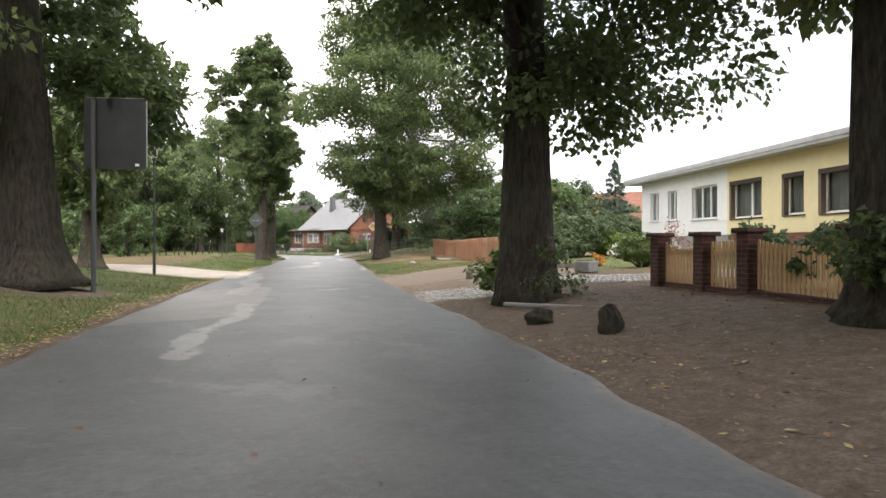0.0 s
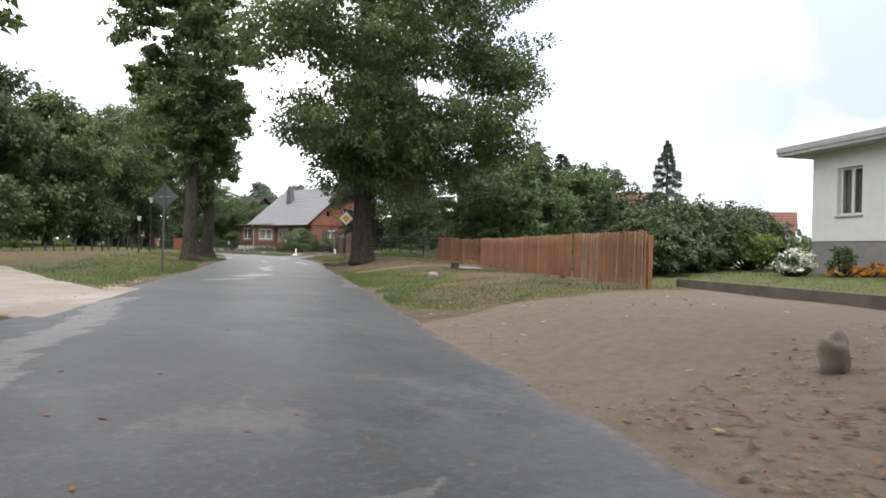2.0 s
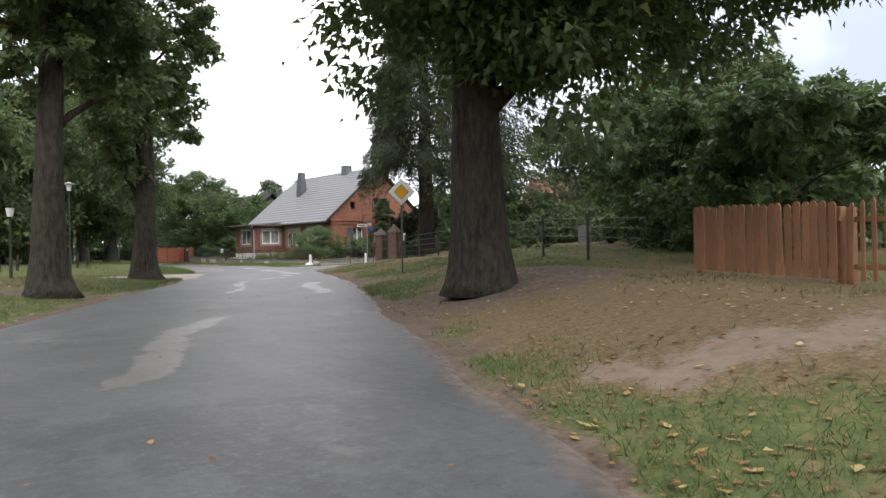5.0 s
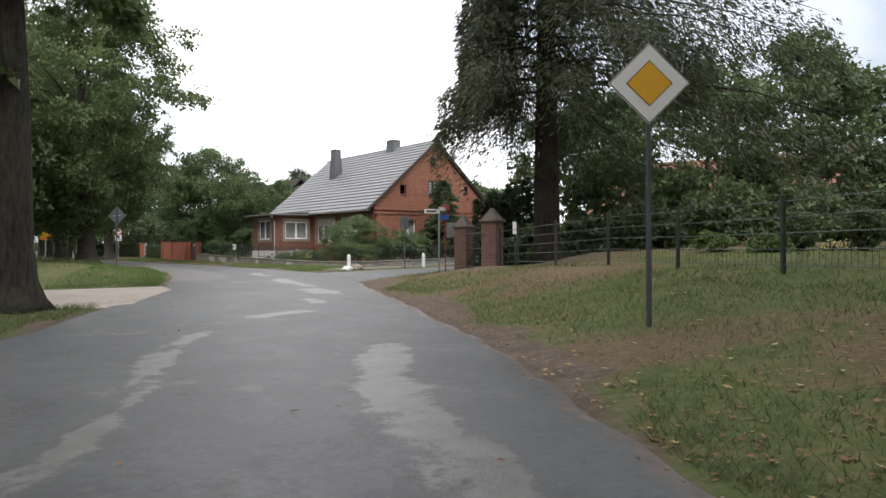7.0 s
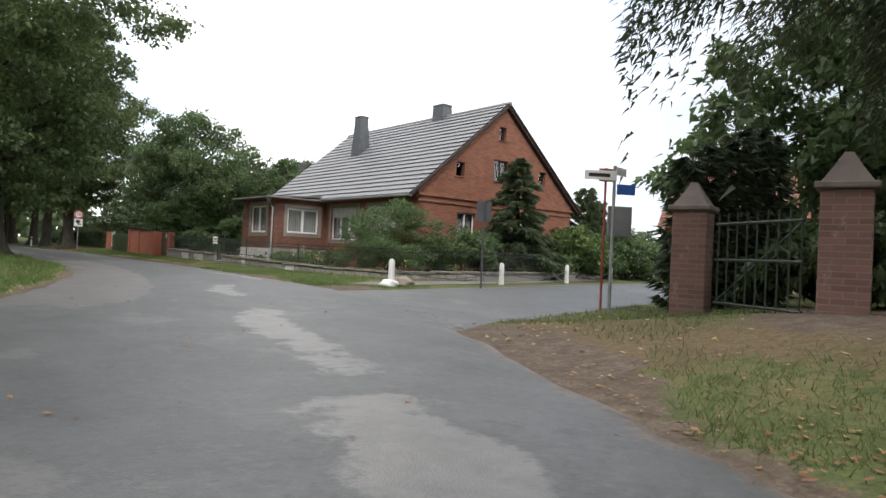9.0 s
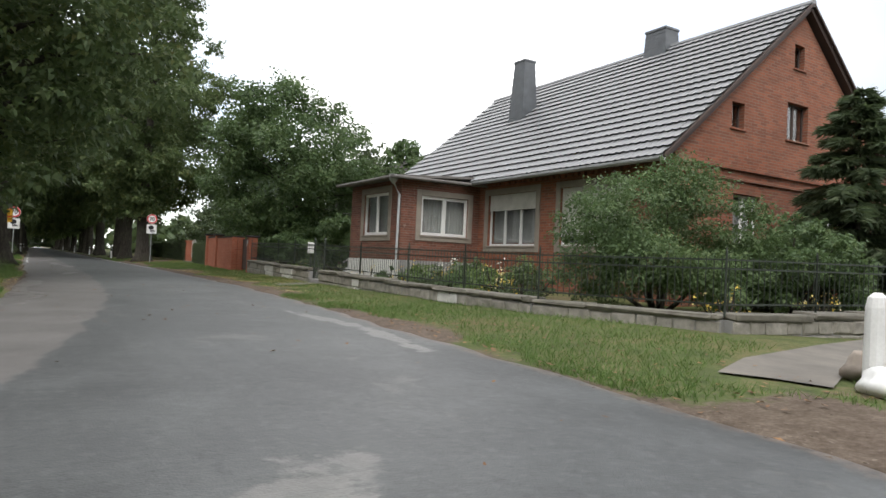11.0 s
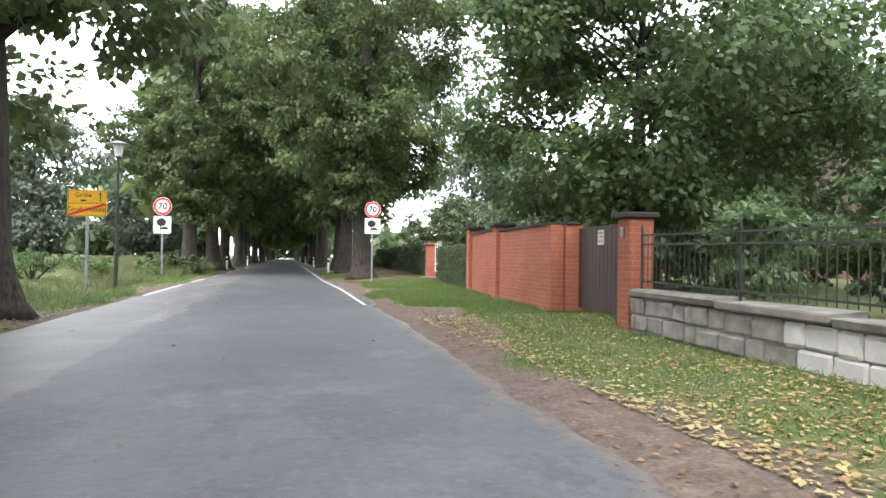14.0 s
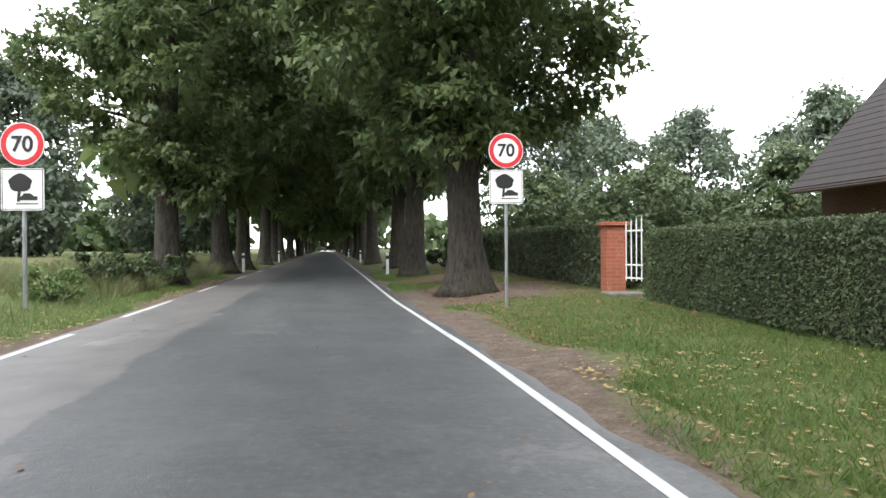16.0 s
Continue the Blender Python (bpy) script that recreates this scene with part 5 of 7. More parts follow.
def priority(x, y, top, rz, label, back=False, half=0.43):
    t, h = post_sign("priority_sign", x, y, top - 0.1, rz, label, SIGNBACK)
    c = top - half - (up(x, y) - 0.05)
    p = part("plate", plate(diamond(half), 0.012), SIGNBACK if back else SIGNWHITE, t, m=pose(0, 0, c) if not back else pose(0, 0.10, c))
    if not back:
        part("black_rim", plate(diamond(half * 0.985), 0.002), SIGNBLACK, t, m=pose(0, -0.003, c))
        part("white_field", plate(diamond(half * 0.955), 0.002), SIGNWHITE, t, m=pose(0, -0.006, c))
        part("black_border", plate(diamond(half * 0.57), 0.002), SIGNBLACK, t, m=pose(0, -0.009, c))
        part("yellow_field", plate(diamond(half * 0.54), 0.002), SIGNYELLOW, t, m=pose(0, -0.012, c))
    else:
        part("clamp", box(-0.18, 0.075, c - 0.02, 0.18, 0.098, c + 0.02), GALV, t)
    return t


priority(32.62, 46.8, 2.33, -37, "yellow and white diamond priority road sign on a grey post")
priority(32.8, 75.3, 2.11, -40, "back of a diamond-shaped road sign on a post", True)
priority(17.45, 34.2, 2.06, -40, "back of a diamond-shaped road sign on a post", True)


def rounded(x0, z0, x1, z1, r, k=4):
    out = []
    for cx, cz, a0 in ((x1 - r, z0 + r, -90), (x1 - r, z1 - r, 0), (x0 + r, z1 - r, 90), (x0 + r, z0 + r, 180)):
        for i in range(k + 1):
            a = radians(a0 + 90 * i / k)
            out.append((cx + r * math.cos(a), cz + r * math.sin(a)))
    return out


def limit_sign(x, y, top, base, rz):
    t, h = post_sign("speed_limit_sign", x, y, top - 0.05, rz, "round 70 speed limit sign above a tree collision warning panel", GALV, 0.028, base)
    c = top - 0.3 - (base - 0.05)
    part("disc", disc(0.30, 0.01), SIGNWHITE, t, m=pose(0, 0, c))
    part("red_ring", disc(0.288, 0.002, 40, 0.215), SIGNRED, t, m=pose(0, -0.003, c))
    text_part("numerals", "70", 0.30, SIGNBLACK, t, pose(0, -0.005, c - 0.005, 90, 0, 0), bold=0.006)
    q = part("panel", plate(rounded(-0.29, -0.29, 0.29, 0.29, 0.03), 0.01), SIGNWHITE, t, m=pose(0, 0, c - 0.62))
    part("panel_rim", bars([(-0.275, -0.275, 0.275, -0.268), (-0.275, 0.268, 0.275, 0.275), (-0.275, -0.268, -0.268, 0.268), (0.268, -0.268, 0.275, 0.268)], -0.003, 0), SIGNBLACK, t, m=pose(0, 0, c - 0.62))
    crown = [(-0.03 + 0.155 * math.cos(a) * (1 + 0.06 * math.sin(7 * a)), 0.09 + 0.125 * math.sin(a) * (1 + 0.06 * math.sin(5 * a))) for a in np.linspace(0, 2 * math.pi, 36, endpoint=False)]
    part("tree_mark", plate(crown, 0.002), SIGNBLACK, t, m=pose(0, -0.004, c - 0.62))
    part("tree_trunk_mark", plate([(-0.075, -0.17), (-0.035, -0.17), (-0.02, 0.0), (-0.06, 0.0)], 0.002), SIGNBLACK, t, m=pose(0, -0.0045, c - 0.62))
    part("car_mark", plate([(-0.03, -0.15), (0.20, -0.15), (0.205, -0.10), (0.15, -0.09), (0.11, -0.055), (0.02, -0.055), (-0.01, -0.095), (-0.03, -0.1)], 0.002), SIGNBLACK, t, m=pose(0, -0.0045, c - 0.62))
    part("ground_mark", box(-0.09, -0.002, -0.205, 0.21, 0, -0.192), SIGNBLACK, t, m=pose(0, -0.002, c - 0.62))
    return t


limit_sign(39.88, 112.05, 2.17, -0.80, -2)
limit_sign(32.83, 110.55, 1.98, -0.52, -4)

ts, _ = post_sign("town_end_sign", 32.95, 103.35, 1.45, -2, "yellow place-end sign with red diagonal bar on a post", GALV, 0.035)
tz = 1.21 - (up(32.95, 103.35) - 0.05)
part("plate", plate(rounded(-0.42, -0.30, 0.42, 0.30, 0.05), 0.012), SIGNYELLOW, ts, m=pose(0, 0, tz))
part("black_border", bars([(-0.40, -0.285, 0.40, -0.277), (-0.40, 0.277, 0.40, 0.285), (-0.405, -0.28, -0.397, 0.28), (0.397, -0.28, 0.405, 0.28), (-0.40, -0.01, 0.40, 0.0)], -0.003, 0.0), SIGNBLACK, ts, m=pose(0, 0, tz))
text_part("writing", "Gro\u00df Werzin", 0.15, SIGNBLACK, ts, pose(0, -0.004, tz - 0.145, 90, 0, 0))
text_part("writing", "Grube", 0.14, SIGNBLACK, ts, pose(-0.08, -0.004, tz + 0.18, 90, 0, 0))
part("distance_mark", box(-0.14, -0.004, 0.04, -0.02, -0.001, 0.075), SIGNBLACK, ts, m=pose(0, 0, tz))
part("arrow_mark", plate([(0.27, 0.04), (0.29, 0.04), (0.29, 0.2), (0.33, 0.18), (0.28, 0.25), (0.23, 0.18), (0.27, 0.2)], 0.002), SIGNBLACK, ts, m=pose(0, -0.004, tz))
part("red_bar", plate([(-0.395, -0.275), (-0.32, -0.275), (0.395, -0.045), (0.395, -0.012), (0.33, -0.012), (-0.395, -0.24)], 0.002), SIGNRED, ts, m=pose(0, -0.007, tz))

db, _ = post_sign("town_sign", 6.1, 14.2, 3.3, -32, "back of a large dark place sign on a steel post", SIGNBACK, 0.05)
dz = 2.56 - (up(6.1, 14.2) - 0.05)
part("plate", plate(rounded(-0.22, -0.75, 1.05, 0.75, 0.06), 0.02), DARKBACK, db, m=pose(0, 0.10, dz))
part("edge_rim", bars([(1.045, -0.7, 1.06, 0.7), (-0.15, 0.745, 1.0, 0.757)], 0.09, 0.125), GALV, db, m=pose(0, 0, dz))
part("sticker", box(0.82, 0.092, -0.68, 0.90, 0.099, -0.63), SIGNWHITE, db, m=pose(0, 0, dz))

sn, sh = post_sign("street_name_sign", 41.4, 62.4, 1.70, -30, "grey post with white street name blades and a small blue sign", GALV, 0.03)
part("name_blade", box(-0.55, -0.01, sh - 0.26, 0.02, 0.01, sh - 0.10, 0.004), SIGNWHITE, sn)
part("name_blade", box(0.02, -0.012, sh - 0.16, 0.36, 0.008, sh - 0.02, 0.004), SIGNWHITE, sn, m=pose(0, 0, 0, 0, 0, 40))
part("letter_mark", box(-0.48, -0.013, sh - 0.21, -0.1, -0.0105, sh - 0.15), SIGNBLACK, sn)
part("blue_plate", box(0.03, -0.012, sh - 0.50, 0.36, 0.0, sh - 0.32, 0.004), SIGNBLUE, sn)
bs, bh = post_sign("bus_stop_board", 42.6, 63.6, 1.9, -30, "red post with a grey timetable board and small red plate", DULLRED, 0.025)
part("board", box(0.05, -0.02, bh - 1.35, 0.55, 0.01, bh - 0.75, 0.01), GALV, bs)
part("red_plate", box(-0.16, -0.02, bh - 0.28, 0.16, 0.0, bh - 0.02, 0.01), DULLRED, bs)
fi, fh_ = post_sign("direction_sign", 45.0, 70.2, 1.74, -52, "grey back of a rectangular sign on a steel post", SIGNBACK, 0.03)
part("plate", plate(rounded(-0.24, -0.30, 0.20, 0.30, 0.04), 0.012), SIGNBACK, fi, m=pose(0, 0.09, fh_ - 0.34))

# ---- street lamps ----
def street_lamp(x, y, top, hood=True, base=None, group="street lamps", label="green steel post lamp with flat hood and clear glass"):
    z = up(x, y) - 0.05
    h = top - z
    t = thing("street_lamp", x, y, z, 0, label, "street lamp", group)
    part("post", tube([(0, 0, 0), (0, 0, 1.0), (0, 0, 1.02), (0, 0, h - 0.42)], [0.055, 0.055, 0.036, 0.034], 10), GREENIRON, t)
    part("collar", tube([(0, 0, h - 0.46), (0, 0, h - 0.38)], [0.05, 0.07], 10), GREENIRON, t)
    part("glass", tube([(0, 0, h - 0.38), (0, 0, h - 0.08)], [0.085, 0.14], 14), LAMPGLASS, t)
    if hood:
        part("hood", tube([(0, 0, h - 0.08), (0, 0, h - 0.05), (0, 0, h), (0, 0, h + 0.03)], [0.29, 0.30, 0.14, 0.05], 18), GALV, t)
    return t


street_lamp(9.45, 23.0, 3.6)
street_lamp(26.7, 65.5, 3.55)
street_lamp(32.76, 106.1, 3.05)
street_lamp(23.4, 57.1, 1.85, False, label="low lamp post with a conical white glass")


# ---- garden wall and iron fence of the brick house ----
GW = [(42.45, 95.45), (42.51, 87.0), (42.525, 86.05), (42.6, 80.5), (43.0, 76.3), (43.9, 73.4), (47.5, 73.2), (53.5, 75.6), (60, 78.4)]
GT = [-0.28, -0.39, -0.41, -0.50, -0.56, -0.55, -0.50, -0.48, -0.45]
wall_run = thing("garden_wall", 42.6, 80.5, -0.95, 0, "low grey stone block garden wall with rough coping, patched white", "wall")
rgw = np.random.default_rng(41)
WHITED = ((91.3, 92.4, 1), (88.7, 90.2, 1), (82.9, 83.5, 1), (78.3, 79.1, 0))


def rough_up(bm, rg, much):
    for v in bm.verts:
        v.co += Vector(rg.normal(0, much, 3))


for (a, b), (c, d), t0, t1 in zip(GW, GW[1:], GT, GT[1:]):
    if b == 87.0:
        continue
    ln = math.hypot(c - a, d - b)
    rz = math.degrees(math.atan2(d - b, c - a))
    m = pose(a - 42.6, b - 80.5, 0.95, 0, 0, rz)
    sl_ = (t1 - t0) / ln
    bm = box(0, -0.13, -1.05, ln, 0.13, t0 - 0.09)
    for v in bm.verts:
        v.co.z += v.co.x * sl_ * (v.co.z > -1)
    part("wall_core", bm, GREYSTUCCO, wall_run, m=m)
    u = 0.0
    while u < ln - 0.05:
        w = min(ln - u, rgw.uniform(1.0, 2.0))
        bm = box(u + 0.006, -0.19, t0 - 0.085 + u * sl_, u + w - 0.006, 0.19, t0 + u * sl_ + rgw.normal(0, 0.008), 0.02)
        rough_up(bm, rgw, 0.007)
        part("coping_stone", bm, COPING, wall_run, m=m)
        u += w
    if b > 74 or a < 44:
        for row in range(2):
            u = -0.2 * row
            while u < ln - 0.1:
                w = rgw.uniform(0.24, 0.46)
                u0, u1 = max(u, 0) + 0.003, min(u + w, ln) - 0.003
                if u1 - u0 > 0.08:
                    zt = t0 + (u0 + u1) / 2 * sl_ - 0.10
                    z1_ = zt - 0.215 * row
                    dp = 0.145 + rgw.uniform(0, 0.03)
                    bm = box(u0, -dp, z1_ - 0.2, u1, -0.1, z1_, 0.025)
                    rough_up(bm, rgw, 0.007)
                    yw = b + (d - b) * (u0 + u1) / 2 / ln
                    white_ = any(lo_ < yw < hi_ and row <= deep_ for lo_, hi_, deep_ in WHITED)
                    part("stone_block", bm, PATCH if white_ else WALLSTONE, wall_run, m=m)
                u += w


def iron_fence(x0, y0, x1, y1, z0, z1, h, label, gap=0.108, group="garden iron fence", material=GREENIRON, name="iron_fence"):
    ln = math.hypot(x1 - x0, y1 - y0)
    f = thing(name, x0, y0, z0, math.degrees(math.atan2(y1 - y0, x1 - x0)), label, "fence", group)
    sl_ = (z1 - z0) / ln
    for hz in (0.10, h - 0.16, h - 0.04):
        bm = box(0, -0.009, hz, ln, 0.009, hz + 0.022)
        for v in bm.verts:
            v.co.z += v.co.x * sl_
        part("rail", bm, material, f)
    k = int(ln / gap)
    bm = tube([(0, 0, 0), (0, 0, 0.96), (0, 0, 1)], [0.0065, 0.0065, 0.002], 5)
    me = bpy.data.meshes.new("bar")
    bm.to_mesh(me)
    bm.free()
    me.materials.append(material)
    for i in range(k):
        u = (i + 0.5) * ln / k
        ob = mesh_ob("bar", me, f)
        ob.matrix_basis = pose(u, 0, 0.06 + u * sl_) @ Matrix.Diagonal((1, 1, h - 0.04, 1))
    for u in (0.0, ln):
        part("post", tube([(u, 0, -0.05 + u * sl_), (u, 0, h + 0.08 + u * sl_), (u, 0, h + 0.13 + u * sl_)], [0.016, 0.016, 0.004], 8), material, f)
    return f


for (a, b), (c, d), t0, t1 in zip(GW, GW[1:], GT, GT[1:]):
    if b == 87.0:
        continue
    ln = math.hypot(c - a, d - b)
    k = max(1, round(ln / 2.3))
    for i in range(k):
        f0, f1 = i / k, (i + 1) / k
        iron_fence(a + (c - a) * f0, b + (d - b) * f0, a + (c - a) * f1, b + (d - b) * f1, t0 + (t1 - t0) * f0, t0 + (t1 - t0) * f1, 0.74, "dark green iron fence panel on the garden wall")

eg = thing("iron_garden_gate", 42.52, 86.98, -0.76, -90, "closed dark green iron garden gate with crossed braces", "gate")
for i in range(9):
    part("bar", tube([(0.06 + i * 0.1, 0, 0.10), (0.06 + i * 0.1, 0, 1.12), (0.06 + i * 0.1, 0, 1.16)], [0.008, 0.008, 0.002], 5), GREENIRON, eg)
for hz in (0.10, 0.92, 1.06):
    part("rail", box(0.02, -0.011, hz, 0.91, 0.011, hz + 0.026), GREENIRON, eg)
for u0, u1 in ((0.04, 0.89), (0.89, 0.04)):
    part("brace", tube([(u0, -0.016, 0.14), (u1, -0.016, 0.9)], [0.011, 0.011], 6), GREENIRON, eg)
part("boss", disc(0.045, 0.03, 16), GREENIRON, eg, m=pose(0.465, -0.03, 0.52))
part("latch", box(0.82, -0.03, 0.55, 0.90, 0.03, 0.66, 0.008), GREENIRON, eg)
for u in (-0.01, 0.94):
    part("post", tube([(u, 0, -0.2), (u, 0, 1.24), (u, 0, 1.29)], [0.032, 0.032, 0.008], 8), GREENIRON, eg)
tagged(part("gate_threshold", box(-0.14, 0, 0, 0.14, 0.93, 0.26, 0.02), GREYSTUCCO, m=pose(42.52, 86.06, -0.95)), "mossy concrete threshold below the iron garden gate", "threshold")
for i, (x0_, x1_) in enumerate(((41.22, 41.76), (41.78, 42.34))):
    xm = (x0_ + x1_) / 2
    tagged(part("path_slab", box(-(x1_ - x0_) / 2, -0.38, -0.05, (x1_ - x0_) / 2, 0.38, 0.012, 0.012), PAVING, m=pose(xm, 86.5, up(xm, 86.5) + 0.012, 0, -math.degrees(math.atan2(up(x1_, 86.5) - up(x0_, 86.5), x1_ - x0_)), 2 - 3 * i)), "worn concrete slab before the garden gate", "slab", "gate path slabs")

mb = thing("mailbox", 43.0, 88.95, -0.36, -20, "white metal mailbox fixed to the garden fence", "mailbox")
part("box", box(-0.12, -0.13, 0.44, 0.12, -0.03, 0.80, 0.012), WHITE, mb)
part("flap", box(-0.10, -0.14, 0.68, 0.10, -0.131, 0.745, 0.003), GALV, mb)
part("bracket", box(-0.03, -0.03, 0.0, 0.03, 0.0, 0.8), GREENIRON, mb)

# ---- brick wall, gate, hedges ----
def brick_run(x0, y0, x1, y1, zb, zt, label, th=0.24):
    ln = math.hypot(x1 - x0, y1 - y0)
    w = thing("brick_wall", x0, y0, zb, math.degrees(math.atan2(y1 - y0, x1 - x0)), label, "wall", "garden brick wall")
    part("panel", box(0, -th / 2, 0.08, ln, th / 2, zt - zb, 0.006), GARDENBRICK, w)
    part("footing", box(0, -th / 2 - 0.03, 0, ln, th / 2 + 0.03, 0.077, 0.01), DARKBRICK, w)
    bm = bmesh.new()
    for i in range(int(ln / 0.25)):
        box(i * 0.25 + 0.004, -th / 2 - 0.03, zt - zb + 0.003, i * 0.25 + 0.246, th / 2 + 0.03, zt - zb + 0.055, 0.006, bm)
    part("coping", bm, DARKTILE, w)
    bm = bmesh.new()
    rows_ = int((zt - zb - 0.1) / 0.077)
    for r in range(rows_):
        off = 0.125 * (r % 2)
        for i in range(int(ln / 0.25) + 1):
            u0, u1 = max(0, i * 0.25 - off) + 0.005, min(ln, i * 0.25 - off + 0.25) - 0.005
            if u1 - u0 > 0.05:
                z_ = 0.085 + r * 0.077
                p = [(u0, th / 2 + 0.008, z_), (u0, th / 2 + 0.008, z_ + 0.067), (u1, th / 2 + 0.008, z_ + 0.067), (u1, th / 2 + 0.008, z_)]
                q = [(x, th / 2, z) for x, _, z in p]
                pv, qv = [bm.verts.new(v) for v in p], [bm.verts.new(v) for v in q]
                bm.faces.new(pv)
                for k in range(4):
                    bm.faces.new((pv[k], qv[k], qv[(k + 1) % 4], pv[(k + 1) % 4]))
    return tagged(part("brick_facing", bm, BRICKS, w), kind="stuff") and w


def brick_each(n):
    r = n.node("NewGeometry").outputs["Random Per Island"]
    c = n.ramp(r, [(0.0, (0.23, 0.073, 0.044)), (0.5, (0.30, 0.098, 0.058)), (1.0, (0.37, 0.135, 0.08))])
    f = n.noise(n.coords(), 14, 4)
    c = n.mix(n.value(f, 0.4, 0.7, 0, 0.4), c, (0.22, 0.10, 0.07))
    big = n.noise(n.coords(), 0.9, 3)
    c = n.mix(n.value(big, 0.5, 0.75, 0, 0.35), c, (0.16, 0.085, 0.06))
    n.surface(c, 0.85, bump=f, strength=0.4, dist=0.006, spec=0.3)


BRICKS = mat("single_bricks", brick_each)
brick_run(42.31, 105.0, 42.25, 102.05, -0.86, 0.74, "red brick garden wall with dark coping")
brick_run(42.25, 101.75, 42.3, 98.35, -0.86, 0.70, "red brick garden wall with dark coping")
brick_run(42.42, 98.36, 42.72, 98.34, -0.86, 0.70, "short return of the red brick wall beside the gate")
for x_, y_, h_ in ((42.22, 101.9, 1.66), (42.28, 105.15, 1.70), (42.55, 95.85, 1.55)):
    pillar(x_, y_, h_, 0.36, 0, "red brick pillar of the garden wall", GARDENBRICK, DARKTILE)
gt = thing("wooden_gate", 42.66, 96.1, -0.78, 90, "closed dark brown board gate with a paper notice", "gate")
for i in range(14):
    part("board", box(i * 0.152 + 0.004, -0.015, 0.06, i * 0.152 + 0.148, 0.015, 1.42, 0.004), DARKWOOD, gt)
part("ledge", box(0, -0.05, 0.3, 2.13, -0.016, 0.42), DARKWOOD, gt)
part("ledge", box(0, -0.05, 1.1, 2.13, -0.016, 1.22), DARKWOOD, gt)
part("notice", box(1.05, 0.016, 1.12, 1.29, 0.022, 1.36), CREAM, gt, "white paper notice")
part("notice_lines", bars([(1.08, 1.30, 1.26, 1.32), (1.08, 1.24, 1.22, 1.255), (1.08, 1.17, 1.25, 1.185)], 0.0225, 0.024), SIGNBACK, gt)
bell = thing("door_bell", 42.37, 95.85, 0.35, 0, "small grey bell box on the brick pillar", "bell")
part("housing", box(-0.03, -0.04, 0.06, 0.0, 0.04, 0.2, 0.008), GALV, bell)


def hedge(x0, y0, x1, y1, h, thick, seed, count, size, label):
    """A clipped hedge: a near-black box that paints the shade inside it, with leaves over its flat faces."""
    rg = np.random.default_rng(seed)
    ln = math.hypot(x1 - x0, y1 - y0)
    z = up(x0, y0)
    t = thing("hedge", x0, y0, z - 0.05, math.degrees(math.atan2(y1 - y0, x1 - x0)), label, "hedge", "clipped hedges")
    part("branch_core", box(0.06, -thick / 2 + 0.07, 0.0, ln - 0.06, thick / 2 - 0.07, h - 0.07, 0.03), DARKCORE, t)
    f = rg.uniform(size=count)
    u = rg.uniform(0, ln, count)
    v = rg.uniform(0, h, count)
    w = rg.uniform(-thick / 2, thick / 2, count)
    jit = rg.normal(0, 0.028, count)
    p = np.where((f < 0.42)[:, None], np.stack([u, thick / 2 + jit, v], 1), np.where((f < 0.72)[:, None], np.stack([u, w, h + jit], 1), np.where((f < 0.92)[:, None], np.stack([u, -thick / 2 + jit, v], 1), np.stack([np.where(rg.uniform(size=count) < 0.5, 0, ln) + jit, w, v], 1))))
    n = rg.normal(0, 0.6, (count, 3)) + np.where((f < 0.42)[:, None], [0, 1, 0.4], np.where((f < 0.72)[:, None], [0, 0, 1], np.where((f < 0.92)[:, None], [0, -1, 0.4], [0.3, 0, 0.4])))
    n /= np.linalg.norm(n, axis=1)[:, None]
    a = np.cross(n, rg.normal(size=(count, 3)))
    a /= np.linalg.norm(a, axis=1)[:, None]
    b = np.cross(n, a)
    s = size * rg.uniform(0.6, 1.3, count)[:, None]
    quads("foliage", np.stack([p - b * s * 0.5 - a * s * 0.42, p - b * s * 0.5 + a * s * 0.42, p + b * s * 0.65], 1), HEDGE, 3, t)
    return t


# near-black: shade inside the hedges put into colour, and the planter's soil
DARKCORE = plain("hedge_shade_and_soil", (0.03, 0.035, 0.018), 0.95)
hedge(42.8, 112.1, 42.78, 105.4, 1.22, 0.9, 51, 90000, 0.035, "dense clipped dark green hedge along the verge")
hedge(42.3, 140.0, 42.75, 113.9, 1.42, 0.9, 53, 34000, 0.075, "dense clipped dark green hedge along the verge")
pillar(42.3, 113.5, 1.32, 0.38, 0, "red brick pillar beside the white garden gate", GARDENBRICK, GARDENBRICK)
wg = thing("garden_gate", 42.45, 113.2, -0.5, -70, "open white metal garden gate", "gate")
for i in range(4):
    part("bar", tube([(i * 0.14, 0, 0.06), (i * 0.14, 0, 1.12 + 0.08 * math.sin(i * 0.5)), (i * 0.14, 0, 1.2 + 0.08 * math.sin(i * 0.5))], [0.012, 0.012, 0.003], 6), WHITE, wg)
for hz in (0.1, 0.35, 1.0):
    part("rail", box(-0.02, -0.012, hz, 0.45, 0.012, hz + 0.03), WHITE, wg)
tagged(part("stone_step", box(-0.35, -0.3, 0, 0.35, 0.3, 0.08, 0.02), COPING, m=pose(42.25, 112.8, up(42.2, 112.8) - 0.03)), "worn grey stone step at the garden gate", "step")

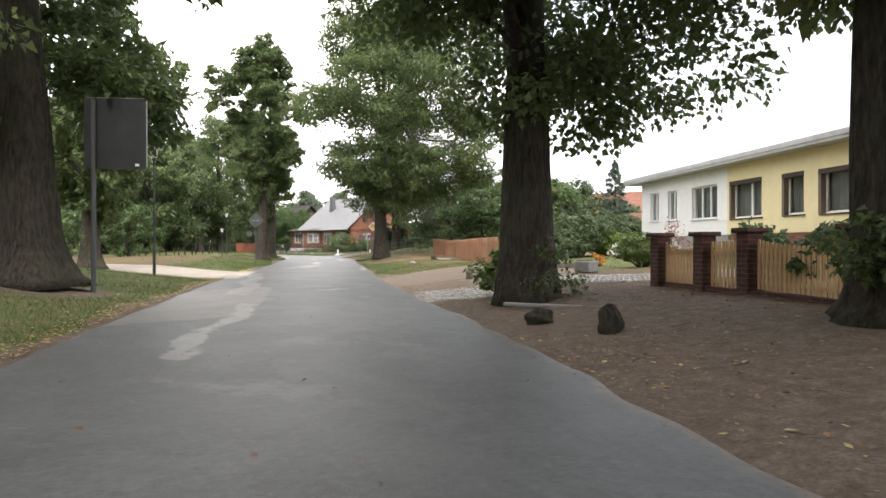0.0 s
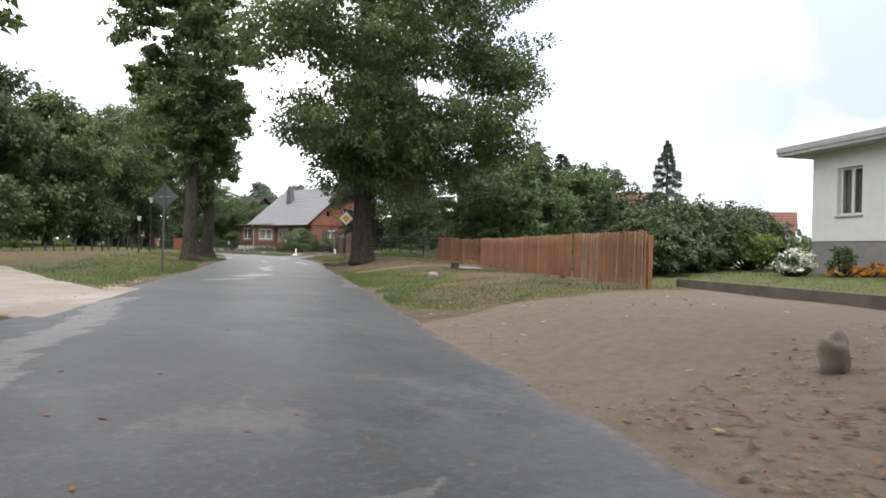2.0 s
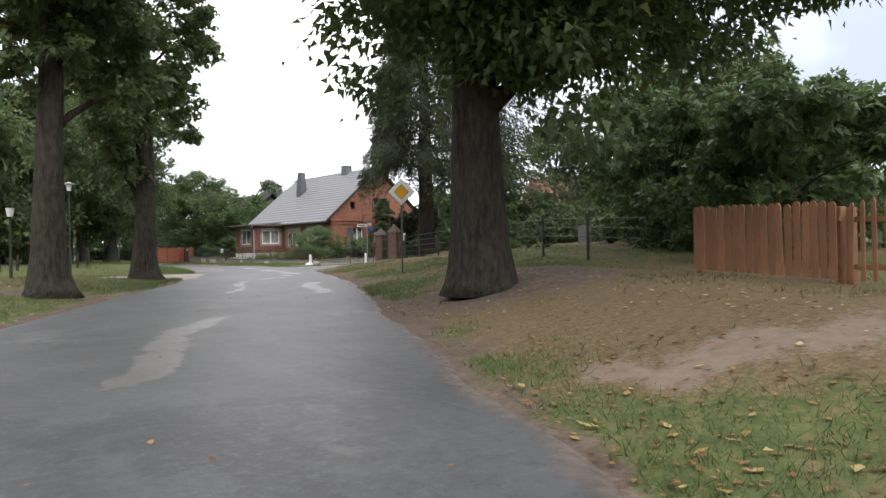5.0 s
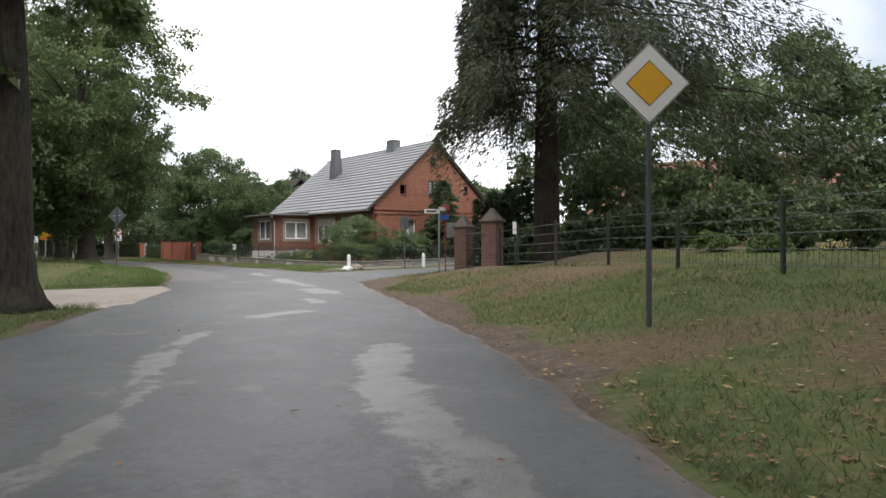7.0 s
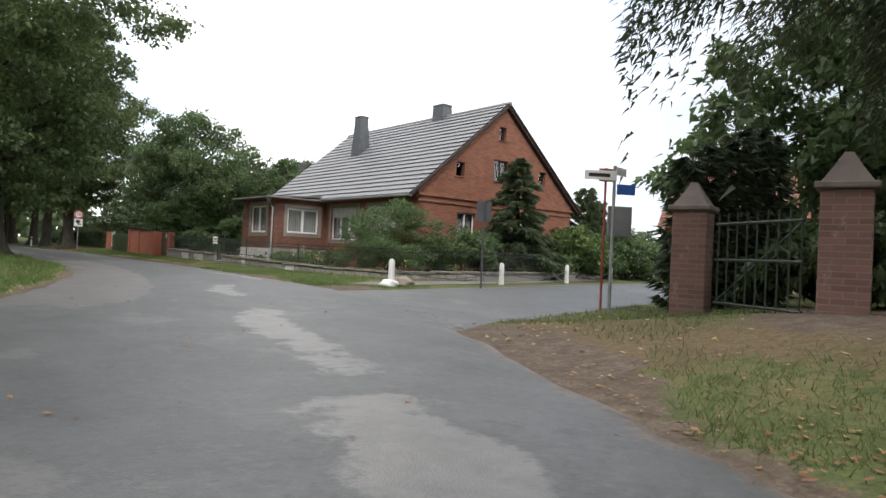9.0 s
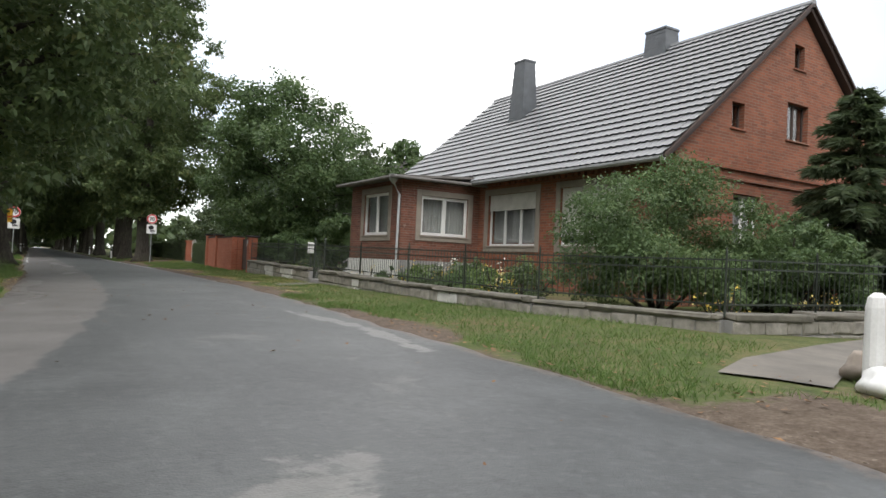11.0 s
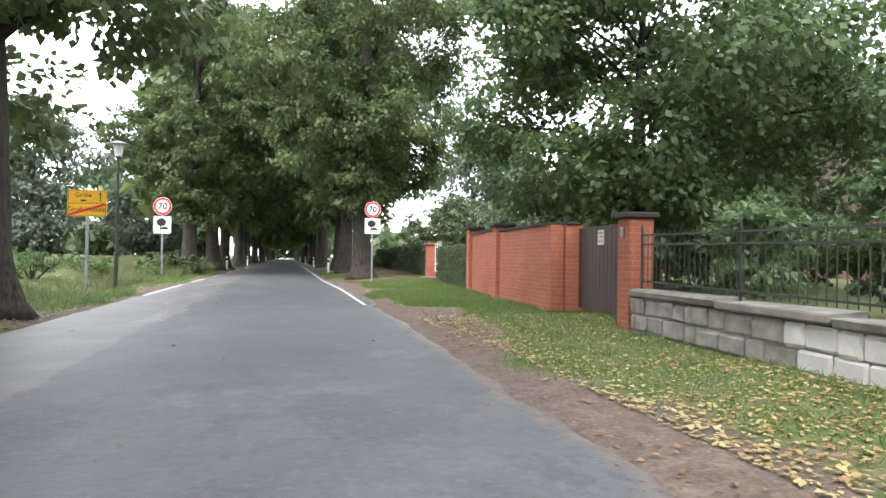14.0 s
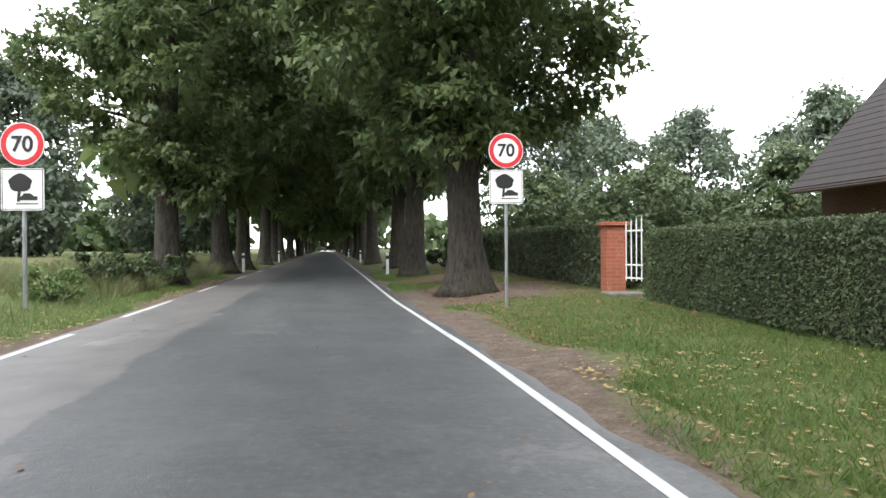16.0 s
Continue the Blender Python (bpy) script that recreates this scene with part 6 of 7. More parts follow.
# dark-roofed house behind the hedge
dh = thing("gabled_house", 57.4, 116.3, up(57.4, 116.3), 0, "house with a steep dark brown tiled roof behind the hedge", "house")
part("wall", box(-4, -6, -0.2, 4.5, 6.5, 2.8), DARKBRICK, dh)
bmr = bmesh.new()
slope(-4.8, 2.45, 0.3, 8.0, -6.6, 7.0, 0.14, bmr)
slope(5.4, 2.45, 0.3, 8.0, -6.6, 7.0, 0.14, bmr)
part("roof", bmr, DARKTILE, dh)
bmr = bmesh.new()
for i in range(22):
    f = i / 22
    slope(-4.82 + 5.1 * f, 2.62 + 5.55 * f, -4.82 + 5.1 * (f + 0.05), 2.62 + 5.55 * (f + 0.05) - 0.02, -6.62, 7.02, 0.035, bmr)
part("tile_course", bmr, DARKTILE, dh)
for yy in (-6.0, 6.5):
    bmg = bmesh.new()
    fa, fb = ([bmg.verts.new((x_, yy + e_, z_)) for x_, z_ in ((-4, 2.8), (4.5, 2.8), (0.3, 7.6))] for e_ in (0, 0.12))
    bmg.faces.new(fa)
    bmg.faces.new(fb[::-1])
    part("gable", bmg, DARKWOOD, dh)
part("gutter", tube([(-4.85, -6.6, 2.48), (-4.85, 7.0, 2.48)], [0.06, 0.06], 8), DARKWOOD, dh)

# ---- gate pillars, mesh fence and memorial garden ----
pillar(41.3, 60.8, 1.62, 0.5, 20, "weathered red brick gate pillar with pyramid cap", OLDBRICK, CAPSTONE, 0.34)
pillar(40.45, 58.3, 1.45, 0.52, 20, "weathered red brick gate pillar with pyramid cap", OLDBRICK, CAPSTONE, 0.34)
ig = thing("iron_gate", 41.0, 60.3, up(41, 60) - 0.02, -112, "closed green iron gate between brick pillars", "gate")
for hz in (0.15, 0.75, 1.25):
    part("rail", tube([(0.1, 0, hz), (1.7, 0, hz)], [0.02, 0.02], 6), GREENIRON, ig)
for i in range(9):
    part("bar", tube([(0.15 + i * 0.19, 0, 0.08), (0.15 + i * 0.19, 0, 1.4)], [0.012, 0.012], 5), GREENIRON, ig)
part("brace", tube([(0.1, 0.01, 0.15), (1.7, 0.01, 1.25)], [0.015, 0.015], 5), GREENIRON, ig)


def mesh_fence(pts, h, label):
    for (a, b), (c, d) in zip(pts, pts[1:]):
        ln = math.hypot(c - a, d - b)
        f = thing("wire_fence", a, b, up(a, b), math.degrees(math.atan2(d - b, c - a)), label, "fence", "wire mesh fence")
        dz_ = (up(c, d) - up(a, b)) / ln
        part("post", box(-0.03, -0.03, -0.1, 0.03, 0.03, h + 0.08, 0.006), GREENIRON, f)
        for i in range(5):
            z_ = 0.12 + i * (h - 0.14) / 4
            part("wire", tube([(0, 0, z_), (ln, 0, z_ + dz_ * ln)], [0.007, 0.007], 5), WIRE, f)
        bm = bmesh.new()
        k = int(ln / 0.1)
        for i in range(k):
            u = (i + 0.5) * ln / k
            box(u - 0.0022, -0.0022, 0.1 + u * dz_, u + 0.0022, 0.0022, 0.36 + u * dz_, 0, bm)
        part("mesh_strand", bm, GREENIRON, f)


MF = [(40.15, 57.6), (39.66, 56.3), (38.78, 54.0), (38.17, 51.87), (37.45, 49.68), (36.44, 47.27), (35.5, 45.0), (34.6, 42.7), (33.7, 40.4), (32.8, 38.1)]
mesh_fence(MF, 1.07, "dark green wire fence with square posts")
ws = thing("notice_board", 39.95, 56.75, up(39.95, 56.75), -35, "small white notice on a green fence post", "sign")
part("post", tube([(0, 0, 0), (0, 0, 1.3)], [0.025, 0.025], 8), GREENIRON, ws)
part("plate", box(-0.055, -0.04, 0.92, 0.055, -0.026, 1.28, 0.006), SIGNWHITE, ws)

# ---- white stone posts with chain, boulders ----
def rock(name, x, y, wx, wy, h, seed, label, material=STONE, category="stone", sink=0.06):
    rg = np.random.default_rng(seed)
    bm = bmesh.new()
    bmesh.ops.create_icosphere(bm, subdivisions=3, radius=0.5)
    ph = rg.uniform(0, 6, 6)
    for v in bm.verts:
        c = v.co.normalized()
        k = 1 + 0.14 * math.sin(3 * c.x + ph[0]) * math.sin(4 * c.y + ph[1]) + 0.10 * math.sin(6 * c.z + ph[2] + 3 * c.x) + 0.05 * math.sin(11 * c.y + ph[3])
        v.co = Vector((c.x * wx * k, c.y * wy * k, c.z * h * k)) * 0.5
    ob = part(name, bm, material, smooth=True, m=pose(x, y, up(x, y) + h / 2 - sink - 0.02))
    return tagged(ob, label, category)


def white_post(x, y, h=0.8):
    p = thing("white_post", x, y, up(x, y) - 0.04, 0, "short white painted stone post with rounded top", "post", "chain posts")
    part("shaft", tube([(0, 0, 0), (0, 0, h - 0.12), (0, 0, h - 0.04), (0, 0, h)], [0.095, 0.085, 0.07, 0.03], 12), WHITE, p)
    return p


WP = [(42.0, 70.45), (47.5, 72.1), (53.0, 74.2), (58.5, 76.4)]
for x_, y_ in WP:
    white_post(x_, y_)
for (a, b), (c, d) in zip(WP, WP[1:]):
    ch = thing("chain", a, b, up(a, b) + 0.5, 0, "rusty sagging chain between white posts", "chain", "post chains")
    bm = bmesh.new()
    pts = []
    for i in range(25):
        f = i / 24
        pts.append((f * (c - a), f * (d - b), -0.28 * 4 * f * (1 - f)))
    tube(pts, [0.018] * 25, 5, bm)
    part("chain_body", bm, SIGNBACK, ch)
rock("boulder", 41.75, 70.15, 0.5, 0.45, 0.3, 61, "pale whitewashed boulder beside a white post", WHITE)
rock("boulder", 42.45, 70.6, 0.75, 0.55, 0.36, 62, "pale whitewashed boulder beside a white post")
rock("boulder", 15.6, 13.35, 0.24, 0.22, 0.38, 63, "pale boulder standing on bare sandy yard")
rock("boulder", 22.7, 26.5, 0.34, 0.30, 0.23, 64, "pale boulder lying in the grass")
rock("dark_stone", 10.15, 5.25, 0.40, 0.34, 0.28, 65, "dark squat stone on the shaded earth", BARK)
rock("dark_stone", 9.9, 3.85, 0.3, 0.28, 0.42, 66, "dark upright stone on the shaded earth", BARK)
st = thing("tree_stump", 26.0, 29.2, up(26, 29.2) - 0.03, 0, "short weathered tree stump in the grass", "stump")
part("wood", tube([(0, 0, 0), (0, 0, 0.1), (0, 0, 0.26)], [0.22, 0.16, 0.15], 12), BARK, st)
tagged(part("timber_beam", box(-0.68, -0.05, 0, 0.68, 0.05, 0.06, 0.01), GREYSTUCCO, m=pose(11.4, 6.4, up(11.4, 6.4) + 0.0, 0, 0, -64)), "grey weathered beam lying on the earth", "beam")
kb = thing("yard_edging", 22.6, 18.6, up(21.5, 16.5) - 0.05, -116.5, "low weathered edging board along the raised lawn", "edging")
part("board", box(0, -0.04, 0, 6.7, 0.04, 0.24, 0.008), GREYWOOD, kb)

# ---- road lines and guide posts ----
def painted(name, pts, half, label):
    v, f = [], []
    for i, (x, y) in enumerate(pts):
        xl_, xr_ = np.interp(y, LY, LX), np.interp(y, RY, RX)
        kk = (x - xl_) / (xr_ - xl_)
        z = ROAD + 0.045 * (1 - (2 * kk - 1) ** 2) + 0.005
        v += [(x - half, y, z), (x + half, y, z)]
        if i:
            f.append((2 * i - 2, 2 * i - 1, 2 * i + 1, 2 * i))
    return tagged(raw(name, v, f, LINE), label, "road marking", kind="structure")


painted("edge_line", [(np.interp(y, [101.2, 107.8, 114.8, 144, 420], [39.12, 38.71, 38.07, 36.15, 17.8]), y) for y in np.concatenate([np.arange(101.2, 150, 1.0), np.geomspace(150, 400, 40)])], 0.042, "worn white edge line at the road side")
for a, b in ((104, 110.5), (112.5, 116), (119, 122), (126, 129), (133, 136), (141, 144)):
    painted("edge_line", [(np.interp(y, LY, LX) + 0.22, y) for y in np.arange(a, b + 0.1, 0.7)], 0.048, "broken white edge line at the road side")


def guide_post(x, y):
    g = thing("guide_post", x, y, up(x, y) - 0.05, 0, "white plastic guide post with black band", "guide post", "guide posts")
    part("shaft", box(-0.06, -0.05, 0, 0.06, 0.05, 0.95, 0.02), WHITE, g)
    part("band", box(-0.064, -0.054, 0.68, 0.064, 0.054, 0.86, 0.02), SIGNBLACK, g)


for y_ in (128, 150, 178, 215):
    guide_post(np.interp(y_, RY, RX) + 0.7, y_)
    guide_post(np.interp(y_, LY, LX) - 0.7, y_ + 5)

# ---- barn, red roofs, hut ----
bn = thing("barn", 93.7, 80.1, up(93.7, 80.1), -70, "long brick barn with red clay tile roof", "barn")
part("wall", box(-14, -5, -0.3, 14, 5, 4.4), PORCHBRICK, bn)
bmr = bmesh.new()
for s0 in (-5.6, 5.6):
    k = 26
    for i in range(k):
        f = i / k
        y0_, y1_ = s0 * (1 - f), s0 * (1 - f - 1.15 / k)
        z0_, z1_ = 4.1 + 6.0 * f + 0.05, 4.1 + 6.0 * (f + 1.15 / k)
        q = [bmr.verts.new(p) for p in ((-14.5, y0_, z0_), (14.5, y0_, z0_), (14.5, y1_, z1_), (-14.5, y1_, z1_))]
        bmr.faces.new(q)
        q2 = [bmr.verts.new(p) for p in ((-14.5, y0_, z0_ - 0.06), (14.5, y0_, z0_ - 0.06), (14.5, y0_, z0_), (-14.5, y0_, z0_))]
        bmr.faces.new(q2)
tagged(part("roof", bmr, REDTILE, bn), kind="stuff")
for x_ in (-14.0, 13.8):
    part("gable", wall_bm(-5, 5, 4.4, lambda u: 4.4 + 5.5 * (1 - abs(u) / 5), (), 0.2, (0,)), PORCHBRICK, bn, m=pose(x_ + 0.2, 0, 0, 0, 0, 90))
part("yard_wall", box(-16, -9, -0.3, -4, -8.7, 1.7, 0.02), PORCHBRICK, bn)
part("barn_door", box(-6.4, -5.08, 0, -4.4, -5.0, 2.4), DARKWOOD, bn)
fh2 = thing("red_roofed_house", 54.6, 32.9, up(54.6, 32.9) - 0.6, -68, "distant house with red tiled roof behind the garden trees", "house")
part("wall", box(-3.6, -4, 0, 3.6, 4, 2.6), RENDERW, fh2)
for s0 in (-4.6, 4.6):
    bmr = bmesh.new()
    prev = None
    for i in range(12):
        f0, f1 = i / 12, (i + 1) / 12
        row = [[bmr.verts.new((x_, s0 * (1 - f_), 2.5 + 1.5 * f_ + d_)) for x_ in (-4, 4)] for f_, d_ in ((f0, 0.06), (f1, 0.0))]
        bmr.faces.new((*row[0], *row[1][::-1]))
        if prev:
            bmr.faces.new((*prev, *row[0][::-1]))
        prev = row[1]
    part("roof", bmr, REDTILE, fh2)
hut = thing("bus_shelter", 6.6, 42.5, up(6.6, 42.5), 20, "small timber-framed brick shelter with dark roof", "hut")
part("wall", box(-1.4, -1.2, 0, 1.4, 1.2, 2.3), BRICK, hut)
bmr = bmesh.new()
slope(-1.9, 2.1, 0, 3.4, -1.6, 1.6, 0.1, bmr)
slope(1.9, 2.1, 0, 3.4, -1.6, 1.6, 0.1, bmr)
part("roof", bmr, DARKTILE, hut)
for a in (-1.4, -0.45, 0.45, 1.4):
    part("timber", box(a - 0.06, -1.225, 0, a + 0.06, -1.2, 2.3), DARKWOOD, hut)

# ---- garden plants ----
build_tree("walnut_tree", 45.2, 101.0, 71, 9.0, 0.24, 1.9, 4.2, 66000, 0.138, GREEN, "broad walnut tree leaning over the brick wall", kite=True, clumps=100, limbs=14, top=0.3, shift=(-0.1, 0.3))
build_conifer("thuja_tree", 45.5, 106.2, 76, 3.3, 0.06, 0.05, 0.75, 6000, 0.13, NEEDLE, "pointed green thuja behind the brick wall", droop=-0.4, sparse=1.8, top=0.3)
build_bush("elder_bush", 46.8, 106.0, 72, 6.0, 3.2, 3.6, 7000, 0.18, DARK, "dense dark shrub behind the brick wall", clumps=36)
build_tree("fruit_tree", 51.0, 99.0, 73, 6.5, 0.14, 2.0, 2.4, 9000, 0.15, GREEN, "slender fruit tree in the house garden", clumps=34)
build_tree("fruit_tree", 50.8, 104.5, 74, 7.0, 0.16, 1.0, 3.0, 16000, 0.16, DARK, "dense leafy tree behind the brick wall", clumps=50)
build_bush("blue_juniper", 47.4, 93.6, 82, 2.6, 2.2, 2.4, 14000, 0.085, BLUE, "soft blue-green conifer shrub beside the entrance steps", clumps=34)
build_bush("garden_hedge", 46.3, 94.5, 75, 6.5, 3.0, 2.7, 34000, 0.075, GREEN, "overgrown dark green hedge behind the iron fence", category="hedge")
build_bush("lilac_bush", 45.8, 76.4, 77, 3.6, 3.4, 3.3, 52000, 0.05, GREEN, "large leafy shrub growing over the garden fence", clumps=34)
build_bush("lilac_bush", 48.4, 75.6, 79, 2.8, 2.4, 2.4, 14000, 0.07, GREEN, "leafy green shrub beside the brick gable", clumps=24)
build_bush("lilac_bush", 50.2, 76.7, 78, 2.6, 2.0, 2.5, 12000, 0.085, DARK, "dark dense shrub before the brick gable", clumps=26)
build_conifer("spruce_tree", 52.2, 76.5, 81, 5.3, 0.10, 0.1, 2.35, 30000, 0.24, NEEDLE, "dense dark green spruce before the brick gable", droop=0.25, sparse=1.6)
build_conifer("thuja_tree", 59.2, 78.9, 83, 4.7, 0.08, 0.1, 1.15, 9000, 0.22, NEEDLE, "slim dark conifer beside the house", droop=-0.35, sparse=1.6, top=0.25)
build_conifer("thuja_tree", 60.6, 79.3, 84, 4.2, 0.08, 0.1, 1.1, 8000, 0.22, NEEDLE, "slim dark conifer beside the house", droop=-0.35, sparse=1.6, top=0.25)
build_bush("garden_shrub", 55.9, 76.9, 85, 4.2, 2.8, 3.0, 9000, 0.12, BRIGHT, "light green garden shrub by the side street", clumps=22)
build_bush("garden_shrub", 59.4, 78.9, 86, 4.2, 2.6, 2.5, 7000, 0.12, GREEN, "light green garden shrub by the side street", clumps=22)
for i, (x_, y_) in enumerate(((57.6, 78.0), (63.0, 80.6), (66.6, 82.0), (70.5, 83.4), (62.4, 78.6), (65.4, 79.8))):
    build_bush("garden_shrub", x_, y_, 460 + i, 4.6, 2.6, 3.3, 7000, 0.14, (GREEN, DARK)[i % 2], "dense green garden shrub by the side street", clumps=26, group="side street shrubs")
for i, (x_, y_, h_) in enumerate(((43.55, 83.7, 0.7), (43.7, 82.0, 0.95), (43.5, 81.0, 0.8), (43.9, 80.2, 1.05), (43.6, 79.0, 0.9), (43.8, 78.0, 1.0), (44.9, 81.6, 1.0), (45.2, 79.9, 1.15), (46.2, 82.6, 0.9), (43.5, 90.0, 0.7), (43.6, 91.6, 0.8))):
    build_bush("tall_perennial", x_, y_, 440 + i, 0.85, 0.8, h_, 1500, 0.05, (GREEN, BRIGHT, DARK)[i % 3], "tall leafy garden perennials behind the iron fence", category="plant", clumps=16, group="garden perennials")
for i, (x_, y_) in enumerate(((43.8, 80.8), (45.0, 80.6), (43.7, 78.6), (44.6, 82.2))):
    build_bush("rose_blossoms", x_, y_, 455 + i, 0.9, 0.7, 1.15, 130, 0.045, (FLOWER, WHITEPETAL)[i % 2], "pale and reddish garden blossoms on tall stems", category="flowers", clumps=9, group="garden flowers")
for i, (x_, y_, w_) in enumerate(((43.75, 82.6, 0.8), (43.9, 81.3, 1.2), (43.6, 79.9, 1.1), (43.4, 90.3, 0.8), (43.4, 92.2, 1.0), (43.5, 93.8, 0.9), (44.8, 79.0, 1.3), (46.3, 84.6, 0.9))):
    build_bush("flower_bed", x_, y_, 90 + i, w_, w_ * 0.8, 0.5 + 0.14 * (i % 4), 2600, 0.04, GREEN if i % 3 else DARK, "low garden perennials behind the iron fence", category="plant", clumps=12, group="garden perennials")
for i, (x_, y_) in enumerate(((43.4, 82.2), (43.5, 85.0), (43.6, 91.0), (43.6, 78.5), (47.6, 74.4), (44.6, 73.9))):
    build_bush("flowers", x_, y_, 110 + i, 1.0, 0.7, 0.85, 90, 0.035, FLOWER, "yellow and white garden flowers in bloom", category="flowers", clumps=10, group="garden flowers")

# memorial garden behind the wire fence
build_conifer("larch_tree", 41.6, 57.05, 121, 17, 0.40, 5.2, 3.8, 200000, 0.14, LARCH, "tall old larch with dark bare trunk and drooping boughs", droop=0.3, sparse=1.35, top=0.5, toward=-35, hang=0.36)
for i, (x_, y_, t_) in enumerate(((43.35, 62.3, 2.9), (43.85, 62.2, 3.2), (44.35, 62.3, 3.1), (44.9, 62.2, 3.5), (45.5, 62.15, 3.7), (46.05, 62.1, 3.6))):
    build_conifer("thuja_tree", x_, y_, 130 + i, t_, 0.06, 0.05, 0.40, 3000, 0.18, DARKNEEDLE, "narrow columnar dark thuja", droop=-0.4, sparse=1.9, top=0.45, group="columnar thujas")
for i, (x_, y_, w_, h_) in enumerate(((43.6, 59.6, 2.6, 1.6), (45.6, 59.2, 3.2, 2.0), (47.8, 57.8, 3.6, 2.6), (50.2, 56.4, 3.8, 2.8), (52.6, 54.6, 3.8, 2.6), (54.8, 52.2, 3.6, 2.4), (56.8, 49.6, 3.6, 2.2), (58.6, 46.8, 3.6, 2.2))):
    build_bush("thicket_bush", x_, y_, 480 + i, w_, 2.8, h_, 5200, 0.17, DARK, "dense dark shrub thicket behind the memorial garden", clumps=34, group="thicket")
for i, (x_, y_, t_, w_) in enumerate(((50.5, 62.5, 7.2, 3.2), (54.5, 59.5, 8.2, 3.6), (58.0, 57.0, 8.9, 4.0), (61.6, 54.4, 7.4, 3.6), (65.0, 52.0, 5.4, 3.2), (69.0, 49.0, 4.6, 3.2))):
    build_tree("hornbeam_tree", x_, y_, 140 + i, t_, 0.22, 0.5, w_, 20000, 0.21, (GREEN, GREEN, DARK)[i % 3], "dense broad-leaved tree behind the memorial garden", clumps=80, group="garden trees", flat=0.7)
for i, (x_, y_, w_) in enumerate(((39.8, 50.35, 0.95), (39.85, 49.2, 0.9))):
    build_bush("variegated_shrub", x_, y_, 150 + i, w_, 0.8, 0.58, 2800, 0.045, BRIGHT, "low yellow-green clipped shrub", clumps=24, group="low shrubs")
for i, (x_, y_, w_, h_) in enumerate(((40.75, 49.05, 0.8, 0.95), (40.5, 47.75, 0.8, 0.9), (41.4, 45.4, 0.7, 0.85))):
    build_bush("clipped_bush", x_, y_, 155 + i, w_, w_, h_, 3600, 0.045, DARK, "round clipped dark green bush", clumps=44, round_=True, group="clipped bushes")
for i, (x_, y_, w_, h_) in enumerate(((41.6, 46.8, 0.5, 0.85), (42.2, 46.1, 0.36, 0.36), (41.0, 46.3, 0.36, 0.5), (42.7, 45.3, 0.5, 0.6))):
    gs = thing("memorial_stone", x_, y_, up(x_, y_) - 0.05, -50, "grey upright memorial stone in a tended garden", "stone", "memorial stones")
    arc = [(-w_ / 2, 0), (w_ / 2, 0), (w_ / 2, h_ * 0.85)] + [(w_ / 2 * math.cos(a), h_ * 0.85 + h_ * 0.15 * math.sin(a)) for a in np.linspace(0.3, 2.84, 7)] + [(-w_ / 2, h_ * 0.85)]
    part("slab", plate(arc, 0.14), GREYSTUCCO, gs)
    part("base", box(-w_ / 2 - 0.06, -0.05, 0, w_ / 2 + 0.06, 0.2, 0.1, 0.01), GREYSTUCCO, gs)
for i, (x_, y_) in enumerate(((40.6, 48.4), (40.9, 48.2))):
    build_bush("flowers", x_, y_, 158 + i, 0.4, 0.4, 0.3, 70, 0.03, FLOWER, "small red and yellow flowers between the stones", category="flowers", clumps=8, group="memorial flowers")

for i in range(11):
    x_, y_ = 42.6 + 0.75 * i, 27.6 + 0.33 * i
    build_conifer("thuja_tree", x_, y_, 270 + i, 2.3 + 0.25 * math.sin(i * 2.1), 0.05, 0.05, 0.42, 1500, 0.18, DARKNEEDLE, "narrow columnar dark thuja in a garden row", droop=-0.4, sparse=1.6, top=0.45, group="thuja row")

for i, (x_, y_, w_) in enumerate(((30.2, 25.6, 1.7), (31.6, 26.7, 1.9), (33.0, 27.7, 1.8), (34.6, 28.6, 2.0), (32.0, 29.6, 1.8))):
    build_bush("orchard_shrub", x_, y_, 285 + i, w_, 1.5, 1.5, 4200, 0.10, (GREEN, DARK)[i % 2], "leafy shrub behind the picket fence", clumps=24, group="orchard shrubs")

# orchard behind the brown fence, and the yard of the bungalow
build_conifer("blue_spruce", 48.4, 34.1, 161, 7.7, 0.12, 0.5, 2.0, 26000, 0.13, BLUE, "blue-grey spruce with a bare pointed top", droop=0.14, sparse=1.25, hang=0.10)
build_conifer("spruce_tree", 45.0, 36.3, 163, 4.2, 0.1, 0.3, 1.5, 6000, 0.26, NEEDLE, "small dark spruce in the orchard", sparse=1.2)
build_conifer("spruce_tree", 49.5, 43.5, 164, 7.4, 0.14, 0.4, 2.4, 11000, 0.30, NEEDLE, "dark spruce above the garden trees", sparse=1.2)
build_conifer("spruce_tree", 47.0, 44.0, 165, 8.0, 0.14, 0.4, 2.6, 11000, 0.30, BLUE, "blue-grey conifer above the garden trees", sparse=1.3)
for i, (x_, y_, t_, w_, m_) in enumerate(((38.8, 41.0, 4.4, 2.4, GREEN), (41.0, 38.5, 4.8, 2.6, GREEN), (43.5, 41.0, 6.0, 3.0, LINDEN), (41.5, 43.5, 6.0, 2.6, GREEN), (47.0, 40.0, 5.4, 2.8, GREEN), (50.0, 37.0, 3.6, 2.4, DARK), (52.0, 41.5, 6.0, 3.0, DARK), (36.0, 36.6, 3.8, 2.4, GREEN))):
    build_tree("orchard_tree", x_, y_, 170 + i, t_, 0.12, 0.7, w_, 12000, 0.18, m_, "leafy tree in the orchard behind the picket fence", clumps=46, group="orchard trees")
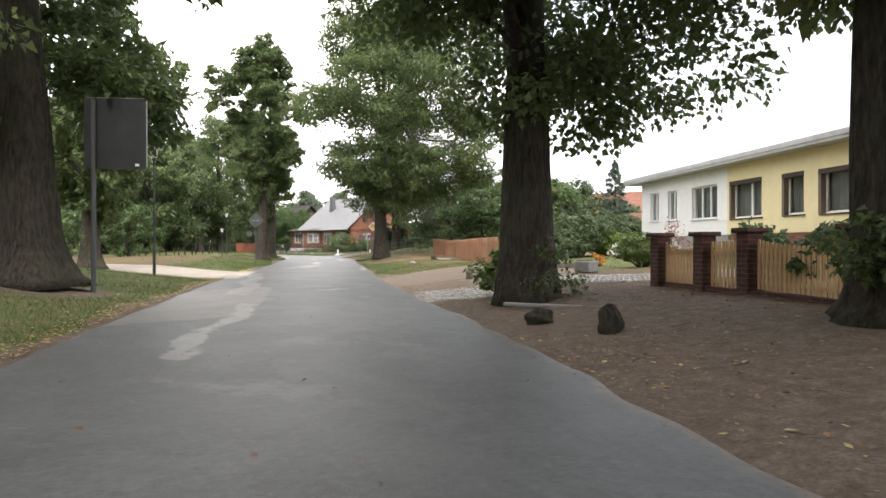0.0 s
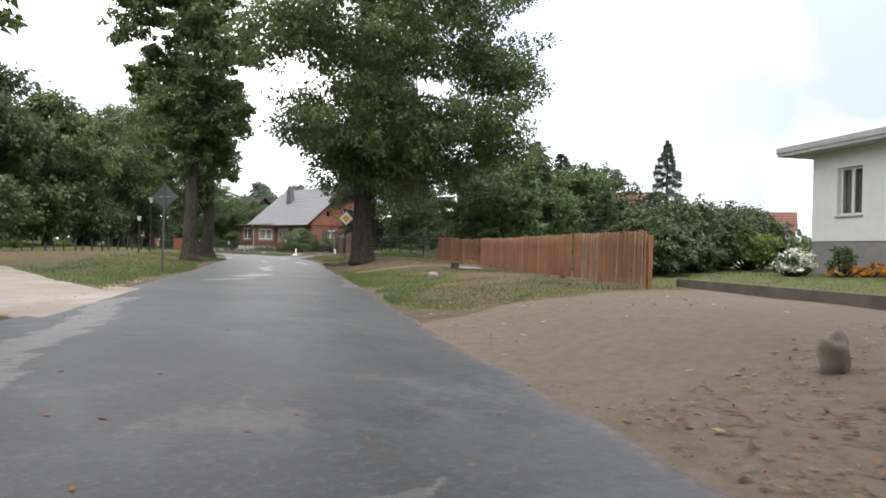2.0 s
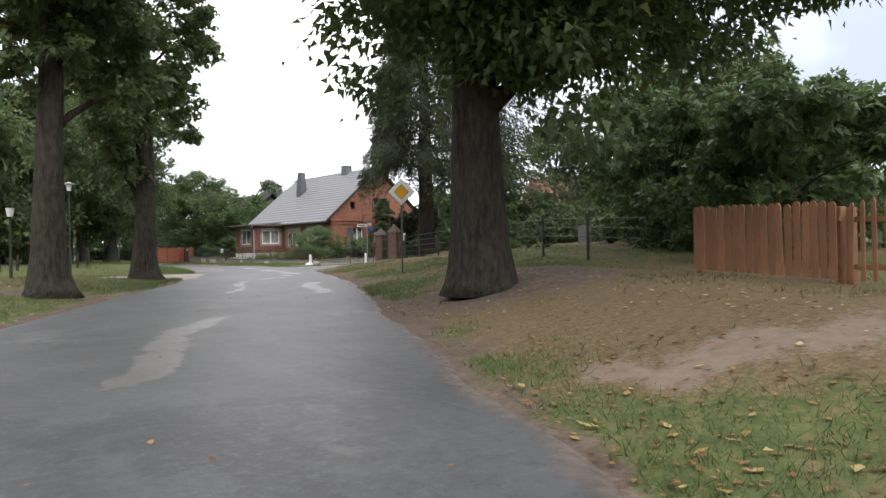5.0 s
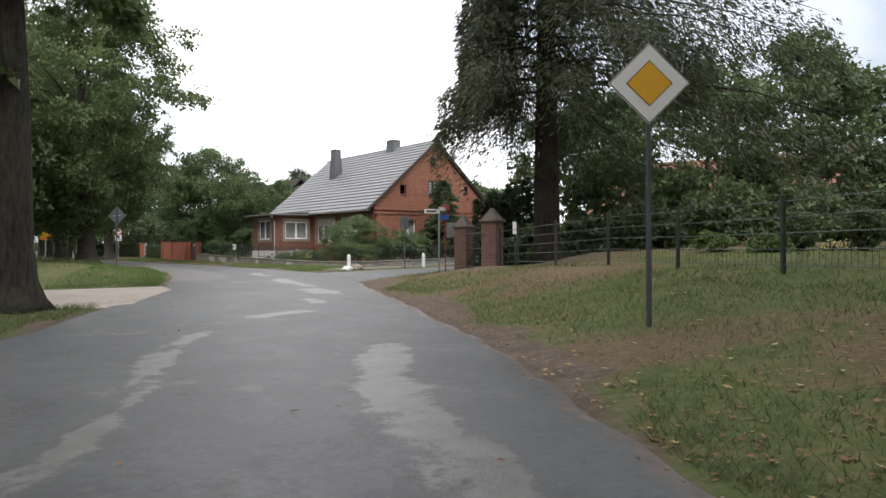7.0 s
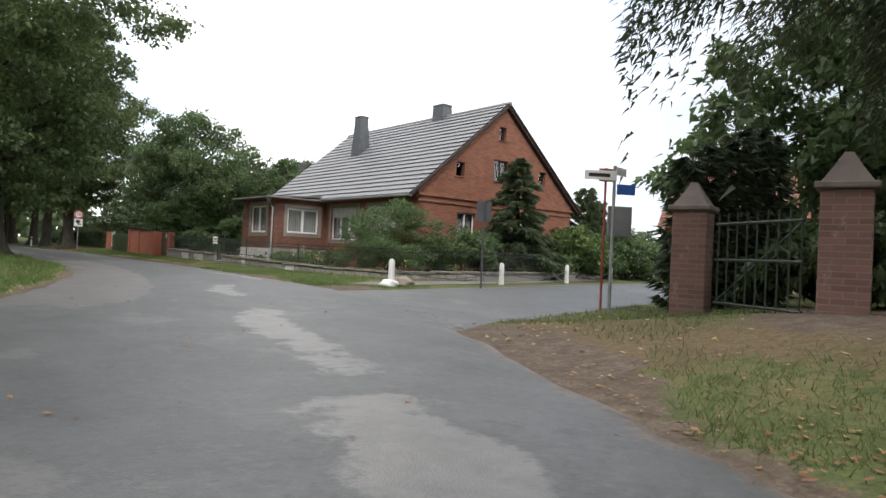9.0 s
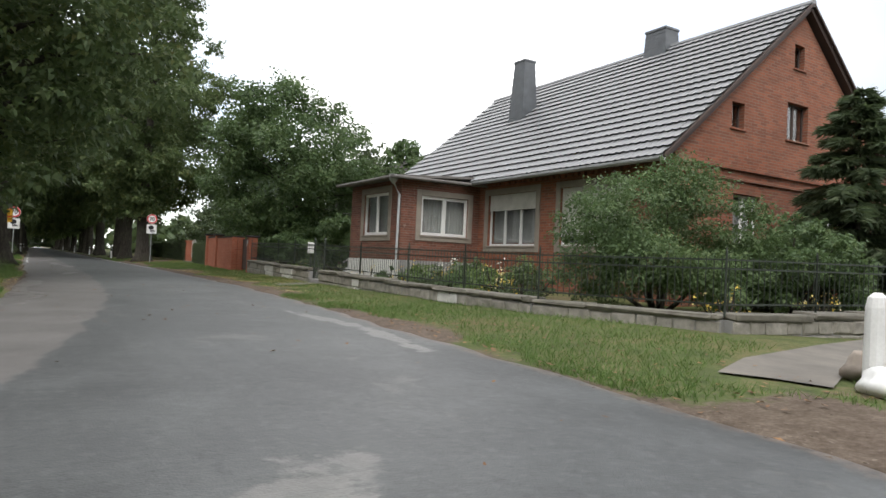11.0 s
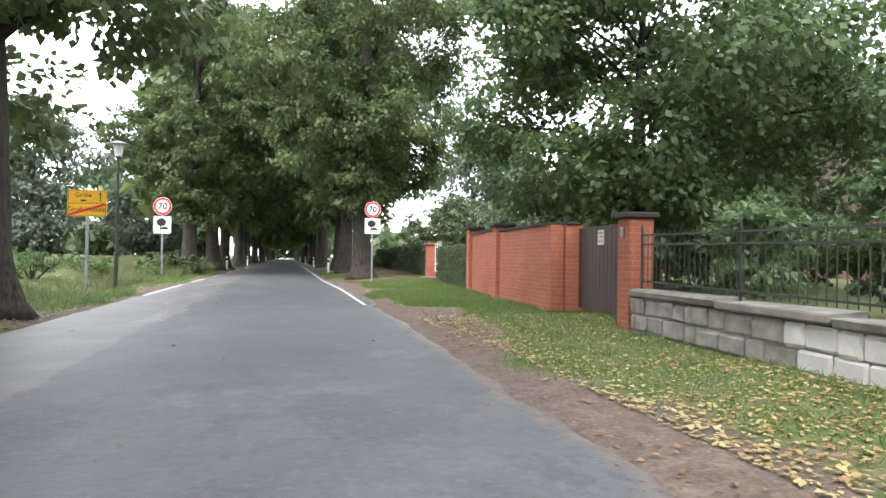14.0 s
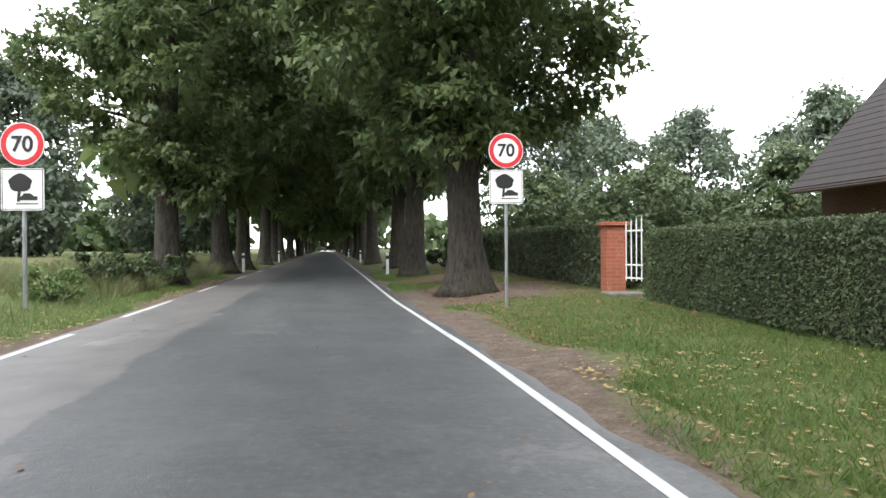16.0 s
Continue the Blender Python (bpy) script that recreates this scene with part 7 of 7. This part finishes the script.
for i, (x_, y_, w_, h_) in enumerate(((27.3, 22.3, 2.8, 2.0), (29.2, 22.7, 3.0, 2.5), (31.2, 22.9, 3.0, 2.7), (33.2, 23.0, 3.0, 2.8), (35.2, 22.8, 2.8, 2.6))):
    build_bush("juniper_bush", x_, y_, 190 + i, w_, 2.6, h_, 13000, 0.11, DARK, "dense spreading dark green juniper on the lawn", clumps=44, group="juniper bushes")
build_bush("hydrangea", 29.9, 19.3, 195, 1.0, 0.9, 0.85, 1300, 0.09, GREEN, "hydrangea bush with white blossoms", clumps=14)
build_bush("white_blossoms", 29.85, 19.15, 196, 1.05, 0.95, 0.98, 520, 0.10, WHITEPETAL, "round white hydrangea blossoms before the bungalow", category="flowers", clumps=12)
for i, (x_, y_) in enumerate(((30.2, 18.0), (30.4, 17.4), (30.6, 16.8))):
    build_bush("marigolds", x_, y_, 197 + i, 1.0, 0.8, 0.5, 700, 0.06, ORANGE, "orange and yellow flowers before the bungalow", category="flowers", clumps=12, group="bungalow flowers")
build_bush("topiary_bush", 30.0, 18.0, 201, 0.7, 0.7, 0.95, 1400, 0.05, DARK, "small ball-shaped topiary bush", clumps=26, round_=True)
build_bush("clipped_bush", 21.3, 11.7, 202, 1.9, 1.7, 1.2, 16000, 0.055, BRIGHT, "large round clipped light green bush", clumps=90, round_=True)
build_bush("yellow_shrub", 32.3, 21.6, 203, 2.0, 1.8, 1.9, 5000, 0.09, SHOOT, "light yellow-green shrub beside the junipers", clumps=22)
build_bush("flowers", 22.0, 14.0, 204, 0.6, 0.5, 0.6, 420, 0.055, ORANGE, "orange garden flowers on the lawn", category="flowers", clumps=10)
build_bush("red_maple", 24.0, 12.5, 208, 1.5, 1.2, 1.75, 520, 0.06, REDLEAF, "thin red-leaved ornamental maple before the bungalow", clumps=24)
build_bush("azalea", 24.1, 12.3, 209, 1.1, 0.9, 0.75, 1200, 0.055, ORANGE, "orange-red shrub below the ornamental maple", clumps=14)
build_bush("standard_rose", 17.4, 8.0, 298, 0.6, 0.6, 1.45, 190, 0.06, WHITEPETAL, "pale rose blossoms on tall stems behind the fence", category="flowers", clumps=10)
build_bush("fence_shrub", 14.0, 2.9, 205, 2.2, 1.6, 1.35, 4200, 0.10, GREEN, "leafy shrub growing through the yellow fence", clumps=22)
build_bush("trunk_shrub", 12.75, 8.8, 207, 0.9, 0.9, 1.15, 3600, 0.075, SHOOT, "leafy light green shoots beside the linden trunk", clumps=18, kite=True)
build_bush("rose_bush", 17.5, 6.0, 206, 1.6, 1.3, 1.4, 1500, 0.09, GREEN, "rose bush behind the yellow fence", clumps=18)
ur = thing("stone_planter", 17.6, 10.8, up(17.6, 10.8), 20, "pale stone trough planter beside the cobbled entry", "planter")
part("trough", box(-0.35, -0.22, 0, 0.35, 0.22, 0.32, 0.03), GREYSTUCCO, ur)
part("soil", box(-0.29, -0.16, 0.321, 0.29, 0.16, 0.335), DARKCORE, ur)

# left side of the road
for i, (x_, y_, t_, w_, m_, lf) in enumerate(((14.6, 51.5, 3.6, 1.8, GREEN, 6000), (8.5, 50.5, 4.2, 2.0, GREEN, 6000), (11.5, 57.0, 5.0, 2.2, GREEN, 6000), (4.0, 55, 6, 3, GREEN, 6000))):
    build_tree("fruit_tree", x_, y_, 210 + i, t_, 0.09, 0.7, w_, lf, 0.15, m_, "small fruit tree on the meadow", clumps=34, group="meadow fruit trees")
for i, (x_, y_, t_, w_) in enumerate(((16.5, 72, 13, 4.6), (21.5, 76, 12, 4.6), (11, 70, 11.5, 4.6), (5, 68, 11, 4.8), (-2, 64, 11, 5), (-10, 60, 12, 5), (25.5, 82, 11, 4.4), (19, 84, 13, 5), (28.0, 90.5, 13, 4.6))):
    build_tree("roadside_tree", x_, y_, 220 + i, t_, 0.3, 1.4, w_, 17000, 0.31, DARK if i % 3 == 0 else LINDEN, "dense broad-leaved tree at the wood's edge", clumps=60, group="wood edge trees")
for i in range(16):
    x_, y_ = 17.5 + i * 0.72, 61.2 + 0.55 * i + 0.4 * math.sin(i * 2.2)
    wp_ = thing("fence_stake", x_, y_, up(x_, y_) - 0.1, i * 20, "old wooden fence stake on the meadow", "post", "meadow stakes")
    part("stake", tube([(0, 0, 0), (0.03 * math.sin(i), 0, 0.5), (0.07 * math.sin(i), 0.03, 1.0 + 0.15 * math.sin(i * 3))], [0.07, 0.06, 0.05], 7), BARK, wp_)
for i, (x_, y_) in enumerate(((31.0, 118.0), (31.3, 120.4), (40.9, 131), (30.4, 125))):
    build_bush("verge_shrub", x_, y_, 240 + i, 1.9, 1.6, 1.1, 3600, 0.10, DARK, "dark low shrub at the foot of the avenue trees", clumps=18, group="verge shrubs")

for i, (x_, y_, w_, h_) in enumerate(((31.2, 103.0, 1.0, 0.8), (30.6, 106.4, 1.3, 1.0), (31.6, 108.6, 0.9, 0.7), (30.2, 111.5, 1.4, 1.0), (31.4, 114.6, 1.2, 0.9), (29.4, 104.6, 1.5, 1.1), (28.6, 109.5, 1.6, 1.1))):
    build_bush("weed_clump", x_, y_, 260 + i, w_, w_, h_, 1800, 0.06, (BRIGHT, GREEN)[i % 2], "tall green weeds in the meadow grass", category="weeds", clumps=16, group="meadow weeds")

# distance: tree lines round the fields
# far_n and its copies carry painted haze in their leaf colour
far_n = build_tree("distant_tree", -14, 168, 249, 14, 0.3, 0.8, 5.4, 13000, 0.42, HAZEGREEN, "tree of a tree line beyond the field, haze painted into its leaves", clumps=80, group="distant trees")
far_a = build_tree("distant_tree", -30, 175, 250, 13, 0.3, 1.2, 5.5, 1900, 1.1, GREEN, "tree of a distant tree line beyond the field", clumps=50, group="distant trees")
far_b = build_tree("distant_tree", -12, 182, 251, 14, 0.3, 1.5, 5.0, 1900, 1.1, DARK, "tree of a distant tree line beyond the field", clumps=50, group="distant trees")
rgd = np.random.default_rng(77)
spots = [(-46 + 8.0 * i, 170 + 9 * math.sin(i * 1.7) - 1.2 * i) for i in range(9)]
spots += [(-20 + 7.5 * i, 196 + 8 * math.sin(i * 2.3)) for i in range(6)]
spots += [(55 + 8.5 * i, 165 + 9 * math.sin(i * 1.3)) for i in range(10)]
spots += [(-28 + 4 * math.sin(i), 40 + 11 * i) for i in range(11)]
spots += [(-15 + 3 * math.sin(i), -20 + 10 * i) for i in range(6)] + [(30 + 9 * i, -16 + 2 * math.sin(i)) for i in range(5)]
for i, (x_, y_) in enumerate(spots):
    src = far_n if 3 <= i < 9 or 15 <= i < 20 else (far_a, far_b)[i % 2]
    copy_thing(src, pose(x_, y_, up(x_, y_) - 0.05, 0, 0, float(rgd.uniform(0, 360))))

mid_a = build_tree("field_tree", 66, 129, 253, 4.7, 0.2, 0.4, 4.0, 12000, 0.25, DARK, "dark tree behind the clipped hedge", clumps=60, group="field trees")
for x_, y_, r_ in ((71, 124, 80), (60, 134, 200), (54, 139, 20), (77, 119, 140), (49, 146, 300)):
    copy_thing(mid_a, pose(x_, y_, up(x_, y_) - 0.05, 0, 0, r_))


def far_woods():
    """The woods all round the fields, too far to tell trees apart."""
    rg = np.random.default_rng(600)
    n = 26000
    ph = rg.uniform(0, 6.2832, n)
    gap_ = np.abs((ph - 1.66 + math.pi) % (2 * math.pi) - math.pi) < 0.05
    ph = np.where(gap_, ph + 0.16, ph)
    r = 210 + 25 * np.sin(ph * 5) + rg.normal(0, 6, n)
    top = 8 + 2.2 * np.sin(ph * 31) + 1.6 * np.sin(ph * 67 + 1) + 1.2 * np.sin(ph * 143)
    p = np.stack([28 + r * np.cos(ph), 60 + r * np.sin(ph), -0.5 + top * rg.uniform(0, 1, n) ** 0.8], 1)
    a, b = rg.normal(size=(n, 3)), rg.normal(size=(n, 3))
    a /= np.linalg.norm(a, axis=1)[:, None]
    b = np.cross(a, b)
    b /= np.linalg.norm(b, axis=1)[:, None]
    q = rg.uniform(0.9, 2.0, n)[:, None]
    ob = quads("far_woods", np.stack([p - a * q, p + b * q * 0.8, p + a * q, p - b * q * 0.8], 1), DARK, 4)
    tagged(ob, "distant dark green woods round the fields", "woods", kind="stuff")


far_woods()

# ---- cobbled entry ----
def cobbles():
    me = bpy.data.meshes.new("cobblestone")
    bm = box(-0.5, -0.5, -0.5, 0.5, 0.5, 0.5)
    for v in bm.verts:
        if v.co.z > 0:
            v.co.x, v.co.y = v.co.x * 0.72, v.co.y * 0.72
    bmesh.ops.bevel(bm, geom=[e for e in bm.edges], offset=0.06, segments=1, affect="EDGES")
    bm.to_mesh(me)
    bm.free()
    me.materials.append(COBBLE)
    ent = thing("cobbled_entry", 14, 10.5, ROAD, 0, "rough grey cobblestone entry strip", "paving", kind="structure")
    cv = np.array([tuple(v.co) for v in me.vertices])
    cf = [tuple(p.vertices) for p in me.polygons]
    rg = np.random.default_rng(88)
    ax, ay = Vector((0.905, -0.42, 0)), Vector((0.42, 0.905, 0))
    rv, rf, k, n0 = [], [], 0, 0
    for r in range(21):
        for c in range(80):
            u, w = 0.125 * c + rg.normal(0, 0.01) + 0.062 * (r % 2), -1.25 + 0.12 * r + rg.normal(0, 0.01)
            if u < 0.25 * abs(math.sin(r * 2.3)) + 0.2:
                continue
            p = Vector((11.3, 11.0, 0)) + ax * u + ay * w
            z = up(p.x, p.y) - 0.046 + rg.normal(0, 0.006)
            m = pose(p.x - 14, p.y - 10.5, z - ROAD, rg.normal(0, 3), rg.normal(0, 3), -25 + rg.normal(0, 6)) @ Matrix.Diagonal((rg.uniform(0.10, 0.13), rg.uniform(0.095, 0.118), 0.13, 1))
            if k < 290:
                k += 1
                mesh_ob("cobblestone", me, ent).matrix_basis = m
            else:
                mm = np.array(m)
                rv.append(cv @ mm[:3, :3].T + mm[:3, 3])
                rf += [tuple(i + n0 for i in f) for f in cf]
                n0 += len(cv)
    tagged(raw("cobblestones", np.concatenate(rv), rf, COBBLE, ent), kind="stuff")


cobbles()

# ---- grass, fallen leaves, stones on the ground ----
def paved(x, y):
    return np.minimum(np.minimum(away(x, y, FOOT) - 0.5, away(x, y, SIDE) - 2.9), np.minimum(away(x, y, DRIVE) - 3.2, away(x, y, LANE) - 2.0))


def blades(name, seed, count, y_lo, y_hi, near, far, tall, wide, material, label, keep, sides=(-1, 1)):
    rg = np.random.default_rng(seed)
    y = rg.uniform(y_lo, y_hi, count)
    side = rg.choice(np.array(sides), count)
    gap = near + (far - near) * rg.uniform(0, 1, count) ** 1.6
    x = np.where(side > 0, np.interp(y, RY, RX) + gap, np.interp(y, LY, LX) - gap)
    ok = (paved(x, y) > 0.05) & (rg.uniform(size=count) < keep(x, y))
    x, y = x[ok], y[ok]
    z = height(x, y)
    k = len(x)
    a = rg.uniform(0, 6.283, k)
    h = tall * rg.uniform(0.4, 1.2, k)
    w = wide * rg.uniform(0.6, 1.3, k)
    lean_ = rg.normal(0, 0.75, (k, 2)) * h[:, None]
    c, s = np.cos(a) * w, np.sin(a) * w
    v = np.stack([np.stack([x - c, y - s, z - 0.01], 1), np.stack([x + c, y + s, z - 0.01], 1), np.stack([x + lean_[:, 0], y + lean_[:, 1], z + h], 1)], 1)
    return tagged(quads(name, v, material, 3), label, "grass", kind="stuff")


def green(x, y):
    d, dr, sa = soils(x, y)
    return np.clip(1.12 - 1.6 * d - 1.0 * dr - 1.6 * sa + 0.25 * wave(x * 2.3, y * 2.1), 0.0, 1)


blades("grass", 301, 210000, -2, 66, 0.03, 6.0, 0.075, 0.0045, GRASS, "short patchy roadside grass with dry blades", green, (1,))
blades("grass", 306, 85000, -6, 64, 0.03, 4.5, 0.11, 0.005, GRASS, "short green roadside grass with dry blades", green, (-1,))
blades("grass", 302, 130000, 68, 128, 0.03, 3.4, 0.075, 0.005, LUSH, "short green roadside grass with dry blades", green, (1,))
blades("grass", 307, 60000, 62, 128, 0.03, 3.0, 0.12, 0.006, LUSH, "lush green grass along the road edge", green, (-1,))
blades("grass", 308, 90000, 98, 115, 0.5, 6.0, 0.065, 0.006, LUSH, "lush mown grass beside the clipped hedge", lambda x, y: green(x, y) * np.clip(0.75 + 0.5 * wave(x * 1.3, y * 1.1), 0.2, 1), (1,))
blades("grass", 303, 45000, 5, 60, 4, 22, 0.10, 0.009, GRASS, "thin grass on the village green", green)
blades("tall_grass", 304, 60000, 96, 150, 0.9, 9, 0.45, 0.010, TALL, "tall dry meadow grass and weeds", lambda x, y: np.clip(0.35 + 0.6 * wave(x, y), 0.05, 1), (-1,))
blades("tall_grass", 305, 9000, 60, 96, 0.6, 6, 0.30, 0.009, GRASS, "ragged grass tufts on the verge", lambda x, y: np.clip(0.2 + 0.6 * wave(x * 1.7, y * 1.3), 0, 1), (-1,))


def litter(name, seed, count, y_lo, y_hi, near, far, size, sides, label, keep=None, material=None):
    rg = np.random.default_rng(seed)
    y = rg.uniform(y_lo, y_hi, count)
    side = rg.choice(np.array(sides), count)
    gap = near + (far - near) * rg.uniform(0, 1, count) ** 1.3
    x = np.where(side > 0, np.interp(y, RY, RX) + gap, np.interp(y, LY, LX) - gap)
    if keep is not None:
        ok = rg.uniform(size=count) < keep(x, y)
        x, y = x[ok], y[ok]
    k = len(x)
    g, _ = road_gap(x, y)
    z = np.where(g < 0.02, ROAD + 0.05, height(x, y) + 0.015)
    a = rg.uniform(0, 6.283, k)
    s = size * rg.uniform(0.5, 1.3, k)
    c, sn_ = np.cos(a) * s, np.sin(a) * s
    t1, t2 = rg.uniform(0, 0.5, k) * s, rg.uniform(0, 0.5, k) * s
    v = np.stack([np.stack([x - c, y - sn_, z], 1), np.stack([x + sn_ * 0.6, y - c * 0.6, z + t1], 1), np.stack([x + c, y + sn_, z + t2], 1), np.stack([x - sn_ * 0.6, y + c * 0.6, z + t1 * 0.5], 1)], 1)
    return tagged(quads(name, v, material or FALLEN, 4), label, "leaves", kind="stuff")


litter("soil_crumbs", 322, 9000, 0, 112, -0.3, 0.9, 0.016, (1,), "loose soil crumbs and grit along the road edge", lambda x, y: np.clip(0.5 + 0.6 * wave(x * 1.9, y * 1.7), 0.05, 1), GRIT)
litter("fallen_leaves", 311, 8500, 82, 107, 0.3, 4.2, 0.03, (1,), "yellow fallen leaves on the verge", lambda x, y: np.clip(0.5 + 0.6 * wave(x * 1.5, y * 0.8), 0.05, 1))
litter("fallen_leaves", 312, 5000, -4, 66, 0.0, 4.5, 0.038, (1, -1), "dry fallen leaves on the verge", lambda x, y: np.clip(0.35 + 0.5 * wave(x * 0.9, y), 0.04, 1))
litter("fallen_leaves", 313, 2600, 66, 125, 0.0, 1.2, 0.035, (-1,), "dry brown leaves along the road edge")
litter("fallen_leaves", 314, 1100, -4, 125, -5.5, 0.0, 0.026, (1,), "scattered leaves on the asphalt", None, BROWNLEAF)
litter("fallen_leaves", 315, 2600, -4, 30, 0.0, 0.5, 0.035, (-1,), "brown leaves gathered along the road edge")
litter("fallen_leaves", 316, 9000, 108, 130, 0.6, 4.2, 0.032, (1,), "brown leaf litter under the avenue trees", None, BROWNLEAF)
litter("fallen_leaves", 317, 12000, -5, 14, 0.0, 6.0, 0.026, (1,), "rust-brown leaf litter on the bare earth", lambda x, y: np.clip(0.45 + 0.5 * wave(x * 1.3, y * 1.3), 0.08, 1), BROWNLEAF)
litter("fallen_leaves", 318, 17000, 20, 66, 0.0, 7.0, 0.028, (1,), "rust-brown leaf litter in the dry grass", lambda x, y: np.clip(0.35 + 0.5 * wave(x * 1.1, y * 1.2), 0.05, 1), BROWNLEAF)
litter("fallen_leaves", 319, 7000, -5, 66, 0.0, 1.0, 0.026, (-1,), "brown leaves along the grassy road edge", lambda x, y: np.clip(0.4 + 0.5 * wave(x * 1.3, y * 1.3), 0.05, 1), BROWNLEAF)
litter("fallen_leaves", 320, 11000, 84, 98, 0.5, 3.0, 0.027, (1,), "thick yellow leaf litter before the brick wall", lambda x, y: np.clip(0.55 + 0.6 * wave(x * 1.2, y * 0.9), 0.1, 1))
litter("fallen_leaves", 321, 1600, 70, 112, 0.0, 2.0, 0.03, (1,), "brown leaves on the earth strip", None, BROWNLEAF)
